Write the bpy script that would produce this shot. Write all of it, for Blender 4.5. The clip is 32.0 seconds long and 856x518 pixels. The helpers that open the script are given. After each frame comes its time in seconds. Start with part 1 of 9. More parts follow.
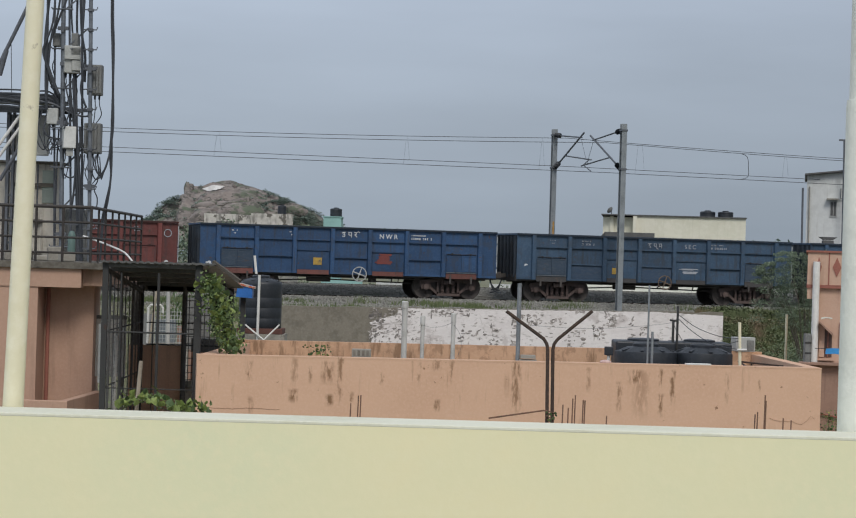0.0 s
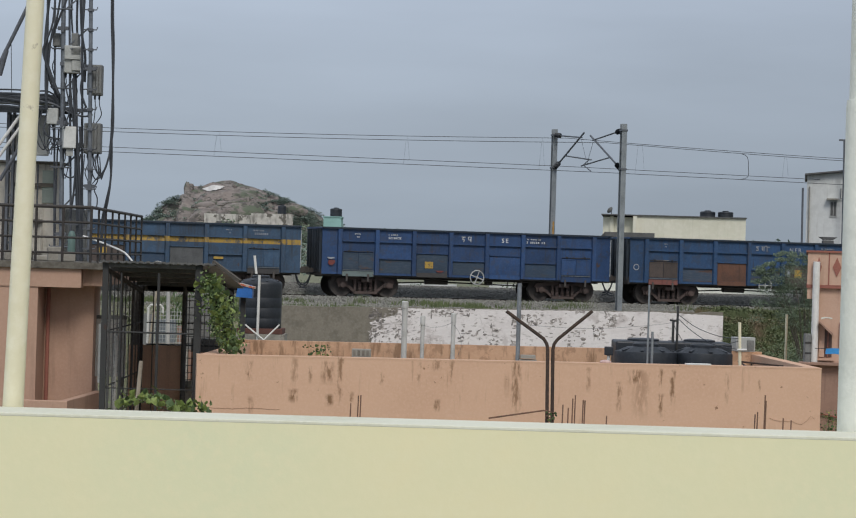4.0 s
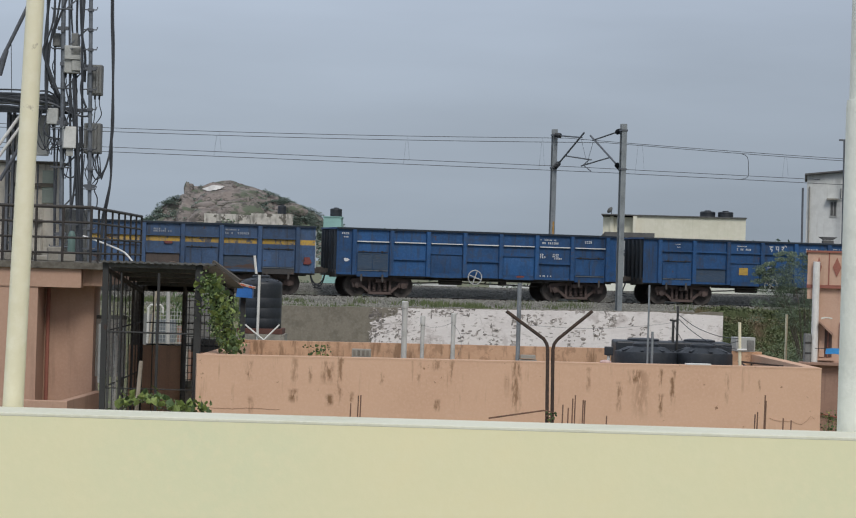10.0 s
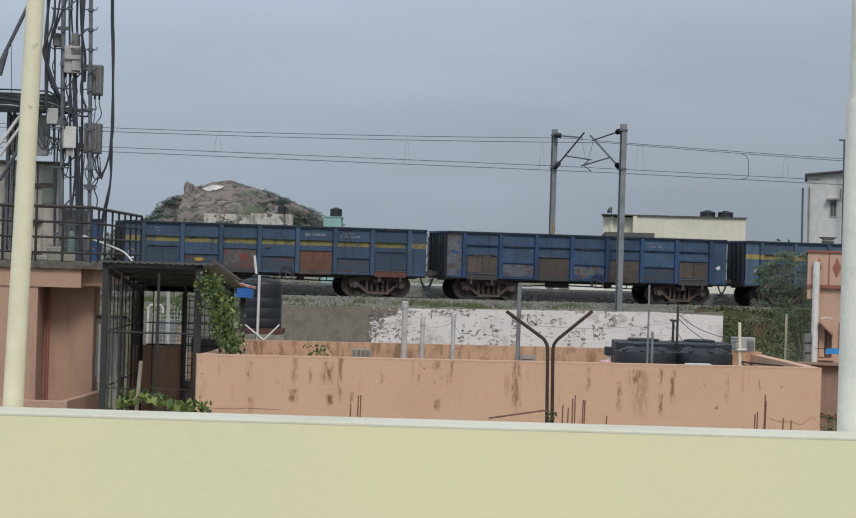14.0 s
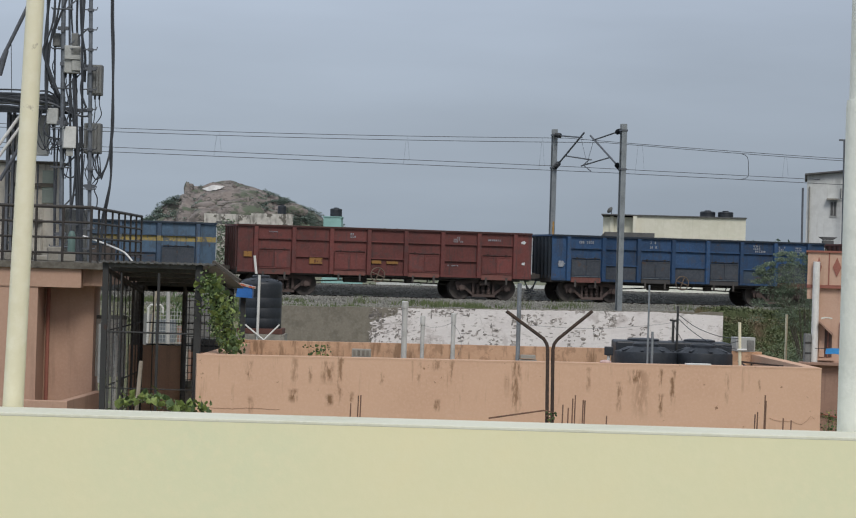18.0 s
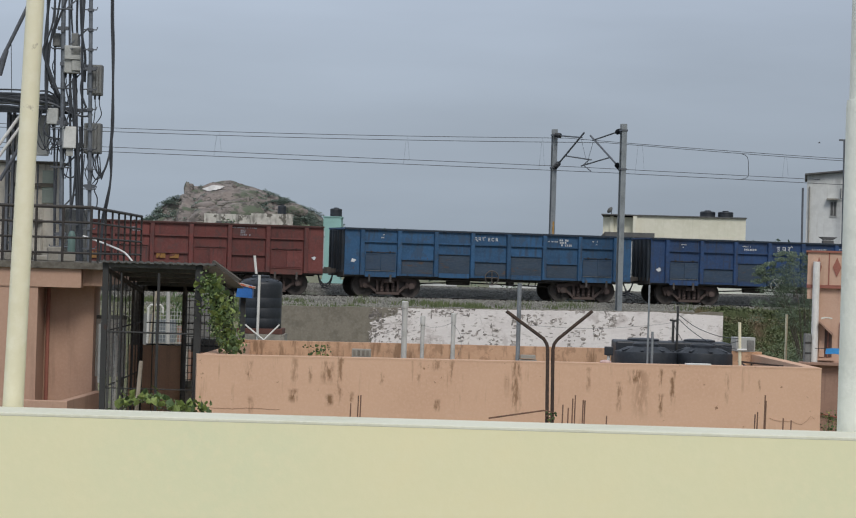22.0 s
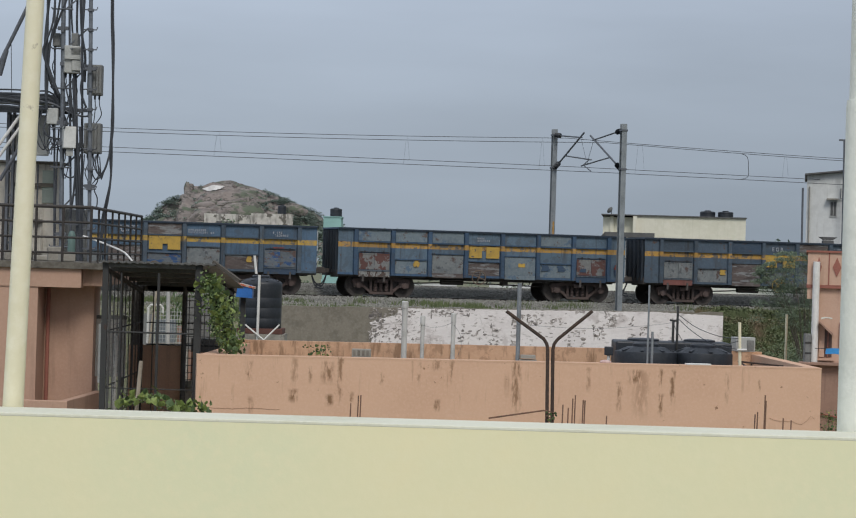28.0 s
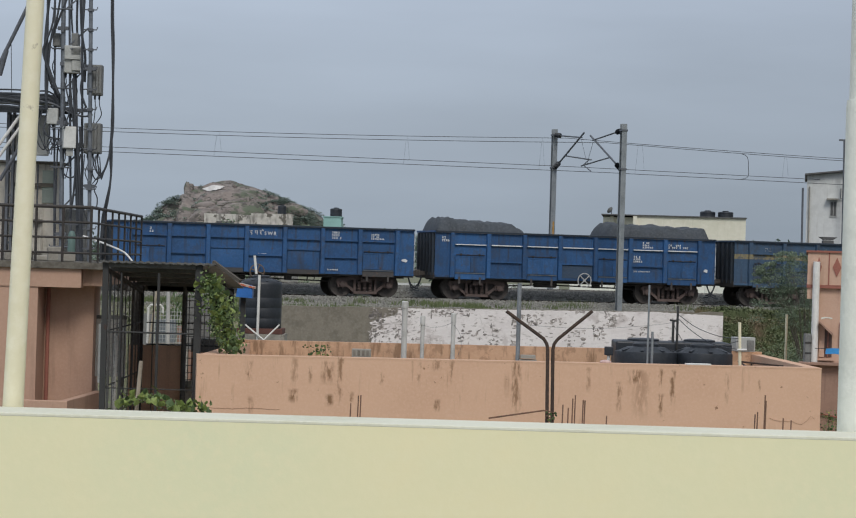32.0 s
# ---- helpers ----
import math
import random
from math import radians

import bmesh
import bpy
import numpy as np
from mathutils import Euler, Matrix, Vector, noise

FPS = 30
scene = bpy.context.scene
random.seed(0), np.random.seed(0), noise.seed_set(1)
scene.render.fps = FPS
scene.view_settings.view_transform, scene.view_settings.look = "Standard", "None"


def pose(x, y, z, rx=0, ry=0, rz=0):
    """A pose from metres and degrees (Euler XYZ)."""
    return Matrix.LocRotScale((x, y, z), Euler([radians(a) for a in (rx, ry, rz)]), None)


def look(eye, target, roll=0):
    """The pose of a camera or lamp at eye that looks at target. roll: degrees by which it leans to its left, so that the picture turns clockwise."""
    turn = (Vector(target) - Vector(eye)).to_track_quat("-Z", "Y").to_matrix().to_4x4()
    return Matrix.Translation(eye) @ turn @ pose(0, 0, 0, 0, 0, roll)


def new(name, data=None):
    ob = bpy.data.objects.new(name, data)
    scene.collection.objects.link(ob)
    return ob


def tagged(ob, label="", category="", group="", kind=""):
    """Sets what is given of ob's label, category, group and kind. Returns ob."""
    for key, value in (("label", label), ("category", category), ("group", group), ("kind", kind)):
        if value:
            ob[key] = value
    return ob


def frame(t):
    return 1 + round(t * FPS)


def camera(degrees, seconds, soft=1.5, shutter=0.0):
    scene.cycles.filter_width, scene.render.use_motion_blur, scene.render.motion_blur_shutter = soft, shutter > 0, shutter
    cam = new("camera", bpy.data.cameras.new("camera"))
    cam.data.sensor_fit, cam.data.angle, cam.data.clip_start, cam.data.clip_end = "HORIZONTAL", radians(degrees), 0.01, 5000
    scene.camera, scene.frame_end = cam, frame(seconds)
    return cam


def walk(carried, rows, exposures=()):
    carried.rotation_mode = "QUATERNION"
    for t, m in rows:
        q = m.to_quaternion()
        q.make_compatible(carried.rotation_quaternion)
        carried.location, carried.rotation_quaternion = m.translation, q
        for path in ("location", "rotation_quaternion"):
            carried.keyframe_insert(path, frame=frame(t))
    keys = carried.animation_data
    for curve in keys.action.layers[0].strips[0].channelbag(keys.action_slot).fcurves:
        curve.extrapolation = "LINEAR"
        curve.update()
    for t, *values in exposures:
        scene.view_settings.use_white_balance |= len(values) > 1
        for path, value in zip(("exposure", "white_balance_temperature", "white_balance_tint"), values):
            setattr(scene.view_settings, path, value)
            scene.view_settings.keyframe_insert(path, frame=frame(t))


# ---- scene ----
# the camera stands still on a roof terrace and looks through a long lens
cam = camera(22.18, 32.0, soft=1.15)
EYE = (0.0, 0.0, 5.0)
walk(cam, [(0.0, look(EYE, (0.0, 100.0, 5.12), 1.702)), (32.0, look(EYE, (0.0, 100.0, 5.12), 1.702))], exposures=[(0.0, 0.0), (32.0, 0.0)])

# ---------------------------------------------------------------- light
world = bpy.data.worlds.new("overcast_sky")
scene.world = world
world.use_nodes = True
wt = world.node_tree
wt.nodes.clear()
w_out = wt.nodes.new("ShaderNodeOutputWorld")
w_bg = wt.nodes.new("ShaderNodeBackground")
w_sky = wt.nodes.new("ShaderNodeTexSky")
w_sky.sky_type = "NISHITA"
w_sky.sun_disc = False
SUN_FROM = Vector((0.18, -0.72, 0.80)).normalized()
w_sky.sun_elevation = math.asin(SUN_FROM.z)
w_sky.sun_rotation = math.atan2(SUN_FROM.x, SUN_FROM.y)
w_sky.dust_density = 4.0
w_tc = wt.nodes.new("ShaderNodeTexCoord")
w_sep = wt.nodes.new("ShaderNodeSeparateXYZ")
w_ramp = wt.nodes.new("ShaderNodeValToRGB")
w_ramp.color_ramp.elements[0].position = 0.0
w_ramp.color_ramp.elements[0].color = (0.325, 0.385, 0.455, 1)
w_ramp.color_ramp.elements[1].position = 0.16
w_ramp.color_ramp.elements[1].color = (0.475, 0.545, 0.665, 1)
e = w_ramp.color_ramp.elements.new(0.6)
e.color = (0.58, 0.63, 0.72, 1)
w_map = wt.nodes.new("ShaderNodeMapping")
w_map.inputs["Scale"].default_value = (5.0, 5.0, 26.0)
w_noise = wt.nodes.new("ShaderNodeTexNoise")
w_noise.inputs["Scale"].default_value = 1.3
w_noise.inputs["Detail"].default_value = 4.0
w_cl = wt.nodes.new("ShaderNodeMapRange")
w_cl.inputs["From Min"].default_value = 0.3
w_cl.inputs["From Max"].default_value = 0.7
w_cl.inputs["To Min"].default_value = 0.95
w_cl.inputs["To Max"].default_value = 1.06
w_mul = wt.nodes.new("ShaderNodeVectorMath")
w_mul.operation = "SCALE"
w_dim = wt.nodes.new("ShaderNodeVectorMath")
w_dim.operation = "SCALE"
w_dim.inputs["Scale"].default_value = 0.10
w_mix = wt.nodes.new("ShaderNodeMix")
w_mix.data_type = "RGBA"
w_mix.inputs["Factor"].default_value = 0.88
wt.links.new(w_tc.outputs["Generated"], w_sep.inputs[0])
wt.links.new(w_sep.outputs["Z"], w_ramp.inputs[0])
wt.links.new(w_tc.outputs["Generated"], w_map.inputs[0])
wt.links.new(w_map.outputs[0], w_noise.inputs[0])
wt.links.new(w_noise.outputs[0], w_cl.inputs[0])
wt.links.new(w_ramp.outputs[0], w_mul.inputs[0])
w_side = wt.nodes.new("ShaderNodeMath")
w_side.operation = "MULTIPLY_ADD"
w_side.inputs[1].default_value = -0.50
w_side.inputs[2].default_value = 1.0
w_both = wt.nodes.new("ShaderNodeMath")
w_both.operation = "MULTIPLY"
wt.links.new(w_sep.outputs["X"], w_side.inputs[0])
wt.links.new(w_side.outputs[0], w_both.inputs[0])
wt.links.new(w_cl.outputs[0], w_both.inputs[1])
wt.links.new(w_both.outputs[0], w_mul.inputs["Scale"])
wt.links.new(w_sky.outputs[0], w_dim.inputs[0])
wt.links.new(w_dim.outputs[0], w_mix.inputs["A"])
wt.links.new(w_mul.outputs[0], w_mix.inputs["B"])
wt.links.new(w_mix.outputs["Result"], w_bg.inputs[0])
w_bg.inputs["Strength"].default_value = 1.0
wt.links.new(w_bg.outputs[0], w_out.inputs[0])

sun = new("sun", bpy.data.lights.new("sun", "SUN"))
sun.data.energy = 1.75
sun.data.angle = radians(22)
sun.data.color = (1.0, 0.955, 0.885)
sun.matrix_world = look(SUN_FROM * 50, (0, 0, 0))


# ---------------------------------------------------------------- materials
def material(name, base, dark=None, light=None, scale=3.0, fine=40.0, rough=0.85, metal=0.0, bump=0.15, streak=0.0,
             streak_color=None, spots=0.0, spot_color=None, spot_scale=6.0, spot_edge=0.05, vary=0.06, stretch=(1, 1, 1), stripe=None, streak_scale=(7.0, 7.0, 0.55), streak_at=(0.56, 0.74), blotch=None, cracks=None, island=False, cluster=None, joints=None, stains=None):
    """A weathered surface: two scales of tone, streaks that run down, patches with ragged edges, fine relief."""
    m = bpy.data.materials.new(name)
    m.use_nodes = True
    nt = m.node_tree
    bs = nt.nodes["Principled BSDF"]
    bs.inputs["Metallic"].default_value = metal
    L = nt.links.new

    def node(kind, **kw):
        n = nt.nodes.new(kind)
        for k, v in kw.items():
            n.inputs[k].default_value = v
        return n

    tc = node("ShaderNodeTexCoord")
    info = node("ShaderNodeObjectInfo")
    shift = node("ShaderNodeVectorMath")
    shift.operation = "MULTIPLY_ADD"
    comb = node("ShaderNodeCombineXYZ")
    for i in range(3):
        L(info.outputs["Random"], comb.inputs[i])
    L(comb.outputs[0], shift.inputs[0])
    shift.inputs[1].default_value = (37.0, 91.0, 53.0)
    L(tc.outputs["Object"], shift.inputs[2])
    co = shift.outputs[0]
    if stretch != (1, 1, 1):
        mp = node("ShaderNodeMapping", Scale=stretch)
        L(co, mp.inputs[0])
        co = mp.outputs[0]

    def noise_at(s, detail=5.0, vec=None, roughness=0.6):
        n = node("ShaderNodeTexNoise", Scale=s, Detail=detail, Roughness=roughness)
        L(vec or co, n.inputs["Vector"])
        return n.outputs["Fac"]

    def remap(v, a, b, c=0.0, d=1.0):
        n = node("ShaderNodeMapRange", **{"From Min": a, "From Max": b, "To Min": c, "To Max": d})
        L(v, n.inputs["Value"])
        return n.outputs[0]

    def mix(fac, a, b):
        n = node("ShaderNodeMix")
        n.data_type = "RGBA"
        for sock, v in (("Factor", fac), ("A", a), ("B", b)):
            if isinstance(v, (tuple, float)):
                n.inputs[sock].default_value = v if isinstance(v, float) else (*v[:3], 1)
            else:
                L(v, n.inputs[sock])
        return n.outputs["Result"]

    dark = dark or tuple(c * 0.72 for c in base)
    light = light or tuple(min(0.92, c * 1.15 + 0.01) for c in base)
    big = noise_at(scale)
    col = mix(remap(big, 0.32, 0.56), dark, base)
    if stripe:
        z0, z1, s_color = stripe
        sep = node("ShaderNodeSeparateXYZ")
        L(tc.outputs["Object"], sep.inputs[0])
        up, down = remap(sep.outputs[2], z0, z0 + 0.012), remap(sep.outputs[2], z1, z1 - 0.012)
        band = node("ShaderNodeMath")
        band.operation = "MULTIPLY"
        L(up, band.inputs[0]), L(down, band.inputs[1])
        worn = node("ShaderNodeMath")
        worn.operation = "MULTIPLY"
        L(band.outputs[0], worn.inputs[0])
        L(remap(noise_at(2.6), 0.29, 0.42, 0.25, 1.0), worn.inputs[1])
        col = mix(worn.outputs[0], col, s_color)
    col = mix(remap(noise_at(fine, 3.0), 0.45, 0.75, 0.0, 0.6), col, light)
    gather = None
    if cluster:
        gather = remap(noise_at(cluster[0], 2.0), cluster[1], cluster[1] + 0.10)

    def gathered(v):
        if not gather:
            return v
        n = node("ShaderNodeMath")
        n.operation = "MULTIPLY"
        L(v, n.inputs[0]), L(gather, n.inputs[1])
        return n.outputs[0]

    if streak:
        mp = node("ShaderNodeMapping", Scale=streak_scale)
        L(co, mp.inputs[0])
        f = remap(noise_at(1.0, 4.0, mp.outputs[0]), streak_at[0], streak_at[1], 0.0, streak)
        col = mix(gathered(f), col, streak_color or tuple(c * 0.35 for c in base))
    if spots:
        t = 0.665 - 0.34 * spots
        f = remap(noise_at(spot_scale, 7.0, roughness=0.68), t, t + spot_edge)
        col = mix(f, col, spot_color or tuple(c * 0.4 for c in base))
    if blotch:
        f = remap(noise_at(blotch[1], 6.0, roughness=0.7), blotch[2], blotch[2] + 0.04, 0.0, blotch[3])
        col = mix(gathered(f), col, blotch[0])
    if cracks:
        c_color, c_scale, c_width, c_amount = cracks
        off = node("ShaderNodeMath")
        off.operation = "SUBTRACT"
        L(noise_at(c_scale, 4.0, roughness=0.7), off.inputs[0])
        off.inputs[1].default_value = 0.5
        dist = node("ShaderNodeMath")
        dist.operation = "ABSOLUTE"
        L(off.outputs[0], dist.inputs[0])
        line = node("ShaderNodeMath")
        line.operation = "MULTIPLY"
        L(remap(dist.outputs[0], c_width, c_width * 0.35, 0.0, c_amount), line.inputs[0])
        L(remap(noise_at(c_scale * 0.9, 3.0), 0.45, 0.53), line.inputs[1])
        col = mix(line.outputs[0], col, c_color)
    if joints:
        j_color, j_scale, j_width, j_amount, j_at, j_end = joints
        bend = node("ShaderNodeVectorMath")
        bend.operation = "MULTIPLY_ADD"
        wave = node("ShaderNodeTexNoise", Scale=4.0, Detail=3.0)
        L(co, wave.inputs["Vector"])
        L(wave.outputs["Color"], bend.inputs[0])
        bend.inputs[1].default_value = (0.10, 0.10, 0.10)
        L(co, bend.inputs[2])
        fit = node("ShaderNodeMapping", Scale=j_scale)
        L(bend.outputs[0], fit.inputs[0])
        cell = node("ShaderNodeTexVoronoi", Scale=1.0)
        cell.feature = "DISTANCE_TO_EDGE"
        L(fit.outputs[0], cell.inputs["Vector"])
        seam = node("ShaderNodeMath")
        seam.operation = "MULTIPLY"
        L(remap(cell.outputs["Distance"], j_width, j_width * 0.3, 0.0, j_amount), seam.inputs[0])
        L(remap(noise_at(1.7, 5.0), j_at, j_at + 0.07), seam.inputs[1])
        place = node("ShaderNodeSeparateXYZ")
        L(tc.outputs["Object"], place.inputs[0])
        seam_2 = node("ShaderNodeMath")
        seam_2.operation = "MULTIPLY"
        L(seam.outputs[0], seam_2.inputs[0])
        L(remap(place.outputs[0], j_end[0], j_end[1], 1.0, 0.12), seam_2.inputs[1])
        col = mix(seam_2.outputs[0], col, j_color)
    if stains:
        s_color, s_list = stains
        spot = node("ShaderNodeSeparateXYZ")
        L(tc.outputs["Object"], spot.inputs[0])
        sway = node("ShaderNodeMath")
        sway.operation = "MULTIPLY_ADD"
        L(noise_at(11.0, 4.0), sway.inputs[0])
        sway.inputs[1].default_value = 0.10
        L(spot.outputs[0], sway.inputs[2])
        total = None
        for sx, sz0, sz1, sw, amount in s_list:
            away = node("ShaderNodeMath")
            away.operation = "SUBTRACT"
            L(sway.outputs[0], away.inputs[0])
            away.inputs[1].default_value = sx + 0.05
            size = node("ShaderNodeMath")
            size.operation = "ABSOLUTE"
            L(away.outputs[0], size.inputs[0])
            one, two = node("ShaderNodeMath"), node("ShaderNodeMath")
            one.operation = two.operation = "MULTIPLY"
            L(remap(size.outputs[0], sw, sw * 0.25, 0.0, amount), one.inputs[0])
            L(remap(spot.outputs[2], sz1, sz1 - 0.05), one.inputs[1])
            L(one.outputs[0], two.inputs[0])
            L(remap(spot.outputs[2], sz0, sz0 + 0.35 * (sz1 - sz0)), two.inputs[1])
            if total is None:
                total = two.outputs[0]
            else:
                most = node("ShaderNodeMath")
                most.operation = "MAXIMUM"
                L(total, most.inputs[0]), L(two.outputs[0], most.inputs[1])
                total = most.outputs[0]
        run = node("ShaderNodeMapping", Scale=(26.0, 26.0, 6.0))
        L(co, run.inputs[0])
        worn_s = node("ShaderNodeMath")
        worn_s.operation = "MULTIPLY"
        L(total, worn_s.inputs[0])
        L(remap(noise_at(1.0, 5.0, run.outputs[0]), 0.40, 0.54, 0.05, 1.0), worn_s.inputs[1])
        col = mix(worn_s.outputs[0], col, s_color)
    hue = node("ShaderNodeHueSaturation")
    own = node("ShaderNodeNewGeometry").outputs["Random Per Island"] if island else info.outputs["Random"]
    L(remap(own, 0.0, 1.0, 1.0 - vary, 1.0 + vary), hue.inputs["Value"])
    L(col, hue.inputs["Color"])
    L(hue.outputs[0], bs.inputs["Base Color"])
    L(remap(big, 0.3, 0.7, rough - 0.1, min(1.0, rough + 0.1)), bs.inputs["Roughness"])
    if bump:
        bp = node("ShaderNodeBump", Strength=bump, Distance=0.02)
        L(noise_at(fine * 0.6, 4.0), bp.inputs["Height"])
        L(bp.outputs[0], bs.inputs["Normal"])
    return m


CREAM = material("cream_paint", (0.785, 0.738, 0.475), (0.710, 0.724, 0.482), (0.785, 0.75, 0.50), scale=0.75, fine=35, rough=0.7, bump=0.05)
CREAM_TOP = material("white_coping", (0.66, 0.66, 0.54), (0.58, 0.58, 0.45), (0.72, 0.72, 0.63), scale=3, fine=50, rough=0.75, bump=0.08)
CREAM_PIPE = material("cream_pipe", (0.72, 0.68, 0.50), (0.66, 0.62, 0.44), (0.78, 0.75, 0.60), scale=3, fine=30, rough=0.5, bump=0.03, spots=0.012, spot_color=(0.45, 0.41, 0.30), spot_scale=14)
PLASTER_WHITE = material("white_plaster", (0.73, 0.745, 0.675), (0.65, 0.665, 0.60), (0.79, 0.80, 0.735), scale=6, fine=45, rough=0.9, bump=0.22)
RAIN_A = [(-2.56, 3.16, 3.47, 0.064, 0.85), (-2.55, 2.64, 2.95, 0.064, 0.50), (-1.92, 3.08, 3.54, 0.077, 0.50), (-1.93, 2.84, 3.08, 0.116, 0.85), (-1.69, 3.13, 3.42, 0.039, 0.60), (-1.43, 3.12, 3.50, 0.142, 0.80), (-1.40, 2.80, 3.01, 0.091, 0.90), (-1.25, 2.82, 3.58, 0.065, 0.75), (-1.07, 2.86, 3.05, 0.052, 0.70), (-0.63, 3.14, 3.35, 0.039, 0.60), (-0.08, 3.13, 3.51, 0.039, 0.50), (0.17, 3.35, 3.56, 0.104, 0.60)]
RAIN_B = [(0.20, 2.75, 2.96, 0.078, 0.80), (0.40, 3.17, 3.57, 0.039, 0.60), (1.38, 2.69, 3.56, 0.118, 0.75), (2.48, 3.08, 3.49, 0.053, 0.60), (2.95, 2.78, 3.28, 0.066, 0.70), (3.21, 3.21, 3.47, 0.185, 0.85), (3.29, 2.64, 3.45, 0.212, 0.35), (3.59, 3.17, 3.49, 0.053, 0.80), (3.60, 2.72, 3.11, 0.066, 0.80), (3.78, 2.91, 3.48, 0.066, 0.85), (4.63, 2.91, 3.46, 0.067, 0.40), (5.13, 3.14, 3.37, 0.040, 0.60)]
PINK = material("pink_plaster", (0.655, 0.424, 0.293), (0.612, 0.386, 0.262), (0.695, 0.472, 0.343), scale=1.1, fine=26, rough=0.9, bump=0.12, streak=0.35, streak_color=(0.30, 0.17, 0.095), streak_scale=(14.0, 14.0, 1.3), streak_at=(0.58, 0.68), stains=((0.19, 0.100, 0.045), [(x, z0, z1, w * 0.78, k) for x, z0, z1, w, k in RAIN_A + RAIN_B]), spots=0.012, spot_color=(0.24, 0.135, 0.075), spot_scale=7.0, spot_edge=0.05, blotch=((0.24, 0.13, 0.07), 7.0, 0.65, 0.6), cluster=(1.4, 0.52))
# Real stains, with the inner wall's shade mixed into the browner base.
PINK_OLD_SHADED = material("stained_shaded_pink_plaster", (0.52, 0.325, 0.21), (0.42, 0.25, 0.155), (0.58, 0.385, 0.26), scale=2.2, fine=22, rough=0.9, bump=0.2, streak=0.8, streak_color=(0.22, 0.13, 0.075), streak_scale=(9.0, 9.0, 1.8), streak_at=(0.52, 0.64), blotch=((0.30, 0.18, 0.11), 3.0, 0.54, 0.6))
PINK_CLEAN = material("pink_wall_paint", (0.56, 0.372, 0.277), (0.515, 0.335, 0.248), (0.60, 0.415, 0.32), scale=0.8, fine=26, rough=0.85, bump=0.08, streak=0.3)
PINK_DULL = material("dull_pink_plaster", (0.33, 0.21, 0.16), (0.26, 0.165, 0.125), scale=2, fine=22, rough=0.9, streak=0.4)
PINK_DARK = material("red_brown_trim", (0.30, 0.115, 0.085), rough=0.8)
CONCRETE = material("grey_concrete", (0.30, 0.285, 0.25), (0.20, 0.19, 0.165), (0.38, 0.36, 0.32), scale=1.6, fine=22, rough=0.95, bump=0.3, spots=0.15, spot_color=(0.12, 0.11, 0.09))
BARE_WALL = material("bare_cement", (0.205, 0.186, 0.154), (0.145, 0.131, 0.107), (0.265, 0.247, 0.212), scale=3.2, fine=14, rough=0.95, bump=0.4, blotch=((0.13, 0.115, 0.095), 2.2, 0.55, 0.4), streak=0.3, streak_color=(0.12, 0.105, 0.085), streak_scale=(3.0, 3.0, 1.0))
PEELED = material("peeling_whitewash", (0.69, 0.655, 0.655), (0.60, 0.56, 0.56), (0.76, 0.73, 0.73), scale=1.1, fine=10, rough=0.95, bump=0.35, spots=0.12, spot_color=(0.34, 0.31, 0.30), spot_scale=7.0, spot_edge=0.05, streak=0.5, streak_color=(0.40, 0.35, 0.34), streak_scale=(3.0, 3.0, 0.9), streak_at=(0.55, 0.62), blotch=((0.30, 0.275, 0.265), 6.5, 0.56, 0.8), cluster=(1.0, 0.47), stretch=(0.8, 0.8, 1.9), joints=((0.22, 0.195, 0.175), (3.4, 3.4, 3.6), 0.060, 0.5, 0.52, (0.0, 2.6)))
BLACK_PLASTIC = material("black_plastic", (0.017, 0.022, 0.029), (0.012, 0.016, 0.022), (0.035, 0.04, 0.05), scale=3, fine=18, rough=0.52, bump=0.04)
ROOF_TIN = material("dusty_roof_tin", (0.30, 0.30, 0.29), (0.21, 0.21, 0.20), (0.38, 0.38, 0.365), scale=3, rough=0.8, metal=0.1, streak=0.4)
# Paler than the black front posts: offsets the cage's deep inner shade by colour.
LIFTED_DUSTY_STEEL = material("shade_lifted_dusty_steel", (0.105, 0.107, 0.104), (0.065, 0.066, 0.065), (0.16, 0.16, 0.155), scale=6, rough=0.85, spots=0.1)
BLACK_STEEL = material("black_painted_steel", (0.040, 0.041, 0.041), scale=8, rough=0.8, spots=0.15, spot_color=(0.05, 0.03, 0.022))
# Wall pink taken darker: the recess's shade under the slab is in it.
PINK_DIMMED = material("dimmed_pink_wall_paint", (0.465, 0.30, 0.220), (0.42, 0.267, 0.193), (0.51, 0.342, 0.258), scale=0.8, fine=26, rough=0.85, bump=0.08, streak=0.35, streak_scale=(5.0, 5.0, 0.6))
RAILING = material("dark_painted_rail", (0.035, 0.031, 0.029), (0.022, 0.02, 0.019), (0.07, 0.055, 0.045), scale=6, rough=0.7)
RUSTY_STEEL = material("rusted_steel", (0.055, 0.036, 0.028), (0.03, 0.021, 0.018), (0.10, 0.062, 0.045), scale=9, rough=0.85, bump=0.2)
ROD = material("rusty_rod", (0.175, 0.098, 0.066), (0.11, 0.065, 0.046), (0.25, 0.15, 0.10), scale=9, rough=0.9, bump=0.1)
GALVANISED = material("galvanised_steel", (0.255, 0.28, 0.30), (0.185, 0.205, 0.22), (0.34, 0.365, 0.385), scale=3, fine=30, rough=0.5, metal=0.4, bump=0.05)
GREY_METAL = material("dull_grey_metal", (0.115, 0.125, 0.142), (0.075, 0.083, 0.096), scale=4, rough=0.6, metal=0.2)
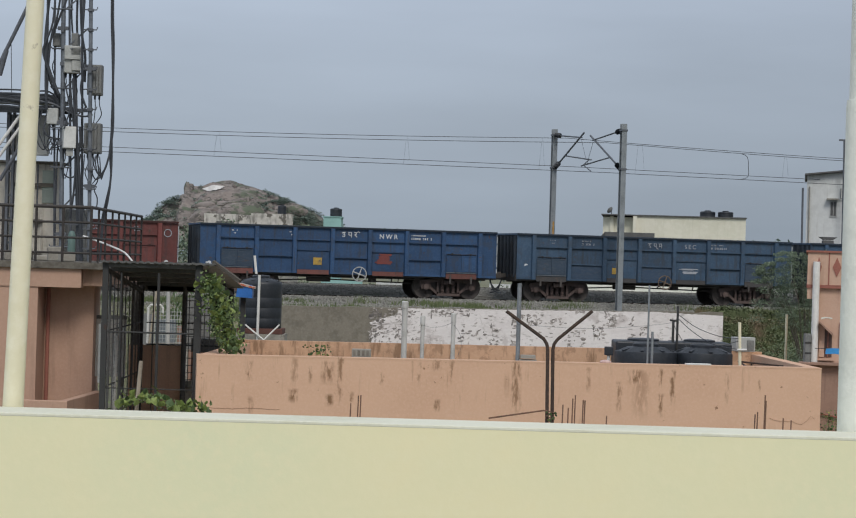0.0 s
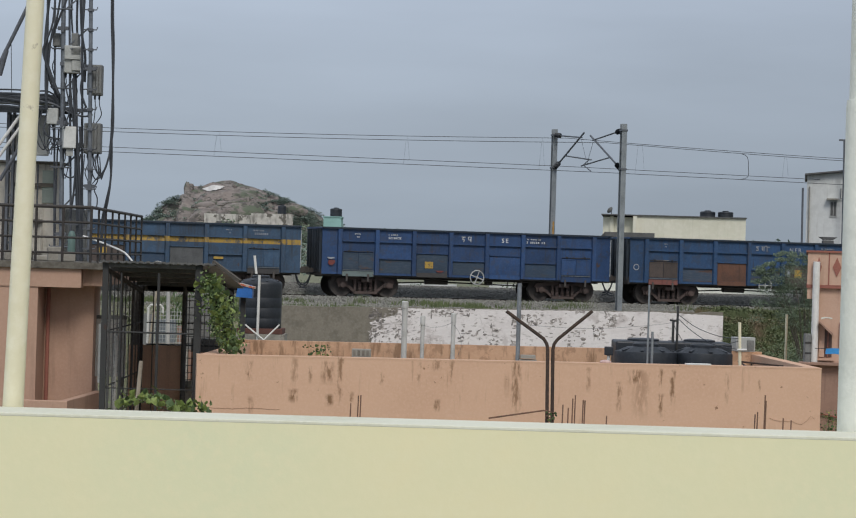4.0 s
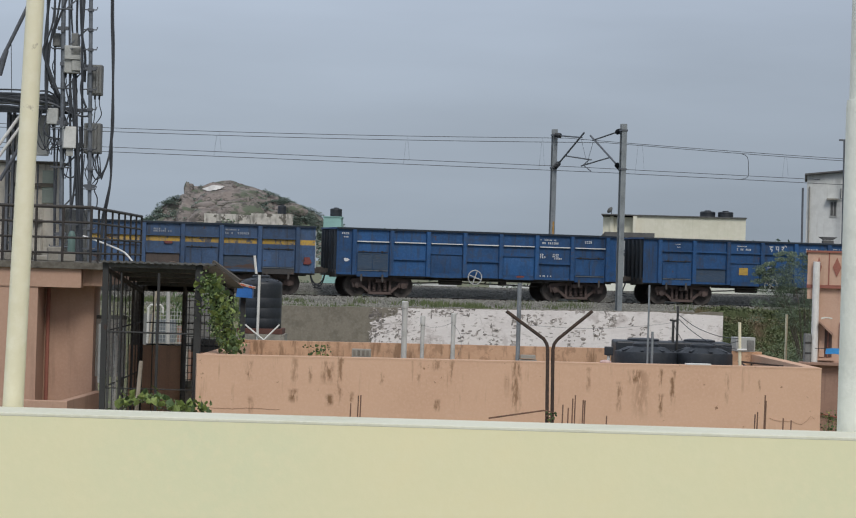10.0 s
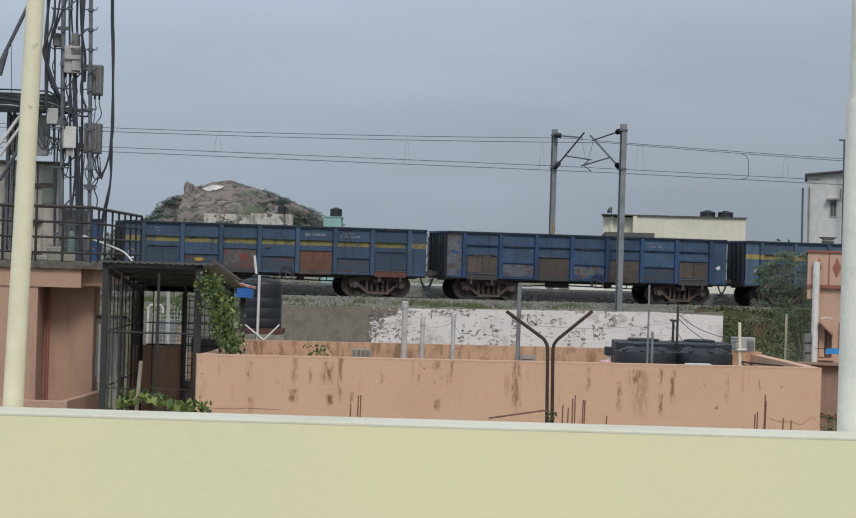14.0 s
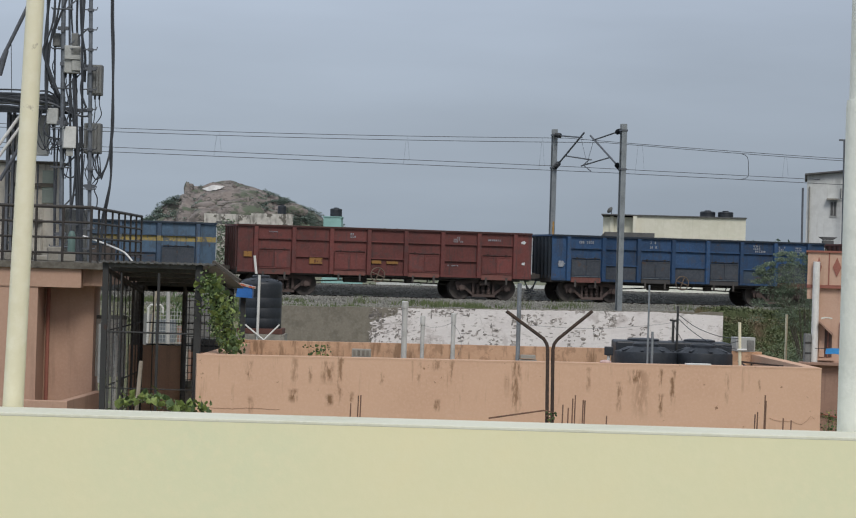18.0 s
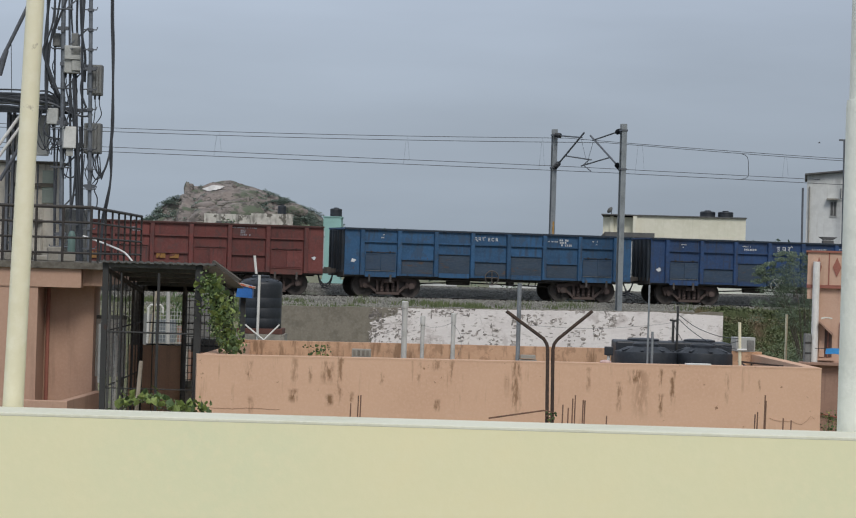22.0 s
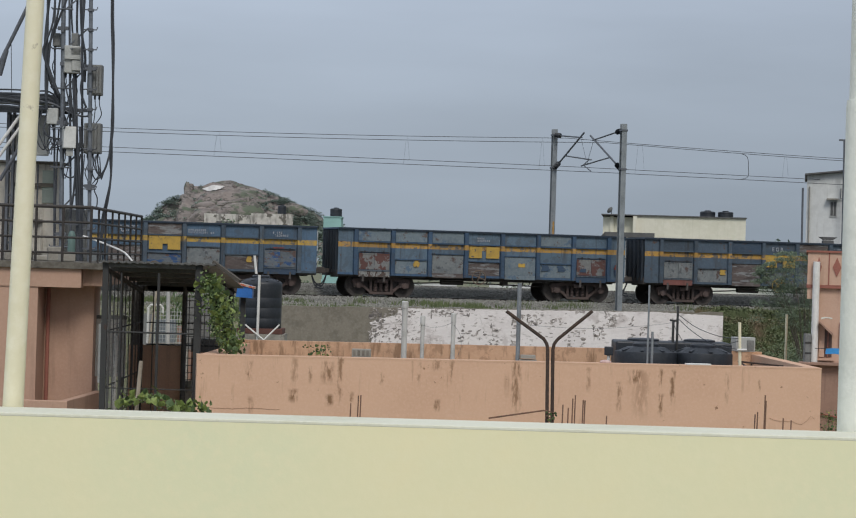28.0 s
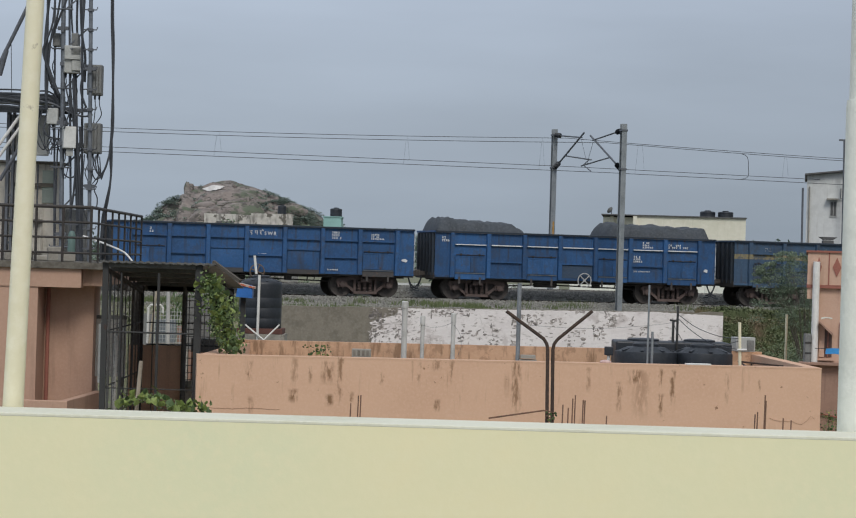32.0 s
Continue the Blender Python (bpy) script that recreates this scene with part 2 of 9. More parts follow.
MAST_STEEL = material("weathered_mast_steel", (0.145, 0.162, 0.185), (0.095, 0.107, 0.124), (0.21, 0.23, 0.255), scale=3, fine=20, rough=0.55, metal=0.3, streak=0.4)
EQUIP = material("light_grey_enamel", (0.40, 0.41, 0.395), (0.31, 0.32, 0.305), scale=5, rough=0.5, streak=0.45)
EQUIP_WHITE = material("white_enamel", (0.60, 0.61, 0.59), (0.52, 0.53, 0.51), scale=5, rough=0.5, streak=0.2)
EQUIP_DARK = material("weathered_grey_casing", (0.185, 0.19, 0.185), (0.115, 0.12, 0.118), scale=5, rough=0.6, streak=0.5)
WHITE_PVC = material("white_pvc", (0.66, 0.66, 0.64), (0.56, 0.56, 0.53), scale=4, rough=0.5, streak=0.25, streak_color=(0.35, 0.33, 0.29))
VENT = material("grey_vent_pipe", (0.47, 0.47, 0.45), (0.37, 0.37, 0.35), (0.56, 0.56, 0.54), scale=5, rough=0.6, streak=0.4)
CABLE = material("black_cable_sheath", (0.046, 0.052, 0.062), rough=0.6, bump=0)
WIRE = material("weathered_copper_wire", (0.05, 0.055, 0.065), rough=0.6, bump=0)
SLAB_EDGE = material("weathered_slab_edge", (0.13, 0.118, 0.098), (0.07, 0.063, 0.053), (0.24, 0.225, 0.195), scale=5.0, fine=16, rough=0.95, bump=0.5, spots=0.2, spot_color=(0.05, 0.045, 0.04), spot_scale=7)
DRIPPED = material("rain_dripped_cement", (0.54, 0.51, 0.445), (0.36, 0.335, 0.29), (0.57, 0.55, 0.49), scale=3.0, fine=20, rough=0.95, bump=0.3, streak=0.65, streak_color=(0.15, 0.133, 0.112), streak_scale=(9.0, 9.0, 0.7), streak_at=(0.54, 0.68))
GROUND = material("dry_grassy_earth", (0.15, 0.155, 0.09), (0.09, 0.105, 0.05), (0.26, 0.23, 0.18), scale=0.35, fine=5, rough=1.0, bump=0.5)
BALLAST = material("grey_ballast", (0.225, 0.225, 0.205), (0.165, 0.168, 0.15), (0.31, 0.305, 0.285), scale=2.2, fine=9.0, rough=1.0, bump=0.9, blotch=((0.10, 0.12, 0.065), 0.7, 0.56, 0.45))
STONE = material("ballast_stone", (0.24, 0.236, 0.213), (0.185, 0.183, 0.167), (0.30, 0.295, 0.27), scale=6, rough=0.95, vary=0.30, island=True)
RAIL = material("rail_steel", (0.06, 0.05, 0.045), rough=0.6, metal=0.5)
LEAF = material("leaf_green", (0.088, 0.140, 0.055), (0.050, 0.088, 0.034), (0.16, 0.215, 0.095), scale=4, fine=20, rough=0.6, vary=0.2, bump=0)
LEAF_YELLOW = material("yellow_green_leaf", (0.225, 0.30, 0.085), (0.14, 0.21, 0.055), (0.37, 0.40, 0.14), scale=4, fine=20, rough=0.6, vary=0.2, bump=0)
LEAF_DARK = material("acacia_leaf", (0.135, 0.180, 0.118), (0.095, 0.138, 0.09), (0.19, 0.235, 0.16), scale=1.5, fine=9, rough=0.7, vary=0.35, island=True, bump=0)
GRASS = material("grass_blade", (0.098, 0.130, 0.056), (0.055, 0.09, 0.028), (0.19, 0.19, 0.095), scale=0.7, fine=6, rough=0.8, bump=0, vary=0.35, island=True)
BARK = material("bark", (0.095, 0.082, 0.066), rough=0.95)


# ---------------------------------------------------------------- mesh helpers
class Shape:
    """Collects vertices and faces of one mesh."""

    def __init__(self):
        self.v, self.f, self.smooth = [], [], False

    def add(self, verts, faces):
        n = len(self.v)
        self.v += [tuple(p) for p in verts]
        self.f += [tuple(i + n for i in f) for f in faces]
        return self

    def box(self, x0, x1, y0, y1, z0, z1, c=0.0):
        if c <= 0:
            v = [(x, y, z) for z in (z0, z1) for y in (y0, y1) for x in (x0, x1)]
            return self.add(v, [(0, 2, 3, 1), (4, 5, 7, 6), (0, 1, 5, 4), (2, 6, 7, 3), (0, 4, 6, 2), (1, 3, 7, 5)])
        b = bmesh.new()
        bmesh.ops.create_cube(b, size=1.0)
        for p in b.verts:
            p.co = ((x0 + x1) / 2 + p.co.x * (x1 - x0), (y0 + y1) / 2 + p.co.y * (y1 - y0), (z0 + z1) / 2 + p.co.z * (z1 - z0))
        bmesh.ops.bevel(b, geom=b.edges[:], offset=c, segments=2, profile=0.5, affect="EDGES")
        b.verts.index_update()
        self.add([p.co[:] for p in b.verts], [[p.index for p in f.verts] for f in b.faces])
        b.free()
        return self

    def tube(self, a, b, r, r2=None, n=8, cap=True):
        """A round bar from a to b."""
        a, b = Vector(a), Vector(b)
        r2 = r if r2 is None else r2
        q = (b - a).to_track_quat("Z", "Y")
        v = []
        for p, rad in ((a, r), (b, r2)):
            for i in range(n):
                w = 2 * math.pi * i / n
                v.append(p + q @ Vector((rad * math.cos(w), rad * math.sin(w), 0)))
        f = [(i, (i + 1) % n, n + (i + 1) % n, n + i) for i in range(n)]
        if cap:
            f += [tuple(range(n - 1, -1, -1)), tuple(range(n, 2 * n))]
        return self.add(v, f)

    def path(self, pts, r, n=6):
        """A round bar bent through the points."""
        pts = [Vector(p) for p in pts]
        v, f = [], []
        up = None
        for k, p in enumerate(pts):
            d = (pts[min(k + 1, len(pts) - 1)] - pts[max(k - 1, 0)]).normalized()
            if up is None:
                up = d.orthogonal().normalized()
            up = (up - d * up.dot(d)).normalized()
            side = d.cross(up)
            for i in range(n):
                w = 2 * math.pi * i / n
                v.append(p + (up * math.cos(w) + side * math.sin(w)) * r)
        for k in range(len(pts) - 1):
            f += [(k * n + i, k * n + (i + 1) % n, (k + 1) * n + (i + 1) % n, (k + 1) * n + i) for i in range(n)]
        f += [tuple(range(n - 1, -1, -1)), tuple(range((len(pts) - 1) * n, len(pts) * n))]
        return self.add(v, f)

    def block(self, base, z0, z1):
        """An upright block on a footprint of four corners."""
        v = [(x, y, z0) for x, y in base] + [(x, y, z1) for x, y in base]
        n = len(base)
        return self.add(v, [tuple(range(n - 1, -1, -1)), tuple(range(n, 2 * n))] + [(i, (i + 1) % n, n + (i + 1) % n, n + i) for i in range(n)])

    def bar(self, a, b, w, h):
        """A square bar from a to b, w wide and h high."""
        a, b = Vector(a), Vector(b)
        q = (b - a).to_track_quat("Z", "Y")
        v = [p + q @ Vector((x * w / 2, y * h / 2, 0)) for p in (a, b) for x, y in ((-1, -1), (1, -1), (1, 1), (-1, 1))]
        return self.add(v, [(3, 2, 1, 0), (4, 5, 6, 7), (0, 1, 5, 4), (1, 2, 6, 5), (2, 3, 7, 6), (3, 0, 4, 7)])

    def lathe(self, profile, n=24, x=0.0, y=0.0):
        """A turned body: (radius, height) pairs round an upright axis."""
        v = [(x + r * math.cos(2 * math.pi * i / n), y + r * math.sin(2 * math.pi * i / n), z) for r, z in profile for i in range(n)]
        f = []
        for k in range(len(profile) - 1):
            f += [(k * n + i, k * n + (i + 1) % n, (k + 1) * n + (i + 1) % n, (k + 1) * n + i) for i in range(n)]
        f += [tuple(range(n - 1, -1, -1)), tuple(range((len(profile) - 1) * n, len(profile) * n))]
        return self.add(v, f)

    def slab(self, pts, d, axis="y"):
        """A flat outline (pairs) drawn out by d = (from, to) along an axis."""
        n = len(pts)
        put = {"y": lambda p, t: (p[0], t, p[1]), "z": lambda p, t: (p[0], p[1], t), "x": lambda p, t: (t, p[0], p[1])}[axis]
        v = [put(p, d[0]) for p in pts] + [put(p, d[1]) for p in pts]
        f = [tuple(range(n)), tuple(range(2 * n - 1, n - 1, -1))] + [(i, n + i, n + (i + 1) % n, (i + 1) % n) for i in range(n)]
        return self.add(v, f)

    def mesh(self, name, mat, smooth=False):
        me = bpy.data.meshes.new(name)
        me.from_pydata(self.v, [], self.f)
        b = bmesh.new()
        b.from_mesh(me)
        bmesh.ops.recalc_face_normals(b, faces=b.faces[:])
        b.to_mesh(me)
        b.free()
        if mat:
            me.materials.append(mat)
        if smooth:
            me.shade_smooth()
            me.set_sharp_from_angle(angle=radians(38))
        return me


def part(name, shape, mat, parent, label="", m=None, smooth=False):
    """One mesh object under a thing or under a part."""
    me = shape if isinstance(shape, bpy.types.Mesh) else shape.mesh(name, mat, smooth)
    ob = new(name, me)
    ob.parent = parent
    if m is not None:
        ob.matrix_basis = m
    return tagged(ob, label)


def thing(name, label, category, m=None, group="", kind=""):
    ob = new(name)
    ob.empty_display_size = 0.2
    if m is not None:
        ob.matrix_basis = m
    return tagged(ob, label, category, group, kind)


def solid(name, shape, mat, label, category="", group="", kind="", m=None, smooth=False):
    """A thing of one mesh."""
    ob = new(name, shape.mesh(name, mat, smooth))
    if m is not None:
        ob.matrix_basis = m
    return tagged(ob, label, category, group, kind)


def smooth(pts, k=5):
    """A flowing line through the points."""
    pts = [Vector(p) for p in pts]
    out = []
    for i in range(len(pts) - 1):
        a, b, c, d = pts[max(i - 1, 0)], pts[i], pts[i + 1], pts[min(i + 2, len(pts) - 1)]
        for j in range(k):
            t = j / k
            out.append(0.5 * (2 * b + (c - a) * t + (2 * a - 5 * b + 4 * c - d) * t * t + (3 * b - a - 3 * c + d) * t ** 3))
    return out + [pts[-1]]


rnd = random.Random(7)

# ---------------------------------------------------------------- plan: the railway's own frame
YAW = 0.26827
RAIL_Z = 3.434
NEAR_SIDE = 89.34
TRACK_Y = NEAR_SIDE + 1.55
TRACK = Matrix.Translation((0, 0, RAIL_Z)) @ Matrix.Rotation(YAW, 4, "Z")
# ---------------------------------------------------------------- ground and railway
solid("ground", Shape().add([(-3000, -400, 0), (3000, -400, 0), (3000, 4500, 0), (-3000, 4500, 0)], [(0, 1, 2, 3)]), GROUND, "dry grassy earth that reaches the horizon", kind="structure")
bank = Shape()
prof = [(-10.0, -3.5), (-6.0, -0.95), (-4.2, -0.42), (-2.6, -0.30), (-1.0, -0.45), (12.0, -0.35), (16.0, -3.5)]
xs = [-400 + 20 * i for i in range(41)]
v = [(x, TRACK_Y + o + 0.12 * noise.noise((x * 0.3, o, 1.0)), z) for x in xs for o, z in prof]
n = len(prof)
bank.add(v, [(i * n + k, (i + 1) * n + k, (i + 1) * n + k + 1, i * n + k + 1) for i in range(40) for k in range(n - 1)])
solid("railway_embankment", bank, GROUND, "grass-grown earth railway embankment", kind="structure", m=TRACK)
FAR = 5.3
FAR_UP = 0.45


def track(off, up, name, label):
    bed = Shape()
    v, pr = [], [(-3.7, -0.95), (-2.8, -0.34), (-2.0, -0.14), (-1.15, -0.03), (-0.95, -0.22), (0.95, -0.22), (1.15, -0.16), (1.75, -0.24), (2.6, -0.72)]
    for x in xs:
        v += [(x, TRACK_Y + off + o, z + up) for o, z in pr]
    bed.add(v, [(i * 9 + k, (i + 1) * 9 + k, (i + 1) * 9 + k + 1, i * 9 + k + 1) for i in range(40) for k in range(8)])
    t = thing(name, label, "railway track", TRACK, kind="structure")
    part("ballast_bed", bed, BALLAST, t)
    for side in (-0.86, 0.86):
        y = TRACK_Y + off + side
        sh = Shape()
        sh.box(-400, 400, y - 0.075, y + 0.075, up - 0.172, up - 0.15)
        sh.box(-400, 400, y - 0.01, y + 0.01, up - 0.15, up - 0.04)
        sh.box(-400, 400, y - 0.036, y + 0.036, up - 0.04, up)
        part("rail", sh, RAIL, t, "worn steel rail")
    sl = Shape()
    sl.box(-0.11, 0.11, TRACK_Y + off - 1.37, TRACK_Y + off + 1.37, up - 0.38, up - 0.173, 0.02)
    me = sl.mesh("sleeper", CONCRETE)
    for i in range(110):
        part("sleeper", me, None, t, m=Matrix.Translation((-14 + i * 0.65, 0, 0)))
    return t


track(0.0, 0.0, "railway_track_near", "broad-gauge track on grey ballast with concrete sleepers")
track(FAR, FAR_UP, "railway_track_far", "second broad-gauge track on a raised ballast bed")

# ---------------------------------------------------------------- own terrace
ter = thing("terrace_parapet", "cream painted terrace parapet with a white coping", "parapet", kind="structure")
part("parapet_wall", Shape().box(-6, 6, 6.0, 6.22, 3.5, 4.549, 0.006), CREAM, ter)
part("coping", Shape().box(-5.99, 5.99, 5.9990, 6.214, 4.5415, 4.552, 0.003), CREAM_TOP, ter, "white painted coping, worn at the edge")
solid("terrace_floor", Shape().box(-6, 6, -4, 6.0, 3.3, 3.5), CONCRETE, "cement terrace floor", kind="structure")
solid("own_house_walls", Shape().box(-6, 6, -4, 6.2, 0, 3.296), CREAM, "cream painted house below the terrace", kind="structure")
pl = thing("terrace_post", "slender cream painted steel post, chipped and leaning", "post", m=pose(-1.178, 6.26, 4.5))
part("shaft", Shape().tube((0, 0, 0), (0.031, 0, 1.22), 0.0300, 0.0255, n=28), CREAM_PIPE, pl, smooth=True)
part("shaft_top", Shape().tube((0.031, 0, 1.22), (0.066, 0, 2.6), 0.0255, 0.024, n=28), CREAM_PIPE, pl, smooth=True)
pr = thing("terrace_column", "rough white plastered round column with a thinner top", "post", m=pose(1.246, 6.28, 4.5))
part("shaft", Shape().lathe([(0.0555, 0.0), (0.0555, 0.985), (0.0535, 1.0)], 40), PLASTER_WHITE, pr, smooth=True)
part("shaft_top", Shape().lathe([(0.0475, 1.0), (0.0475, 2.6)], 32), PLASTER_WHITE, pr, smooth=True)
# the ground floor slab edge below the two posts
solid("roof_edge", Shape().box(-6, 6, 6.22, 6.42, 4.3, 4.5), CREAM, "cream painted ledge outside the parapet", kind="structure")
# ---------------------------------------------------------------- pink house with the walled roof
FL, FR, BR, BL_ = (-3.341, 32.0), (6.103, 33.6), (5.93, 38.4), (-3.16, 36.9)


def strip(a, b, w):
    """The footprint of a straight wall from a to b, w thick to its left."""
    a, b = Vector(a), Vector(b)
    nrm = Vector((-(b - a).y, (b - a).x)).normalized() * w
    return [tuple(a), tuple(b), tuple(b + nrm), tuple(a + nrm)]


house = thing("pink_house", "single-storey pink plastered house with a rain-streaked roof parapet", "house")
part("front_wall", Shape().block(strip(FL, FR, 0.2), 0, 3.52), PINK, house)
part("front_coping", Shape().block(strip((FL[0] - 0.003, FL[1] - 0.003), (FR[0] + 0.003, FR[1] - 0.003), 0.206), 3.52, 3.545), PINK, house)
CRACK = material("crack_grime", (0.36, 0.215, 0.135), rough=0.95)
for pts in ([(-3.232, 32.015, 2.772), (-3.050, 32.045, 2.760), (-2.774, 32.092, 2.757), (-2.552, 32.130, 2.769), (-2.298, 32.173, 2.757), (-2.123, 32.202, 2.753)], [(5.298, 33.459, 2.762), (5.437, 33.482, 2.715), (5.653, 33.519, 2.710), (5.792, 33.542, 2.670), (5.894, 33.560, 2.731), (5.953, 33.570, 2.791), (6.014, 33.580, 2.758)]):
    part("crack", Shape().path([Vector(q) + Vector((0, 0, 0.012 * noise.noise((q[0] * 19, 1.0, 0.0)))) for q in smooth(pts, 8)], 0.0024, 4), CRACK, house, "hairline crack in the plaster")
part("back_wall", Shape().block(strip((BL_[0] + 0.01, BL_[1]), (BR[0] - 0.01, BR[1]), 0.2), 0, 3.585), PINK_OLD_SHADED, house)
part("side_wall", Shape().block(strip((FL[0] + 0.2, FL[1] + 0.24), (BL_[0] + 0.2, BL_[1] - 0.005), 0.2), 0, 3.53), PINK, house)
part("side_wall", Shape().block(strip((FR[0] - 0.003, FR[1] + 0.21), (BR[0], BR[1] - 0.005), 0.2), 0, 3.54), PINK, house)
part("roof", Shape().block([(FL[0] + 0.22, FL[1] + 0.25), (FR[0] - 0.22, FR[1] + 0.2), (BR[0] - 0.22, BR[1] - 0.01), (BL_[0] + 0.22, BL_[1] - 0.01)], 2.55, 2.70), CONCRETE, house, "cement roof slab")


def water_tank(name, r, h, mat, label, m):
    t = thing(name, label, "water tank", m, group="roof water tanks")
    prof = [(r * 0.97, 0)]
    nb = 3
    for k in range(nb):
        z0, z1 = h * 0.62 * k / nb, h * 0.62 * (k + 1) / nb
        prof += [(r, z0 + 0.02), (r, z1 - 0.03), (r * 0.988, z1 - 0.015), (r * 0.988, z1)]
    e = h * 0.13 if h > 1.1 else h * 0.105
    prof += [(r, h * 0.64), (r, h - e), (r * 0.985, h - e * 0.76)]
    if h > 1.1:
        prof += [(r * 0.93, h - e * 0.54), (r * 0.79, h - e * 0.31), (r * 0.58, h - e * 0.12), (r * 0.45, h - e * 0.04), (r * 0.42, h)]
    else:
        e *= 1.25
        part("dome", Shape().lathe([(r * 0.98, h - e), (r * 0.955, h - e * 0.62), (r * 0.62, h - e * 0.06), (r * 0.45, h)], 10), mat, t, "faceted dome")
    part("body", Shape().lathe(prof, 36), mat, t, smooth=True)
    part("lid", Shape().lathe([(r * 0.42, h), (r * 0.42, h + 0.04), (r * 0.36, h + 0.06), (0.06, h + 0.065)], 24), mat, t, smooth=True)
    ribs = Shape()
    for k in range(8):
        a = 2 * math.pi * (k + 0.5) / 8
        ribs.bar((r * 0.44 * math.cos(a), r * 0.44 * math.sin(a), h - e * 0.02), (r * 0.92 * math.cos(a), r * 0.92 * math.sin(a), h - e * 0.48), 0.05, 0.02)
    part("ribs", ribs, mat, t)
    return t


water_tank("water_tank", 0.51, 1.02, BLACK_PLASTIC, "black ribbed plastic water tank on the pink roof", pose(3.60, 35.7, 2.70, 0, 0, 10))
water_tank("water_tank", 0.49, 1.02, BLACK_PLASTIC, "black ribbed plastic water tank beside a second one", pose(4.56, 35.9, 2.70, 0, 0, 33))
for x, y in ((3.68, 36.95), (4.66, 37.2)):
    t = thing("square_tank", "flat-topped black plastic water tank behind the round ones", "water tank", pose(x, y, 2.70), group="roof water tanks")
    part("body", Shape().box(-0.50, 0.50, -0.45, 0.45, 0, 1.07, 0.03), BLACK_PLASTIC, t)
    part("lid", Shape().lathe([(0.27, 1.07), (0.27, 1.10), (0.2, 1.115)], 20), BLACK_PLASTIC, t, smooth=True)
fl = thing("tank_fitting", "black square float-valve box between the tanks", "pipe fitting", pose(3.02, 35.95, 3.50))
part("box", Shape().box(-0.07, 0.07, -0.06, 0.06, 0.05, 0.19, 0.01), BLACK_PLASTIC, fl)
part("pipe", Shape().tube((0, 0, -0.8), (0, 0, 0.05), 0.025), WHITE_PVC, fl)


def pvc(name, label, x, y, z0, z1, r, mat=None, cap=0.0, lean=0.0):
    t = thing(name, label, "pipe", pose(x, y, z0, 0, lean, 0))
    part("shaft", Shape().tube((0, 0, 0), (0, 0, z1 - z0), r, n=14), mat or WHITE_PVC, t, smooth=True)
    if cap:
        part("cap", Shape().lathe([(r * 1.25, z1 - z0 - cap), (r * 1.25, z1 - z0), (r * 0.8, z1 - z0 + 0.02)], 14), mat or WHITE_PVC, t, smooth=True)
    return t


pvc("vent_pipe", "grey-white vent pipe with a cap on the roof", -0.36, 36.6, 2.70, 4.31, 0.047, VENT, cap=0.10)
pvc("vent_pipe", "short grey vent pipe with a cowl", -0.055, 36.7, 2.70, 4.07, 0.034, VENT, cap=0.14)
pvc("vent_pipe", "grey-white vent pipe with a cap on the roof", 0.46, 36.7, 2.70, 4.13, 0.037, VENT, cap=0.14)
pvc("steel_pole", "plain grey steel pole on the roof", 1.465, 34.6, 2.70, 4.70, 0.034, GALVANISED)
pvc("steel_pole", "thin galvanised pole before the tanks", 3.43, 33.7, 2.70, 4.74, 0.015, GALVANISED)
pvc("steel_pole", "short galvanised stub pole before the tanks", 3.50, 33.72, 2.70, 4.02, 0.021, GALVANISED)
an = thing("antenna_pole", "black antenna pole with a side bracket", "pole", pose(4.212, 36.6, 2.70))
part("shaft", Shape().tube((0, 0, 0), (0, 0, 1.68), 0.02), BLACK_STEEL, an)
part("bracket", Shape().tube((-0.07, 0, 0.8), (-0.07, 0, 1.44), 0.022).tube((-0.13, 0, 1.44), (0.0, 0, 1.43), 0.018), BLACK_STEEL, an)
pvc("white_stick", "leaning whitewashed stick with a crosspiece", 4.99, 34.4, 2.70, 4.19, 0.024, CREAM_PIPE, lean=-2.0)
sk = thing("stick_crosspiece", "short white crosspiece tied to the leaning stick", "stick", pose(4.965, 34.38, 3.76))
part("bar", Shape().tube((-0.06, -0.03, 0.0), (0.09, -0.03, 0.005), 0.014), WHITE_PVC, sk)
for pts in (((4.21, 36.6, 4.25), (4.45, 36.0, 4.05), (4.72, 35.2, 3.94), (4.94, 34.4, 3.93)), ((4.21, 36.6, 4.18), (4.40, 36.1, 3.98), (4.66, 35.4, 3.80), (4.95, 34.4, 3.76)), ((4.21, 36.6, 3.66), (4.5, 36.0, 3.70), (4.75, 35.2, 3.78), (4.94, 34.4, 3.90)), ((4.14, 36.6, 4.10), (4.2, 36.5, 3.95), (4.35, 36.3, 3.70), (4.45, 36.2, 3.62))):
    solid("slack_wire", Shape().path(smooth(pts), 0.006, 4), CABLE, "slack wire hung from the antenna pole", "wire", "slack wires")
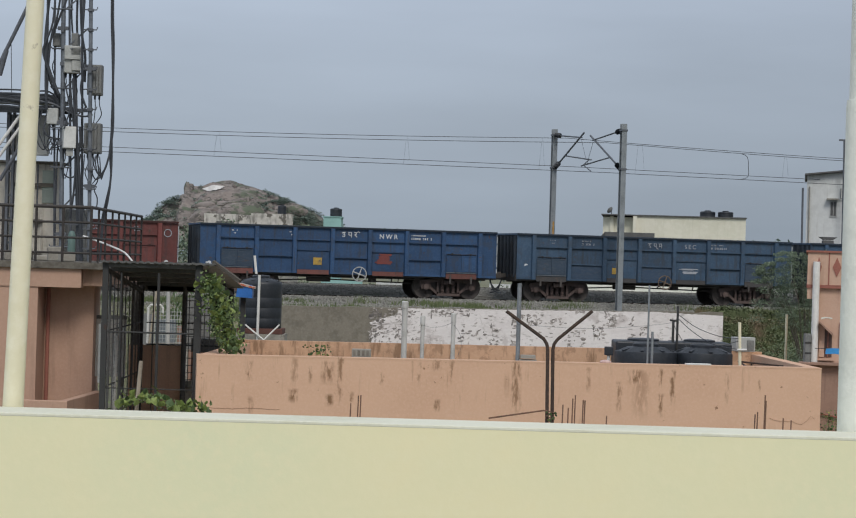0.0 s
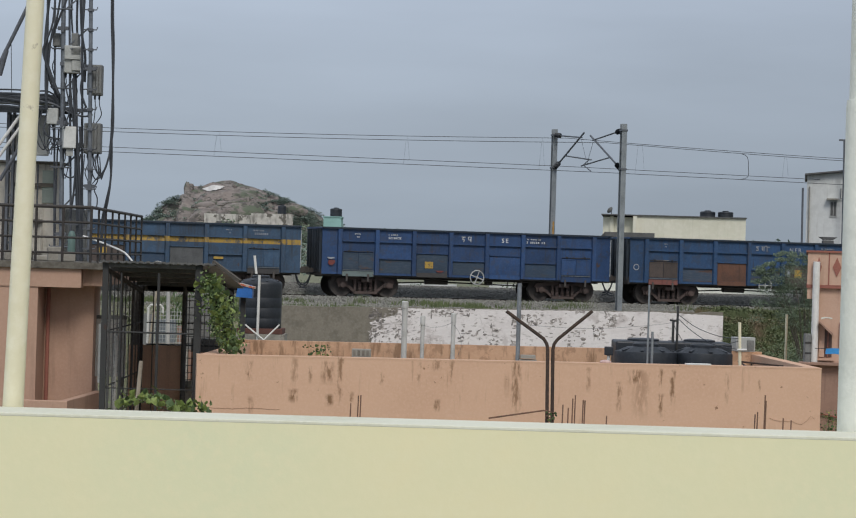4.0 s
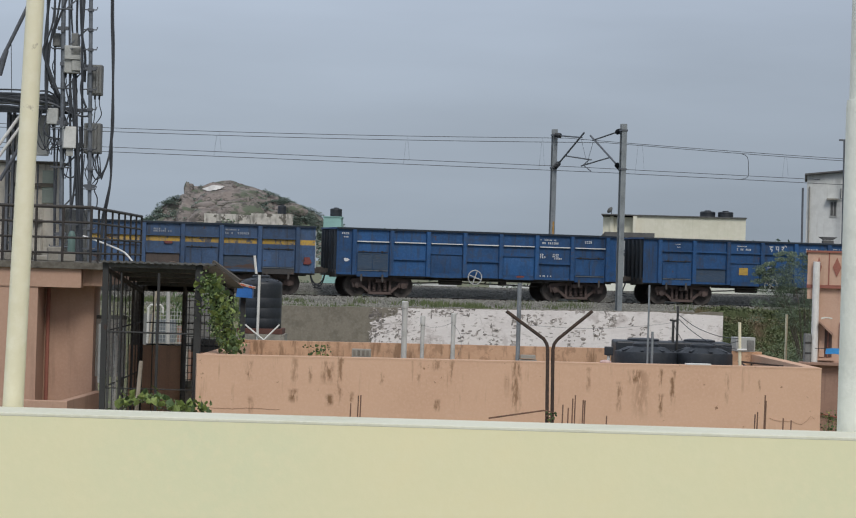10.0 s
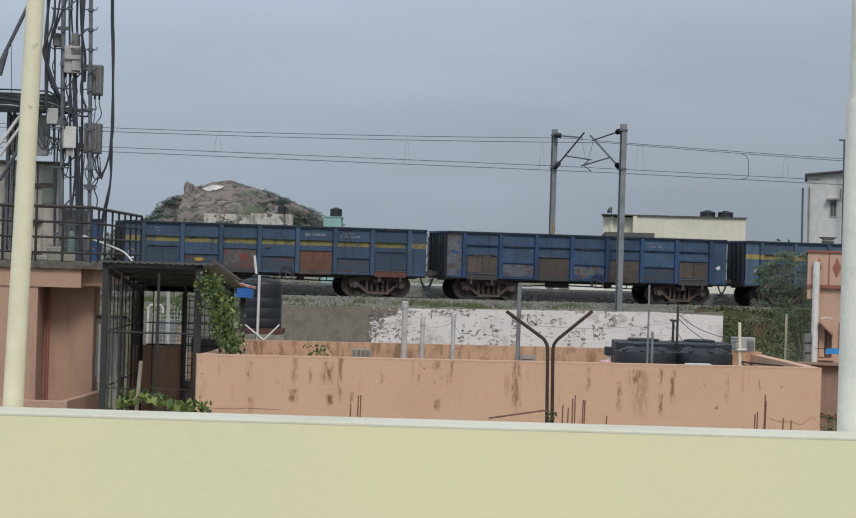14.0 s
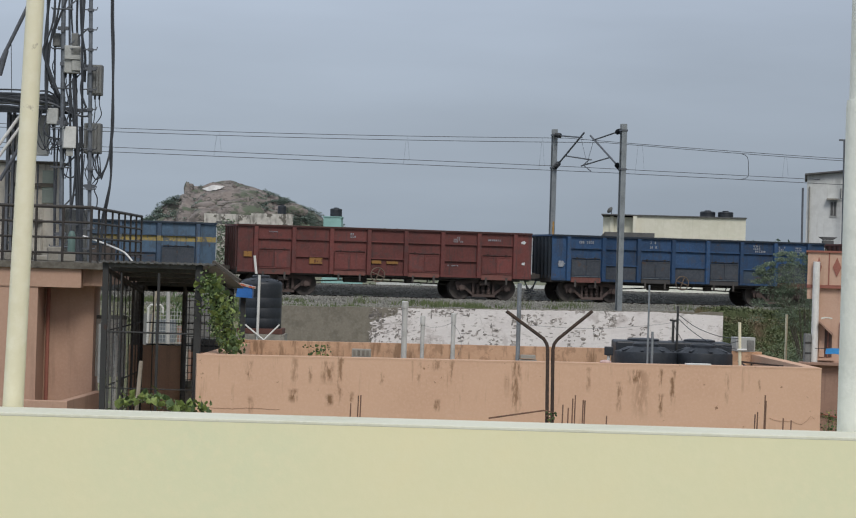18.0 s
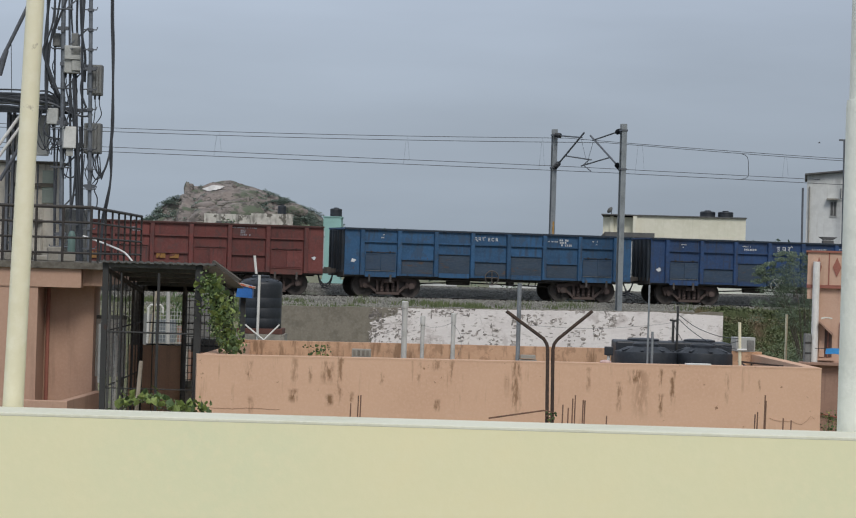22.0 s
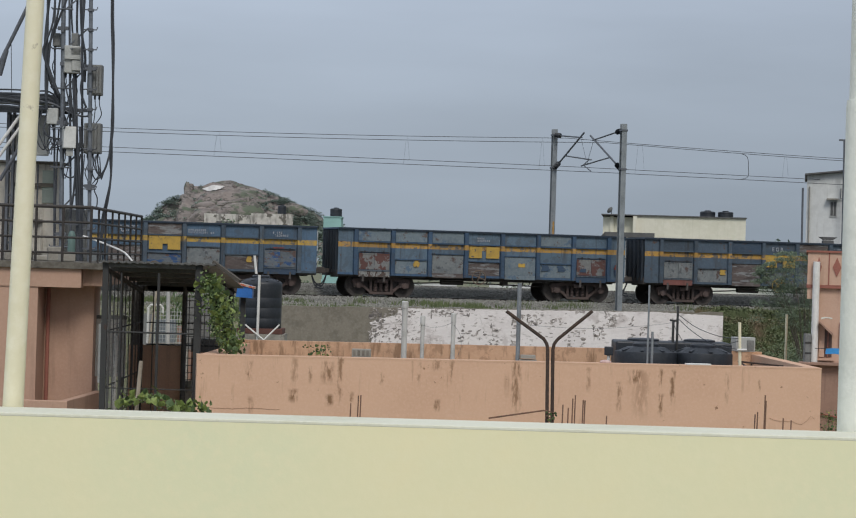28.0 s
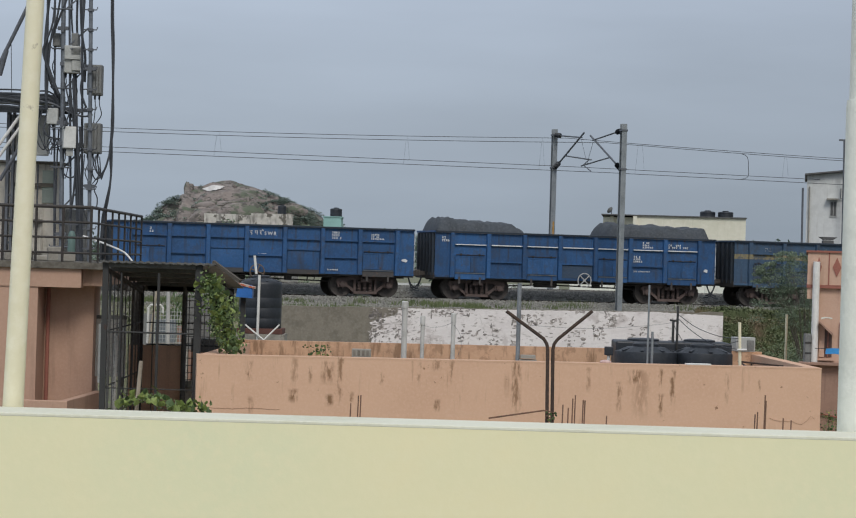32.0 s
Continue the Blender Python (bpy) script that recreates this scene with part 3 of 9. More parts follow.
for pts in (((-0.055, 36.67, 3.93), (0.10, 36.66, 3.90), (0.30, 36.66, 3.93), (0.46, 36.66, 4.00)), ((0.47, 36.66, 3.95), (0.57, 36.66, 3.80), (0.60, 36.66, 3.60), (0.54, 36.66, 3.42), (0.48, 36.66, 3.36)), ((1.465, 34.56, 4.05), (2.6, 35.4, 3.99), (3.6, 36.2, 4.04), (4.14, 36.57, 4.10))):
    solid("slack_wire", Shape().path(smooth(pts), 0.0032, 4), GREY_METAL, "thin wire strung between the roof pipes", "wire", "slack wires")
pvc("white_pole", "thin cream painted pole beyond the roof", 6.93, 42.0, 0.0, 4.19, 0.024, CREAM_PIPE)
bx = thing("meter_box", "light grey cabinet on the roof wall", "cabinet", pose(5.62, 38.33, 3.585, 0, 0, 12))
part("body", Shape().box(-0.18, 0.18, 0, 0.28, 0, 0.25, 0.012), EQUIP, bx)
part("door", Shape().box(0.02, 0.15, -0.012, 0.0, 0.03, 0.20), EQUIP_DARK, bx)
vt = thing("roof_vent_block", "grey cement vent block on the parapet", "vent", pose(-1.0, 34.2, 2.70))
part("block", Shape().box(-0.15, 0.15, 0, 0.15, 0, 0.90, 0.01), CONCRETE, vt)
for k in range(4):
    part("slat", Shape().box(-0.13 + k * 0.07, -0.09 + k * 0.07, -0.012, 0, 0.80, 0.88), BARE_WALL, vt)
tl = thing("roof_tile_pile", "small pile of grey slabs on the roof", "slabs", pose(1.62, 34.4, 2.70))
for k in range(3):
    part("slab", Shape().box(-0.15 + 0.02 * k, 0.16 - 0.02 * k, 0, 0.25, 0.68 + 0.07 * k, 0.73 + 0.07 * k), CONCRETE, tl)
part("stand", Shape().box(-0.1, 0.1, 0.05, 0.2, 0, 0.68), CONCRETE, tl)
rl = thing("roof_rail", "low rusted rail on the roof edge", "rail", pose(5.15, 34.9, 2.7))
part("bar", Shape().tube((-0.1, 0.3, 0.84), (0.58, 0, 0.80), 0.014).tube((-0.1, 0.3, 0.84), (-0.08, -0.4, 0.80), 0.014), RUSTY_STEEL, rl)
part("post", Shape().tube((0.1, 0.2, 0), (0.1, 0.2, 0.82), 0.014), RUSTY_STEEL, rl)
part("post", Shape().tube((0.55, 0, 0), (0.55, 0, 0.80), 0.014), RUSTY_STEEL, rl)

tray = thing("pale_board", "short pale board lying on the parapet", "board", pose(4.17, 33.33, 3.545, 0, 0, 9.6))
part("board", Shape().box(-0.19, 0.19, -0.06, 0.08, 0, 0.022, 0.004), WHITE_PVC, tray)
bowl = thing("enamel_bowl", "small pinkish-white bowl upturned on the parapet", "bowl", pose(2.74, 33.15, 3.545))
part("bowl", Shape().lathe([(0.086, 0.0), (0.09, 0.010), (0.078, 0.028), (0.05, 0.04), (0.02, 0.045)], 18), material("pinkish_enamel", (0.58, 0.42, 0.38), (0.45, 0.28, 0.25), scale=9, rough=0.5), bowl, smooth=True)

# ---------------------------------------------------------------- half-built roof in front with bent fence posts and rods
solid("half_built_roof", Shape().box(-2.5, 5.0, 19.6, 24.0, 0, 3.25), CONCRETE, "bare cement roof of a low half-built house", "house")
yp = thing("fence_post", "pair of rusty pipes bent outwards into a Y", "fence post", pose(1.15, 20.0, 3.25))
part("pipe", Shape().path([(-0.012, 0, 0), (-0.030, 0, 0.98), (-0.04, 0, 1.03), (-0.07, 0, 1.075), (-0.418, 0, 1.318)], 0.0165, 10), RUSTY_STEEL, yp, smooth=True)
part("pipe", Shape().path([(0.036, 0, 0), (0.018, 0, 0.98), (0.028, 0, 1.03), (0.06, 0, 1.075), (0.370, 0, 1.342)], 0.0165, 10), RUSTY_STEEL, yp, smooth=True)
part("tie_wire", Shape().path([(-0.55, 0.05, 0.33), (-0.05, -0.02, 0.42), (0.06, -0.02, 0.40), (-0.03, -0.025, 0.37), (0.05, -0.02, 0.34)], 0.008), ROD, yp, "twisted rusty binding wire")
for x, z in ((1.397, 3.60), (1.452, 3.57), (1.495, 3.665), (1.520, 3.70), (1.60, 3.655), (1.618, 3.65), (1.84, 3.50), (3.335, 3.56), (3.36, 3.585), (3.432, 3.755), (3.442, 3.70), (-0.640, 3.635), (-0.665, 3.63), (-0.74, 3.55), (3.62, 3.53), (3.70, 3.51)):
    solid("reinforcing_rod", Shape().tube((0, 0, 0), (0.006, 0, z - 3.25), 0.0075, n=6), ROD, "rusty reinforcing rod standing out of the roof", "rod", "reinforcing rods", m=pose(x, 22.0, 3.25))

# ---------------------------------------------------------------- pink building with the mast
TOWN = thing("pink_tower_house", "pink plastered building with a railed flat roof", "house")
part("roof_slab", Shape().block([(-10.5, 34.0), (-5.04, 34.0), (-5.38, 42.0), (-10.5, 42.0)], 4.725, 4.825), SLAB_EDGE, TOWN, "weathered bare cement roof slab")
part("beam", Shape().box(-10.4, -5.40, 34.06, 34.30, 4.43, 4.722), PINK_DIMMED, TOWN)
part("short_beam", Shape().block([(-5.396, 34.25), (-5.10, 34.25), (-5.44, 41.8), (-5.7, 41.8)], 4.46, 4.722), PINK_DIMMED, TOWN)
part("front_wall", Shape().box(-10.3, -6.07, 34.08, 34.30, 0, 4.43), PINK_DIMMED, TOWN)
part("return_wall", Shape().box(-6.25, -6.075, 34.302, 34.94, 0, 4.72), PINK_DIMMED, TOWN)
part("white_board", Shape().box(-5.045, -4.935, 33.7, 33.74, 2.98, 3.88), EQUIP, TOWN, "white board beside the wall's corner")
part("recess_wall", Shape().box(-6.07, -5.29, 34.75, 34.95, 0, 4.455), PINK_DIMMED, TOWN)
part("recess_head", Shape().box(-6.07, -5.40, 34.75, 34.95, 4.457, 4.722), PINK_DIMMED, TOWN)
part("side_wall", Shape().block([(-5.49, 34.96), (-5.29, 34.96), (-6.2, 41.5), (-6.4, 41.5)], 0, 4.458), PINK_DIMMED, TOWN)
part("downpipe", Shape().tube((-6.0, 34.66, 0.5), (-6.0, 34.66, 4.4), 0.03), PINK_DARK, TOWN)
part("balcony_floor", Shape().box(-10.3, -5.25, 32.9, 34.07, 1.6, 1.75), PINK_DIMMED, TOWN)
part("balcony_wall", Shape().box(-10.3, -5.36, 32.86, 32.98, 1.75, 2.74, 0.01), PINK_DIMMED, TOWN)
part("balcony_wall", Shape().add([(-5.48, 32.982, 1.75), (-5.36, 32.982, 1.75), (-5.06, 34.6, 1.75), (-5.20, 34.6, 1.75), (-5.48, 32.982, 2.74), (-5.36, 32.982, 2.74), (-5.06, 34.6, 2.80), (-5.20, 34.6, 2.80)], [(3, 2, 1, 0), (4, 5, 6, 7), (0, 1, 5, 4), (1, 2, 6, 5), (2, 3, 7, 6), (3, 0, 4, 7)]), PINK_DIMMED, TOWN)
rail = thing("roof_railing", "black steel roof railing with four bars", "railing")
corner, back = (-5.28, 34.15), (-5.42, 41.2)
for z in (4.97, 5.21, 5.45, 5.69):
    part("bar", Shape().tube((-10.3, corner[1], z), (corner[0], corner[1], z), 0.018 if z < 5.6 else 0.026, n=8), RAILING, rail)
    part("bar", Shape().tube((corner[0], corner[1], z), (back[0], back[1], z), 0.018 if z < 5.6 else 0.026, n=8), RAILING, rail)
for x in (-8.5, -7.6, -6.66, -6.14, -5.72, -5.28):
    part("post", Shape().tube((x, corner[1], 4.8), (x, corner[1], 5.69), 0.022, n=8), RAILING, rail)
for k in range(1, 9):
    q = k / 8
    part("post", Shape().tube((corner[0] + q * (back[0] - corner[0]), corner[1] + q * (back[1] - corner[1]), 4.8), (corner[0] + q * (back[0] - corner[0]), corner[1] + q * (back[1] - corner[1]), 5.69), 0.018, n=8), RAILING, rail)

# ---------------------------------------------------------------- dark steel cage beside it
cage = thing("steel_cage", "black steel cage with a sheet roof and mesh sides", "cage")
X0, X1, Y0, Y1, Z0, Z1 = -4.86, -3.45, 33.0, 38.0, 1.6, 4.80
for x, y, w in ((X0, Y0, 0.085), (X1, Y0, 0.10), (X0 - 0.1, Y1, 0.08), (X1 + 0.05, Y1, 0.08)):
    part("post", Shape().box(x - w / 2, x + w / 2, y - w / 2, y + w / 2, 0, 4.84 - 0.082 * (y - 33.0)), BLACK_STEEL, cage)
def cage_roof(y):
    """The sheet roof falls away from the front."""
    return 4.855 - 0.082 * (y - 33.0)


for k in range(7):
    x = X0 - 0.08 + 0.25 * k
    y0, y1 = Y0 - 0.1, Y1 + 0.1
    part("roof_sheet", Shape().slab([(y0, cage_roof(y0) - 0.006 * (k % 2)), (y1, cage_roof(y1) - 0.006 * (k % 2)), (y1, cage_roof(y1) + 0.006), (y0, cage_roof(y0) + 0.006)], (x, x + 0.249), "x"), ROOF_TIN, cage, "dusty tin roof sheet")
edge = Shape()
for k in range(60):
    x = X0 - 0.06 + 0.0285 * k
    edge.box(x, x + 0.0285, Y0 - 0.13, Y0 - 0.102, 4.845 + 0.008 * math.sin(k * 1.6), 4.875 + 0.008 * math.sin(k * 1.6))
part("roof_edge", edge, LIFTED_DUSTY_STEEL, cage, "wavy edge of the roof sheet")
for y in (33.0, 33.9, 34.9, 36.0, 37.0, 38.0):
    part("rafter", Shape().box(X0 - 0.05, X1 + 0.05, y - 0.03, y + 0.03, cage_roof(y) - 0.075, cage_roof(y) - 0.012), LIFTED_DUSTY_STEEL, cage)
for x in (X0, X1):
    part("side_beam", Shape().bar((x, Y0, cage_roof(Y0) - 0.11), (x - (0.1 if x == X0 else -0.05), Y1, cage_roof(Y1) - 0.11), 0.06, 0.06), BLACK_STEEL, cage)
for z in (3.80, 2.95):
    part("rail", Shape().tube((X0, Y0, z), (X1, Y0, z), 0.014 if z > 3 else 0.008), BLACK_STEEL, cage)
    part("rail", Shape().tube((X0, Y0, z), (X0 - 0.1, Y1, z), 0.012), BLACK_STEEL, cage)
part("rail", Shape().tube((X0, Y1, 3.42), (X1, Y1, 3.42), 0.014), BLACK_STEEL, cage)
part("rail", Shape().tube((X0, Y1, 3.80), (X1, Y1, 3.80), 0.010), BLACK_STEEL, cage)
part("valance", Shape().box(X0 - 0.35, X1, Y1 + 0.035, Y1 + 0.05, 4.345, 4.42), LIFTED_DUSTY_STEEL, cage)
part("rear_sheet", Shape().box(-5.135, -4.935, Y1 + 0.02, Y1 + 0.034, 3.40, 4.345), LIFTED_DUSTY_STEEL, cage, "dark sheet in the rear corner")
part("beam", Shape().box(X0, X1, Y1 - 0.03, Y1 + 0.03, 4.36, 4.50), LIFTED_DUSTY_STEEL, cage)
for x in (-4.055, -4.62):
    part("upright", Shape().tube((x, Y0, 1.6), (x, Y0, 4.7), 0.014 if x < -4.2 else 0.022), BLACK_STEEL, cage)
for k in range(9):
    y = Y0 + 0.5 + k * 0.52
    part("upright", Shape().tube((X0 - 0.02 * k / 2, y, 1.6), (X0 - 0.02 * k / 2, y, 4.7), 0.009 if k % 3 else 0.020), LIFTED_DUSTY_STEEL, cage)
for x in (-4.75, -4.205, -3.6):
    part("upright", Shape().tube((x, Y1, 1.6), (x, Y1, 4.6), 0.045 if x == -4.205 else 0.010), LIFTED_DUSTY_STEEL, cage)
mesh_panel = Shape()
for k in range(13):
    mesh_panel.tube((-4.16, Y1 - 0.05, 2.70 + k * 0.125), (-3.5, Y1 - 0.05, 2.70 + k * 0.125), 0.007, n=4)
for k in range(8):
    mesh_panel.tube((-4.12 + k * 0.09, Y1 - 0.05, 2.6), (-4.12 + k * 0.09, Y1 - 0.05, 4.3), 0.007, n=4)
part("mesh_panel", mesh_panel, LIFTED_DUSTY_STEEL, cage)
wire = Shape()
for k in range(33):
    wire.tube((X0 - 0.003 * k, Y0 + 0.151 * k, 1.6), (X0 - 0.003 * k, Y0 + 0.151 * k, 4.7), 0.003, n=4)
for k in range(44):
    wire.tube((X0, Y0, 1.7 + 0.07 * k), (X0 - 0.1, Y1, 1.7 + 0.07 * k), 0.0025, n=4)
part("wire_mesh", wire, LIFTED_DUSTY_STEEL, cage, "thin wire mesh side")
part("back_panel", Shape().box(-5.16, -4.25, 38.05, 38.15, 0, 3.40), material("pink_brown_plaster", (0.60, 0.40, 0.29), (0.52, 0.34, 0.24), scale=1.0, rough=0.9, streak=0.3), cage, "pink plastered panel in the cage")
part("side_panel", Shape().box(-4.245, -3.4, 38.05, 38.15, 0, 2.80), CONCRETE, cage, "grey cement step beside the panel")
part("dark_box", Shape().box(-4.15, -3.3, 38.7, 39.0, 3.28, 3.52), LIFTED_DUSTY_STEEL, cage, "dark box behind the mesh")
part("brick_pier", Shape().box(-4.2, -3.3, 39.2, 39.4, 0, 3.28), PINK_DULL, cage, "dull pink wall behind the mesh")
part("pale_board", Shape().box(-4.34, -3.9, 39.5, 39.55, 3.28, 4.22), EQUIP_DARK, cage, "pale weathered board behind the mesh")
pvc("cage_pipe", "grey-white pipe standing inside the cage", -4.905, 34.5, 1.6, 3.68, 0.040, VENT)
gb = thing("site_hoarding", "pale grey board standing between house and cage", "board", pose(-5.0, 36.0, 0))
part("board", Shape().box(-0.52, 0.06, 0, 0.04, 2.95, 3.90), EQUIP_WHITE, gb)
part("cap_rail", Shape().box(-0.53, 0.07, -0.01, 0.05, 3.90, 3.96), EQUIP_DARK, gb)
part("leg", Shape().box(-0.50, -0.44, 0, 0.04, 0, 2.95), EQUIP_DARK, gb)
part("leg", Shape().box(-0.02, 0.04, 0, 0.04, 0, 2.95), EQUIP_DARK, gb)
pk = thing("plank", "weathered wooden plank leaning on the cage roof", "plank")
part("board", Shape().bar((-3.24, 33.0, 4.90), (-2.80, 32.7, 4.62), 0.05, 0.05), material("weathered_wood", (0.085, 0.075, 0.062), rough=0.9, stretch=(1, 1, 6)), pk)
st = thing("wooden_stake", "pale weathered wooden stake among the leaves", "stake", pose(-3.77, 28.0, 1.5, 0, 3, 0))
part("stick", Shape().tube((0, 0, 0), (0.02, 0, 2.12), 0.032, 0.026, n=8), material("pale_stick", (0.34, 0.29, 0.23), rough=0.9), st)

# lattice gate and pale sheets seen through the cage
gt = thing("lattice_gate", "pale grey lattice gate beyond the cage", "gate", pose(-5.6, 46, 0))
for k in range(12):
    part("bar", Shape().tube((k * 0.06 - 0.12, 0, 3.1), (k * 0.06 - 0.12, 0, 3.80 + 0.03 * (k % 3)), 0.006, n=5), EQUIP, gt)
for k in range(9):
    part("bar", Shape().tube((-0.12, 0, 3.14 + k * 0.08), (0.56, 0, 3.14 + k * 0.08), 0.006, n=5), EQUIP, gt)
part("frame", Shape().box(-0.16, 0.60, 0.05, 0.12, 0, 3.12), CONCRETE, gt)
sh_ = thing("pale_sheet_fence", "pale blue-grey metal sheets beside a pink wall end", "fence", pose(-5.6, 46.3, 0))
part("sheet", Shape().box(-0.45, -0.16, 0, 0.03, 0, 3.72), EQUIP_DARK, sh_)
part("sheet", Shape().box(-0.14, 0.30, 0, 0.03, 0, 3.60), material("pale_blue_sheet", (0.19, 0.22, 0.24), rough=0.6, streak=0.4), sh_)
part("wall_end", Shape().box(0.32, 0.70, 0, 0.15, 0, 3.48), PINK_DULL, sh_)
bp_ = thing("bent_pipe", "white pipe bent over like a hook behind the cage", "pipe", pose(-5.6, 45.0, 0))
part("pipe", Shape().path([(-0.13, 0, 2.6), (-0.13, 0, 3.88), (-0.08, 0, 3.94), (0.12, 0, 3.94), (0.17, 0, 3.88), (0.17, 0, 3.78)], 0.026, 8), WHITE_PVC, bp_)
part("riser", Shape().tube((0.30, 0, 2.6), (0.27, 0, 4.42), 0.040, n=10), VENT, bp_)
part("leaning_pole", Shape().tube((-0.14, -0.1, 2.6), (0.05, -0.1, 4.32), 0.024), material("pale_bamboo", (0.42, 0.37, 0.29), rough=0.9), bp_)
dark_bush = Shape()
for k in range(16):
    foliage_at = (-6.0 + 0.085 * k, 50.0, 3.55 + 0.35 * noise.noise((k * 0.7, 1.0, 2.0)))
    for q in range(70):
        p_ = Vector((rnd.gauss(0, 0.12), rnd.gauss(0, 0.12), rnd.gauss(0, 0.28))) + Vector(foliage_at)
        e_ = Euler((rnd.uniform(0, 2), rnd.uniform(0, 2), rnd.uniform(0, 6))).to_matrix()
        dark_bush.add([p_ + e_ @ Vector(v) * 0.05 for v in ((-1, 0, 0), (0, -0.5, 0.1), (1, 0, 0), (0, 0.5, 0.1))], [(0, 1, 2, 3)])
tagged(new("yard_bush", dark_bush.mesh("yard_bush", LEAF)), "dark green bush in the yard beyond the cage", "bush", kind="stuff")

# ---------------------------------------------------------------- tank tower behind the cage
tw = water_tank("water_tank", 0.475, 1.11, BLACK_PLASTIC, "tall dark ribbed water tank on a brick base", pose(-3.69, 48.5, 3.42))
base = thing("water_stand", "brick and cement stand below the tall tank", "tank stand", pose(-3.655, 48.5, 0))
part("slab", Shape().box(-0.50, 0.50, -0.5, 0.5, 3.30, 3.42, 0.01), material("dark_red_cement", (0.12, 0.055, 0.045), rough=0.95), base)
part("pillar", Shape().box(-0.55, 0.55, -0.5, 0.5, 0, 3.30), CONCRETE, base)
pp = thing("tank_pipe", "white plastic tank pipes with slanting stays", "pipe", pose(-3.66, 47.85, 0))
part("riser", Shape().tube((-0.03, 0, 2.6), (-0.02, 0, 4.60), 0.03), WHITE_PVC, pp)
part("top_pipe", Shape().tube((-0.09, 0, 4.62), (-0.14, 0, 5.02), 0.028), WHITE_PVC, pp)

part("stay", Shape().tube((-0.30, 0, 3.50), (0.12, -0.1, 3.18), 0.017), WHITE_PVC, pp)
part("stay", Shape().tube((0.45, 0, 3.52), (0.12, -0.1, 3.18), 0.017), WHITE_PVC, pp)
bb = thing("blue_plastic_sheet", "bright blue plastic sheet under a striped lid", "plastic sheet", pose(-3.66, 44.0, 4.16))
part("sheet", Shape().slab([(-0.17, 0.02), (-0.14, 0.24), (0.12, 0.26), (0.16, 0.15), (0.15, 0.0)], (-0.2, 0.15)), material("blue_plastic", (0.03, 0.16, 0.50), rough=0.45), bb)
part("lid", Shape().add([(-0.16, -0.22, 0.27), (0.20, -0.22, 0.19), (0.20, 0.2, 0.19), (-0.16, 0.2, 0.27), (-0.16, -0.22, 0.31), (0.20, -0.22, 0.23), (0.20, 0.2, 0.23), (-0.16, 0.2, 0.31)], [(3, 2, 1, 0), (4, 5, 6, 7), (0, 1, 5, 4), (1, 2, 6, 5), (2, 3, 7, 6), (3, 0, 4, 7)]), material("faded_tin_sheet", (0.5, 0.42, 0.36), spots=0.4, spot_color=(0.45, 0.12, 0.06), rough=0.7), bb)
solid("support_post", Shape().box(-3.75, -3.65, 44.0, 44.1, 0, 4.16), BLACK_STEEL, "dark post below the blue sheet", "post")

# ---------------------------------------------------------------- long compound wall by the railway
ww = thing("compound_wall", "long compound wall, half bare cement and half peeling whitewash", "wall", kind="structure")
A, B = Vector((-4.13, 62.0)), Vector((8.924, 65.694))


def along_wall(q):
    p = A.lerp(B, q)
    return p.x, p.y, 3.625 + 0.11 * q


def wall_piece(q0, q1, drop0, drop1, thick=0.3, low=0.0, n=10, rough_top=0.02):
    sh = Shape()
    top = []
    for i in range(n + 1):
        q = q0 + (q1 - q0) * i / n
        x, y, z = along_wall(q)
        z -= drop0 + (drop1 - drop0) * i / n + rough_top * noise.noise((q * 40, 3.0, drop0))
        top.append((x, y, z))
    v = []
    for x, y, z in top:
        v += [(x, y, low), (x, y, z), (x - 0.02, y + thick, z), (x - 0.02, y + thick, low)]
    f = []
    for i in range(n):
        a, b = i * 4, i * 4 + 4
        f += [(a, b, b + 1, a + 1), (a + 1, b + 1, b + 2, a + 2), (a + 2, b + 2, b + 3, a + 3)]
    f += [(0, 1, 2, 3), (n * 4 + 3, n * 4 + 2, n * 4 + 1, n * 4)]
    return sh.add(v, f)


part("bare_wall", wall_piece(0.0, 1.0, 0.0, 0.0, n=34, rough_top=0.05), BARE_WALL, ww, "bare grey cement render")
wash = Shape()
wx = (B - A).normalized()
wn = Vector((wx.y, -wx.x)) * 0.012
ROWS, COLS = 34, 90
for i in range(ROWS + 1):
    u = i / ROWS
    zrel = -2.1 + 2.1 * u
    left = 0.1955 + 0.0566 * min(1.0, max(0.0, (zrel + 0.42) / 0.25)) + 0.011 * noise.noise((zrel * 7, 2.0, 0.0)) + 0.010 * noise.noise((zrel * 31, 4.0, 0.0))
    for j in range(COLS + 1):
        q = left + (1 - left) * j / COLS
        x, y, z = along_wall(q)
        edge = 0.012 + 0.04 * abs(noise.noise((q * 60, 1.0, 0.0))) + 0.09 * max(0.0, (q - 0.84) / 0.16)
        wash.v.append((x + wn.x, y + wn.y, z - edge + zrel))
wash.f = [(i * (COLS + 1) + j, i * (COLS + 1) + j + 1, (i + 1) * (COLS + 1) + j + 1, (i + 1) * (COLS + 1) + j) for i in range(ROWS) for j in range(COLS)]
wo = part("whitewash", wash, PEELED, ww, "peeling whitewash over rubble stone")
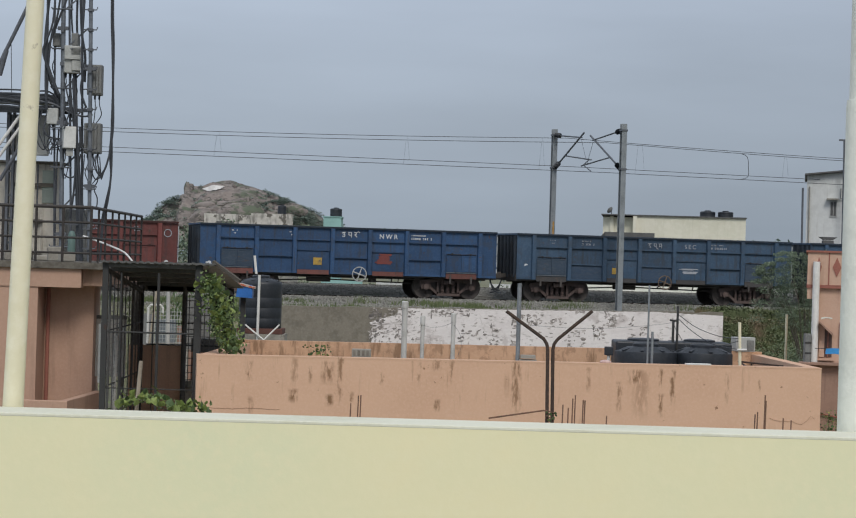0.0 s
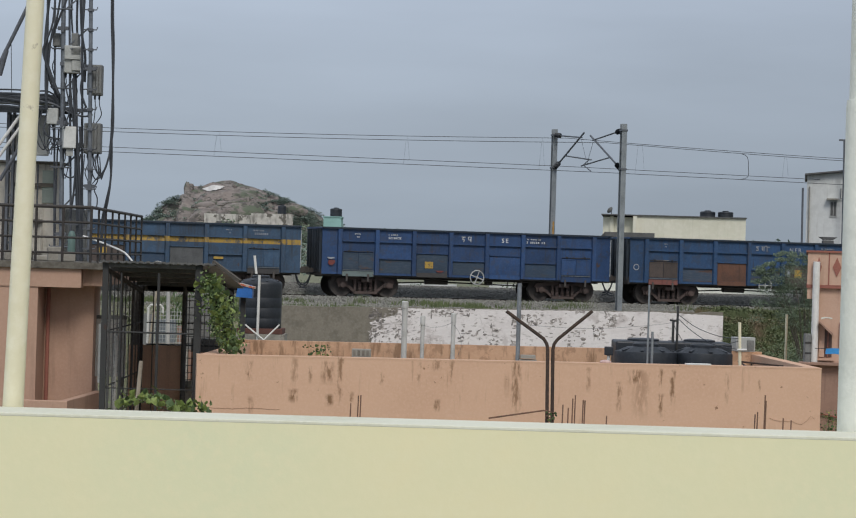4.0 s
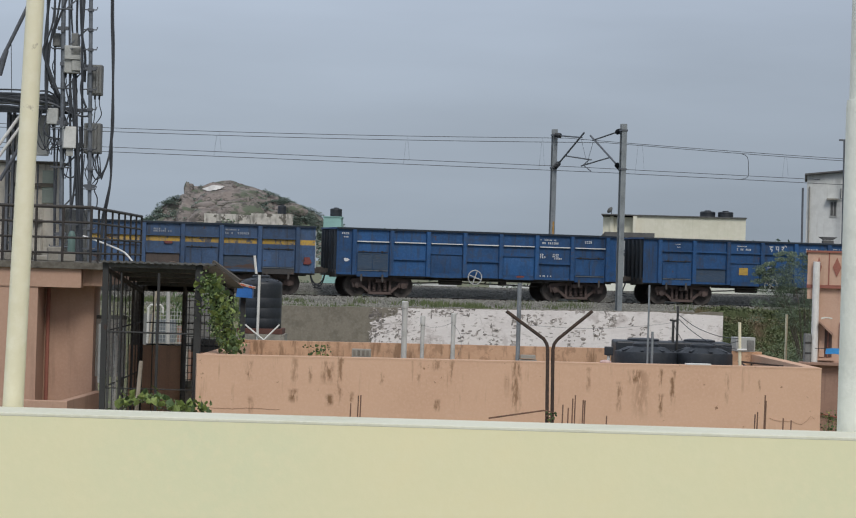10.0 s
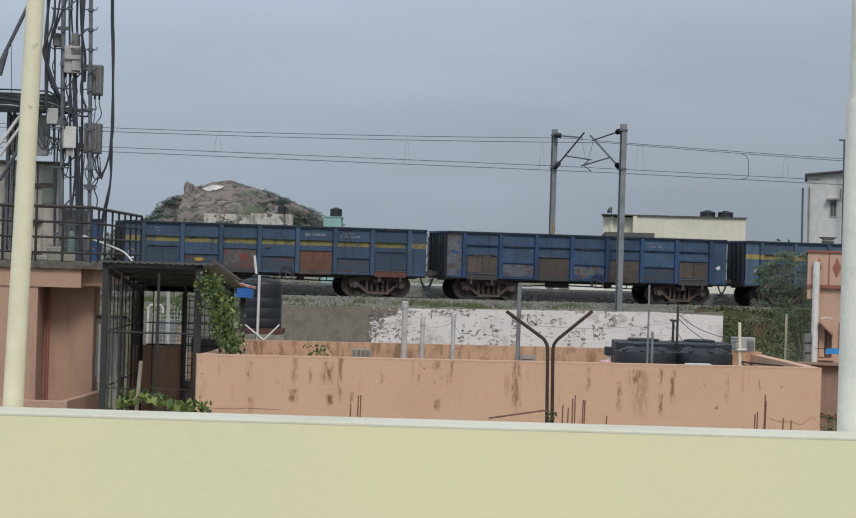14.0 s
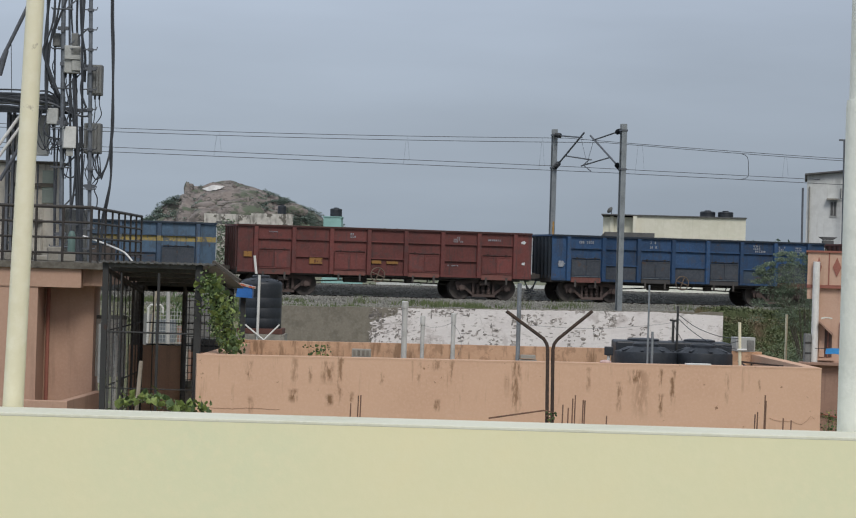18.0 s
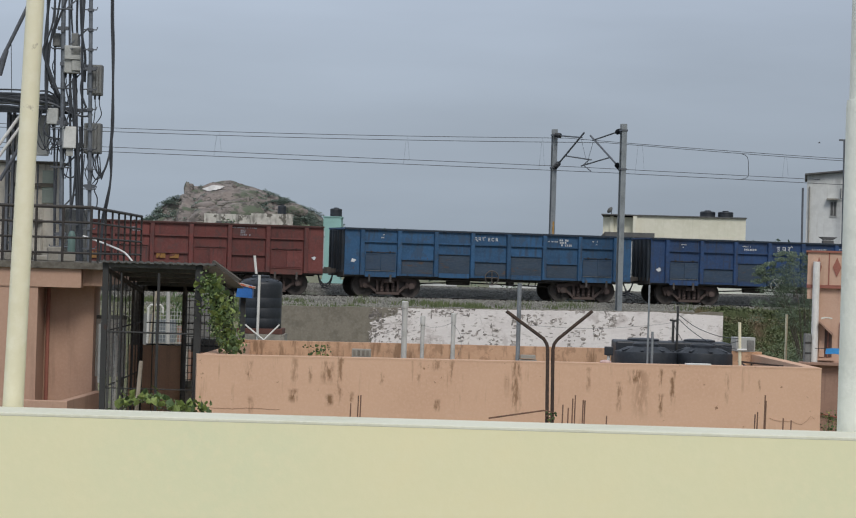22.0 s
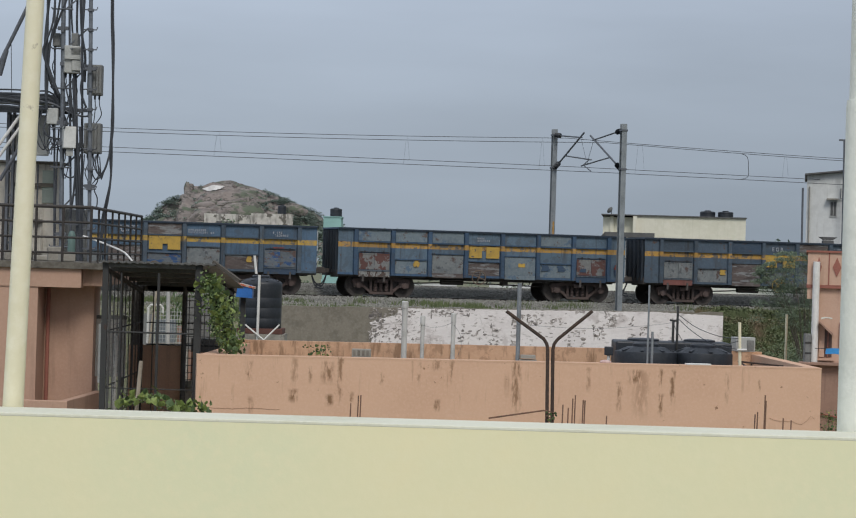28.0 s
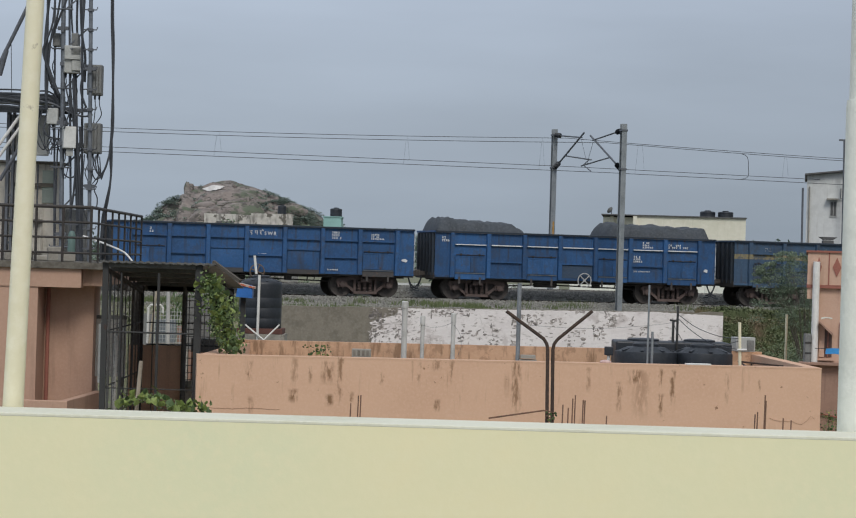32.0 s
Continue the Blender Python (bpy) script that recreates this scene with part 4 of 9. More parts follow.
# places where the wash has flaked off the stone, most of them along its joints
FLAKED = material("flaked_wash_stone", (0.335, 0.305, 0.292), (0.25, 0.228, 0.217), (0.36, 0.33, 0.315), scale=5, rough=0.95, vary=0.5, island=True)
flakes = Shape()
fr = random.Random(44)
for q, d, rq, rd, count in ((0.207, 0.5, 0.014, 0.5, 95), (0.238, 0.51, 0.04, 0.47, 80), (0.298, 0.18, 0.034, 0.1, 16), (0.346, 0.13, 0.024, 0.12, 24), (0.386, 0.12, 0.037, 0.13, 22), (0.316, 0.65, 0.029, 0.29, 10), (0.438, 0.55, 0.041, 0.39, 30), (0.401, 0.85, 0.015, 0.22, 10), (0.468, 0.84, 0.02, 0.22, 16), (0.512, 0.62, 0.006, 0.45, 26), (0.555, 0.29, 0.025, 0.15, 30), (0.586, 0.53, 0.018, 0.32, 12), (0.614, 0.33, 0.017, 0.1, 14), (0.655, 0.81, 0.023, 0.26, 34), (0.707, 0.64, 0.014, 0.21, 34), (0.737, 0.33, 0.01, 0.14, 26), (0.722, 0.07, 0.004, 0.13, 8), (0.782, 0.5, 0.006, 0.32, 12), (0.816, 0.59, 0.011, 0.13, 14), (0.655, 0.07, 0.025, 0.06, 10), (0.891, 0.56, 0.026, 0.33, 5)):
    for _ in range(count):
        x, y, z = along_wall(q + rq * fr.uniform(-1, 1))
        z -= max(0.03, d + rd * fr.uniform(-1, 1))
        long_, high, lean = fr.uniform(0.020, 0.090), fr.uniform(0.010, 0.034), fr.choice((0.0, 0.1, -0.15, 0.5, 1.45))
        u, n_ = Vector((math.cos(lean), math.sin(lean))), Vector((-math.sin(lean), math.cos(lean)))
        rim = [u * long_ * math.cos(a) * fr.uniform(0.6, 1.1) + n_ * high * math.sin(a) * fr.uniform(0.5, 1.3) for a in (0, 0.9, 1.8, 2.7, 3.6, 4.5, 5.4)]
        flakes.add([(x + wx.x * e.x + wn.x * 1.4, y + wx.y * e.x + wn.y * 1.4, z + e.y) for e in rim], [tuple(range(7))])
tagged(part("flaked_spots", flakes, FLAKED, ww, "flaked spots that bare the grey stone"), "flaked spots that bare the grey stone", kind="stuff")
part("end_wall", Shape().block([(8.72, 66.0), (8.91, 66.0), (9.45, 72.0), (9.2, 72.0)], 0, 3.6), BARE_WALL, ww)

# ---------------------------------------------------------------- pink house at the right edge
rb = thing("pink_corner_house", "pink plastered house with a banded parapet and diamond motifs", "house", m=Matrix.Translation((6.6, 38.0, 0)) @ Matrix.Rotation(-math.atan2(6.6, 38.0), 4, "Z") @ Matrix.Translation((-6.6, -38.0, 0)))
part("wall", Shape().box(6.72, 12.0, 38.0, 44.0, 0, 4.74), PINK_CLEAN, rb)
part("band", Shape().box(6.60, 12.0, 37.93, 44.0, 4.742, 4.80), PINK_DARK, rb)
part("parapet", Shape().box(6.61, 12.0, 37.95, 44.0, 4.80, 5.36), PINK_CLEAN, rb)
part("parapet_drop", Shape().box(6.615, 6.78, 37.955, 43.0, 4.55, 4.74), PINK_CLEAN, rb)
part("coping", Shape().box(6.58, 12.0, 37.92, 44.0, 5.36, 5.395), PINK_DARK, rb)
for x in (7.11, 6.80, 7.6):
    part("diamond", Shape().slab([(x, 4.94), (x + (0.05 if x < 7 else 0.075), 5.11), (x, 5.28), (x - (0.05 if x < 7 else 0.075), 5.11)], (37.935, 37.96)), PINK_DARK, rb, "red-brown diamond motif")
part("panel_line", Shape().box(6.965, 6.985, 37.94, 37.955, 4.80, 5.36), PINK_DARK, rb)
part("window_hood", Shape().slab([(6.83, 4.15), (6.84, 4.17), (7.08, 3.96), (7.06, 3.93)], (37.75, 37.999)), PINK_DULL, rb, "slanting hood edge")
part("window_jamb", Shape().slab([(6.84, 3.55), (6.93, 3.55), (6.93, 4.06), (6.84, 4.13)], (37.97, 37.999)), PINK_CLEAN, rb)
part("window", Shape().slab([(6.935, 3.55), (7.06, 3.55), (7.06, 3.93), (6.935, 4.05)], (37.985, 38.02)), material("dark_window", (0.085, 0.045, 0.035), rough=0.5), rb, "narrow dark window")
part("window_bar", Shape().box(6.985, 7.0, 37.975, 37.984, 3.55, 3.98), PINK_DARK, rb)
part("window_sill", Shape().box(6.78, 7.10, 37.93, 38.0, 3.49, 3.53), PINK_CLEAN, rb)
part("lower_wall", Shape().box(6.55, 12.0, 37.7, 37.9, 0, 3.42), PINK_DULL, rb, "dull brownish-pink lower wall")
part("ledge", Shape().box(6.50, 12.0, 37.55, 38.0, 3.422, 3.46), PINK_DULL, rb)
part("wall_pipe", Shape().tube((6.7, 37.66, 2.62), (7.25, 37.66, 2.52), 0.014), PINK_DARK, rb)
# Flat plate on the wall; the dark inside the hole is its colour.
part("vent_hole", Shape().box(6.74, 6.84, 37.688, 37.699, 2.05, 2.30), material("hole_shade", (0.03, 0.025, 0.022), rough=0.9), rb)
part("plaster_patch", Shape().slab([(6.86, 4.20), (6.95, 4.225), (7.06, 4.21), (7.05, 4.235), (6.93, 4.245), (6.87, 4.235)], (37.993, 37.999)), PLASTER_WHITE, rb, "pale plaster repair")
part("side_trim", Shape().box(7.18, 7.22, 37.96, 37.999, 3.75, 4.15), PINK_DARK, rb)
pvc("downpipe", "stout white drain pipe on the pink wall", 6.74, 37.86, 3.36, 5.20, 0.062)
mbx = thing("wall_cabinet", "narrow grey cabinet beside the white drain pipe", "cabinet", pose(6.620, 37.8, 3.447))
part("body", Shape().box(-0.05, 0.05, 0, 0.2, 0, 0.498, 0.008), EQUIP_DARK, mbx)
part("strap", Shape().box(-0.056, 0.056, -0.006, -0.001, 0.15, 0.18), BLACK_STEEL, mbx)
part("strap", Shape().box(-0.056, 0.056, -0.006, -0.001, 0.33, 0.36), BLACK_STEEL, mbx)
bc = thing("blue_cloth", "bright blue cloth hung over a line", "cloth", pose(6.97, 37.4, 3.60))
part("cloth", Shape().slab([(-0.12, 0.02), (-0.11, 0.11), (0.0, 0.125), (0.16, 0.12), (0.17, 0.0), (0.06, 0.03)], (-0.02, 0.02)), material("blue_cloth", (0.04, 0.27, 0.62), rough=0.8), bc)
part("line", Shape().tube((-0.3, 0, 0.115), (0.6, 0, 0.125), 0.006), CABLE, bc)
# ---------------------------------------------------------------- overhead line
def mast(name, s, off, top, direction, up, label, swing=0.45):
    """An H-section mast with a tube cantilever that reaches over the track."""
    m = thing(name, label, "railway mast", TRACK @ Matrix.Translation((s, TRACK_Y + off, 0)), group="overhead line masts")
    sh = Shape()
    sh.box(-0.115, 0.115, -0.125, -0.110, -0.9, top)
    sh.box(-0.115, 0.115, 0.110, 0.125, -0.9, top)
    sh.box(-0.007, 0.007, -0.110, 0.110, -0.9, top)
    part("shaft", sh, GALVANISED, m)
    part("footing", Shape().box(-0.35, 0.35, -0.35, 0.35, -1.6, -0.75, 0.03), CONCRETE, m)
    d = direction
    e = -d * swing

    def ins(a, b):
        t = Shape()
        a, b = Vector(a), Vector(b)
        for k in range(7):
            p, q = a.lerp(b, k / 7), a.lerp(b, (k + 0.55) / 7)
            t.tube(p, q, 0.12, 0.07, n=10)
        t.tube(a, b, 0.035, n=8)
        return t

    part("top_clamp", Shape().box(-0.14, 0.14, -0.15, 0.15, top - 0.32, top - 0.24).box(-0.05, 0.05, min(0, d * 0.28), max(0, d * 0.28), top - 0.34, top - 0.22), GREY_METAL, m)
    part("low_clamp", Shape().box(-0.14, 0.14, -0.15, 0.15, 5.72 + up, 5.80 + up).box(-0.05, 0.05, min(0, d * 0.28), max(0, d * 0.28), 5.70 + up, 5.84 + up), GREY_METAL, m)
    t0 = top - 0.28
    part("insulator", ins((0, d * 0.24, t0), (e * 0.2, d * 0.62, t0 - 0.05)), BLACK_PLASTIC, m, "brown-black ribbed insulator")
    part("insulator", ins((0, d * 0.24, 5.78 + up), (e * 0.2, d * 0.55, 6.0 + up)), BLACK_PLASTIC, m, "brown-black ribbed insulator")
    part("stay_tube", Shape().tube((e * 0.2, d * 0.62, t0 - 0.05), (e * 0.93, d * 2.75, 7.10 + up), 0.034), GREY_METAL, m)
    part("bracket_tube", Shape().tube((e * 0.2, d * 0.55, 6.0 + up), (e, d * 2.95, 7.32 + up), 0.042), GREY_METAL, m)
    part("register_tube", Shape().tube((e * 0.4, d * 1.15, 6.30 + up), (e * 1.1, d * 3.9, 6.02 + up), 0.032), GREY_METAL, m)
    part("steady_arm", Shape().tube((e * 1.05, d * 3.7, 6.04 + up), (e * 0.9, d * 2.9, 5.76 + up), 0.022), GREY_METAL, m)
    part("drop_wire", Shape().tube((e * 0.9, d * 2.7, 7.02 + up), (e, d * 3.3, 6.08 + up), 0.010, n=4), WIRE, m)
    return m


mast("overhead_mast", 32.65, -3.05, 7.70, 1, 0.0, "grey steel overhead line mast with a tube cantilever")
fm = mast("overhead_mast", 33.25, FAR + 2.65, 8.05, -1, 0.45, "grey steel overhead mast with an orange band")
part("orange_band", Shape().box(-0.02, 0.06, -0.131, -0.1255, 2.6, 3.65), material("orange_band_paint", (0.38, 0.21, 0.05), spots=0.2, spot_color=(0.3, 0.3, 0.3), rough=0.7), fm)
for s0 in (-21.4, 86.8):
    mast("overhead_mast", s0, -3.05, 7.70, 1, 0.0, "grey steel overhead line mast with a tube cantilever")
    mast("overhead_mast", s0 + 0.6, FAR + 2.65, 8.05, -1, 0.45, "grey steel overhead line mast with a tube cantilever")


def sag(s):
    u = ((s - 32.9 + 27.0) % 54.0 - 27.0) / 27.0
    return 0.50 * (1 - (1 - abs(u)) ** 2)


for off, up, nm in ((0.0, 0.0, "near"), (FAR, 0.45, "far")):
    w = thing("overhead_wire", "contact and catenary wires with thin droppers", "overhead wire", TRACK @ Matrix.Translation((0, TRACK_Y + off, 0)), group="overhead wires")
    pts = [-21.0 + 1.5 * i for i in range(73)]
    part("contact_wire", Shape().path([(s, 0, 5.73 + up + (0.10 * min(0, 33 - s) / 11 if s < 46 else -0.11)) for s in pts], 0.013, 5), WIRE, w)
    part("catenary_wire", Shape().path([(s, 0, 7.05 + up - sag(s)) for s in pts], 0.013, 5), WIRE, w)
    if not off:
        s = 39.75
        part("jumper", Shape().path(smooth([(s - 0.3, 0, 7.05 - sag(s)), (s - 0.02, 0, 6.90 - sag(s)), (s + 0.05, 0, 6.2), (s + 0.02, 0, 5.80), (s - 0.35, 0, 5.67)]), 0.014, 5), WIRE, w)
    for s in ((16.64, 25.31, 31.78, 36.71, 44.06) if off else (15.62, 23.86, 29.99, 34.48, 41.55)):
        part("dropper", Shape().tube((s, 0, 7.05 + up - sag(s)), (s + (0.12 if off else -0.1), 0, 5.73 + up), 0.0035, n=4), WIRE, w)

# ---------------------------------------------------------------- radio mast on the pink building
tower = thing("radio_mast", "cluster of steel tubes with step bars carrying radio units", "radio mast")
part("tube", Shape().tube((-6.401, 38.10, 4.779), (-6.494, 38.10, 9.656), 0.040, n=12), MAST_STEEL, tower, smooth=True)
part("tube", Shape().tube((-5.879, 37.90, 4.795), (-5.987, 37.90, 9.646), 0.034, n=12), MAST_STEEL, tower, smooth=True)
part("tube", Shape().tube((-6.115, 38.25, 4.788), (-6.286, 38.25, 8.246), 0.036, n=12), GREY_METAL, tower, smooth=True)
part("tube", Shape().tube((-6.290, 38.50, 4.782), (-6.466, 38.50, 9.708), 0.020, n=12), GREY_METAL, tower, smooth=True)
part("tube", Shape().tube((-6.605, 38.60, 4.773), (-6.734, 38.60, 9.713), 0.018, n=12), GREY_METAL, tower, smooth=True)
part("tube", Shape().tube((-6.105, 38.55, 4.788), (-6.243, 38.55, 9.721), 0.022, n=12), GREY_METAL, tower, smooth=True)
for k in range(14):
    z = 5.05 + 0.345 * k
    x = -5.772 -0.0223 * z
    part("step_bar", Shape().path([(x - 0.11, 37.85, z), (x + 0.11, 37.85, z), (x + 0.125, 37.85, z + 0.05)], 0.011, 6), GREY_METAL, tower)
    part("step_clamp", Shape().box(x - 0.045, x + 0.045, 37.84, 37.94, z - 0.025, z + 0.025), GREY_METAL, tower)
    if k % 2 == 0:
        x = -6.310 -0.0191 * z
        part("step_bar", Shape().path([(x - 0.20, 38.04, z + 0.05), (x - 0.18, 38.04, z + 0.02), (x + 0.18, 38.04, z + 0.02)], 0.014, 6), GREY_METAL, tower)
        part("brace", Shape().bar((x, 38.14, z), (-6.07, 38.3, z + 0.42), 0.025, 0.025), GREY_METAL, tower)
    if k % 4 == 1:
        part("clamp", Shape().bar((-6.50, 38.0, z + 0.1), (-6.02, 38.2, z + 0.08), 0.03, 0.06), GREY_METAL, tower)
frame_l = thing("mast_platform", "steel platform and struts beside the radio mast", "platform", pose(0, 38.6, 0))
part("deck", Shape().box(-9.0, -6.48, -0.3, 0.3, 7.58, 7.64), GREY_METAL, frame_l)
part("edge_beam", Shape().box(-9.0, -6.44, -0.36, -0.30, 7.58, 7.70), GREY_METAL, frame_l)
part("edge_beam", Shape().box(-9.0, -6.30, -0.30, -0.24, 7.40, 7.52), GREY_METAL, frame_l)
part("outrigger", Shape().box(-6.60, -6.0, -0.34, -0.28, 7.44, 7.50), GREY_METAL, frame_l)
part("handrail", Shape().tube((-9.0, -0.33, 7.74), (-6.5, -0.33, 7.70), 0.02), GREY_METAL, frame_l)
part("leg", Shape().box(-7.50, -7.445, -0.07, 0.07, 4.82, 7.44), GREY_METAL, frame_l)
part("leg", Shape().box(-7.40, -7.36, -0.07, 0.07, 4.82, 7.44), GREY_METAL, frame_l)
for k in range(6):
    part("rung", Shape().box(-7.445, -7.40, -0.03, 0.03, 5.1 + 0.42 * k, 5.14 + 0.42 * k), GREY_METAL, frame_l)
part("leg", Shape().box(-7.27, -7.21, -0.07, 0.07, 4.82, 7.44), GREY_METAL, frame_l)
for a, b, r, mt in (((-7.62, -0.35, 6.75), (-6.95, -0.35, 7.75), 0.028, WHITE_PVC), ((-7.62, -0.33, 6.55), (-6.90, -0.33, 7.60), 0.028, WHITE_PVC), ((-7.55, -0.3, 6.2), (-6.85, -0.3, 7.45), 0.032, GREY_METAL),
                   ((-7.66, -0.2, 8.2), (-7.02, -0.2, 9.6), 0.034, GREY_METAL), ((-7.63, -0.2, 8.05), (-7.52, -0.2, 8.50), 0.045, GREY_METAL), ((-7.40, -0.2, 7.6), (-7.44, -0.2, 8.6), 0.006, CABLE), ((-7.35, 0.2, 6.7), (-6.6, 0.2, 7.5), 0.02, GREY_METAL)):
    part("strut", Shape().tube(a, b, r, n=10), mt, frame_l)


def radio(name, x0, x1, z0, z1, mat, label, y=38.05, depth=0.22, fins=0, feet=3):
    t = thing(name, label, "radio unit", pose((x0 + x1) / 2, y, z0), group="radio units on the mast")
    w, h = x1 - x0, z1 - z0
    part("casing", Shape().box(-w / 2, w / 2, 0, depth, 0, h, 0.015), mat, t)
    for k in range(fins):
        fx = -w / 2 + w * (k + 0.5) / fins
        part("fin", Shape().box(fx - w * 0.16 / fins * 2, fx + w * 0.16 / fins * 2, -0.025, -0.001, h * 0.06, h * 0.94), mat, t)
    part("bracket", Shape().box(-0.04, 0.04, depth, depth + 0.16, h * 0.3, h * 0.7), GREY_METAL, t)
    for k in range(feet):
        cx = -w * 0.3 + w * 0.3 * k
        part("connector", Shape().tube((cx, depth * 0.5, -0.07), (cx, depth * 0.5, 0.0), 0.018, n=8), BLACK_PLASTIC, t)
        part("jumper_cable", Shape().path(smooth([(cx, depth * 0.5, -0.07), (cx + 0.01, depth * 0.5, -0.18), (cx + 0.04 * (k - 1), depth * 0.6, -0.34), (cx * 0.3 - 0.03, depth * 0.9, -0.52)], 4), 0.009, 5), CABLE, t)
    return t


r1 = radio("radio_unit", -6.435, -6.145, 8.10, 8.58, EQUIP, "light grey radio unit with a hooded top", fins=0)
r1.matrix_basis = r1.matrix_basis @ Matrix.Rotation(radians(24), 4, "Z")
for z in (0.33, 0.35, 0.37, 0.39, 0.41, 0.43):
    part("louvre", Shape().slab([(-0.012, z), (-0.001, z + 0.012), (-0.001, z)], (-0.03, 0.13), "x"), EQUIP_DARK, r1)
part("hood", Shape().box(-0.155, 0.155, -0.05, 0.02, 0.24, 0.30).box(-0.02, 0.14, -0.03, -0.002, 0.05, 0.22), EQUIP, r1)
radio("radio_unit", -6.03, -5.775, 7.73, 8.26, EQUIP_DARK, "weathered grey finned radio unit", fins=5)
radio("radio_unit", -6.06, -5.765, 6.71, 7.24, EQUIP_DARK, "weathered grey finned radio unit", fins=5)
ju = radio("radio_unit", -6.384, -6.166, 6.783, 7.162, EQUIP_WHITE, "plain white junction box", y=37.9, feet=2)
ju.matrix_basis = ju.matrix_basis @ Matrix.Rotation(radians(18), 4, "Z")
part("cable_gland", Shape().box(-0.05, 0.07, 0.06, 0.16, -0.13, -0.002), EQUIP, ju)
radio("radio_unit", -6.72, -6.52, 7.20, 7.48, EQUIP, "small light grey splitter box", feet=2)
radio("radio_unit", -6.680, -6.546, 8.576, 8.805, EQUIP_DARK, "small dark bracket unit", y=38.2, feet=1)
radio("radio_unit", -6.355, -6.231, 8.595, 8.815, EQUIP_DARK, "small dark bracket unit", y=38.2, feet=1)
cr = random.Random(3)
for r_, pts in (
    (0.024, [(-6.753, 38.00, 9.636), (-6.737, 38.00, 8.781), (-6.748, 38.00, 8.210), (-6.733, 38.00, 7.716), (-6.706, 38.00, 7.451)]),
    (0.020, [(-6.601, 37.95, 9.634), (-6.639, 37.95, 8.968), (-6.769, 37.95, 8.585), (-6.794, 37.95, 8.442), (-6.720, 37.95, 8.206), (-6.607, 37.95, 7.925), (-6.506, 37.95, 7.719)]),
    (0.020, [(-6.506, 38.00, 9.643), (-6.574, 38.00, 9.071), (-6.660, 38.00, 8.764), (-6.697, 38.00, 8.402), (-6.707, 38.00, 8.097), (-6.713, 38.00, 7.688)]),
    (0.022, [(-6.279, 38.30, 9.688), (-6.279, 38.30, 9.018), (-6.248, 38.30, 8.635), (-6.208, 38.30, 8.253)]),
    (0.020, [(-6.089, 37.95, 9.649), (-6.114, 37.95, 8.889), (-6.122, 37.95, 8.509), (-6.091, 37.95, 8.130), (-6.119, 37.95, 7.797), (-6.015, 37.95, 7.496)]),
    (0.024, [(-6.225, 38.20, 9.677), (-6.171, 38.20, 8.819), (-6.102, 38.20, 8.438), (-6.097, 38.20, 7.961)]),
    (0.018, [(-6.374, 38.35, 9.692), (-6.388, 38.35, 9.212), (-6.358, 38.35, 8.829)]),
    (0.014, [(-6.391, 37.85, 7.923), (-6.327, 37.85, 7.688), (-6.283, 37.85, 7.453), (-6.342, 37.85, 7.224), (-6.376, 37.85, 7.109)]),
    (0.026, [(-6.267, 38.00, 8.006), (-6.222, 38.00, 7.465), (-6.166, 38.00, 6.877), (-6.099, 38.00, 6.214), (-6.070, 38.00, 5.569), (-6.018, 38.00, 4.791)]),
    (0.020, [(-6.331, 38.05, 7.989), (-6.290, 38.05, 7.562), (-6.228, 38.05, 7.088), (-6.192, 38.05, 6.518), (-6.206, 38.05, 6.041), (-6.259, 38.05, 5.564)]),
    (0.010, [(-6.020, 37.95, 6.689), (-6.037, 37.95, 6.328), (-6.048, 37.95, 6.043), (-5.999, 37.95, 5.684), (-5.938, 37.95, 5.553)]),
    (0.022, [(-6.135, 38.05, 7.167), (-6.117, 38.05, 6.882), (-6.164, 38.05, 6.519), (-6.128, 38.05, 5.949), (-6.082, 38.05, 5.379), (-6.045, 38.05, 4.790)]),
    (0.016, [(-6.521, 38.20, 7.126), (-6.537, 38.20, 6.705), (-6.542, 38.20, 6.227), (-6.541, 38.20, 5.559), (-6.527, 38.20, 4.775)])):
    solid("feeder_cable", Shape().path(smooth(pts, 4), r_, 6), CABLE, "black feeder cable tied along the mast", "cable", "feeder cables")
for dx, rr in ((0.0, 0.019), (0.030, 0.014)):
    solid("hanging_cable", Shape().path(smooth([(-5.70 + dx, 38.2, 12.0), (-5.665 + dx, 38.2, 9.4), (-5.63 + dx, 38.2, 8.6), (-5.60 + dx * 0.3, 38.2, 7.9), (-5.60 + dx, 38.2, 7.2), (-5.585 - dx, 38.2, 6.7), (-5.59, 38.2, 6.3), (-5.63 - dx, 38.2, 5.9), (-5.70 - dx, 38.25, 5.55), (-5.75, 38.3, 4.83)]), rr, 8), CABLE, "loose black cable hanging down from the mast", "cable", "feeder cables")
for k in range(4):
    solid("cable_loop", Shape().path(smooth([(-5.90 + 0.04 * k, 38.1, 6.66), (-5.87 + 0.04 * k, 38.08, 6.50 - 0.04 * k), (-5.80 + 0.02 * k, 38.1, 6.36 - 0.03 * k), (-5.71, 38.13, 6.40 - 0.01 * k), (-5.64, 38.18, 6.62), (-5.60, 38.2, 6.95 + 0.10 * k)]), 0.010, 6), CABLE, "loose cable loop below a radio unit", "cable", "feeder cables")
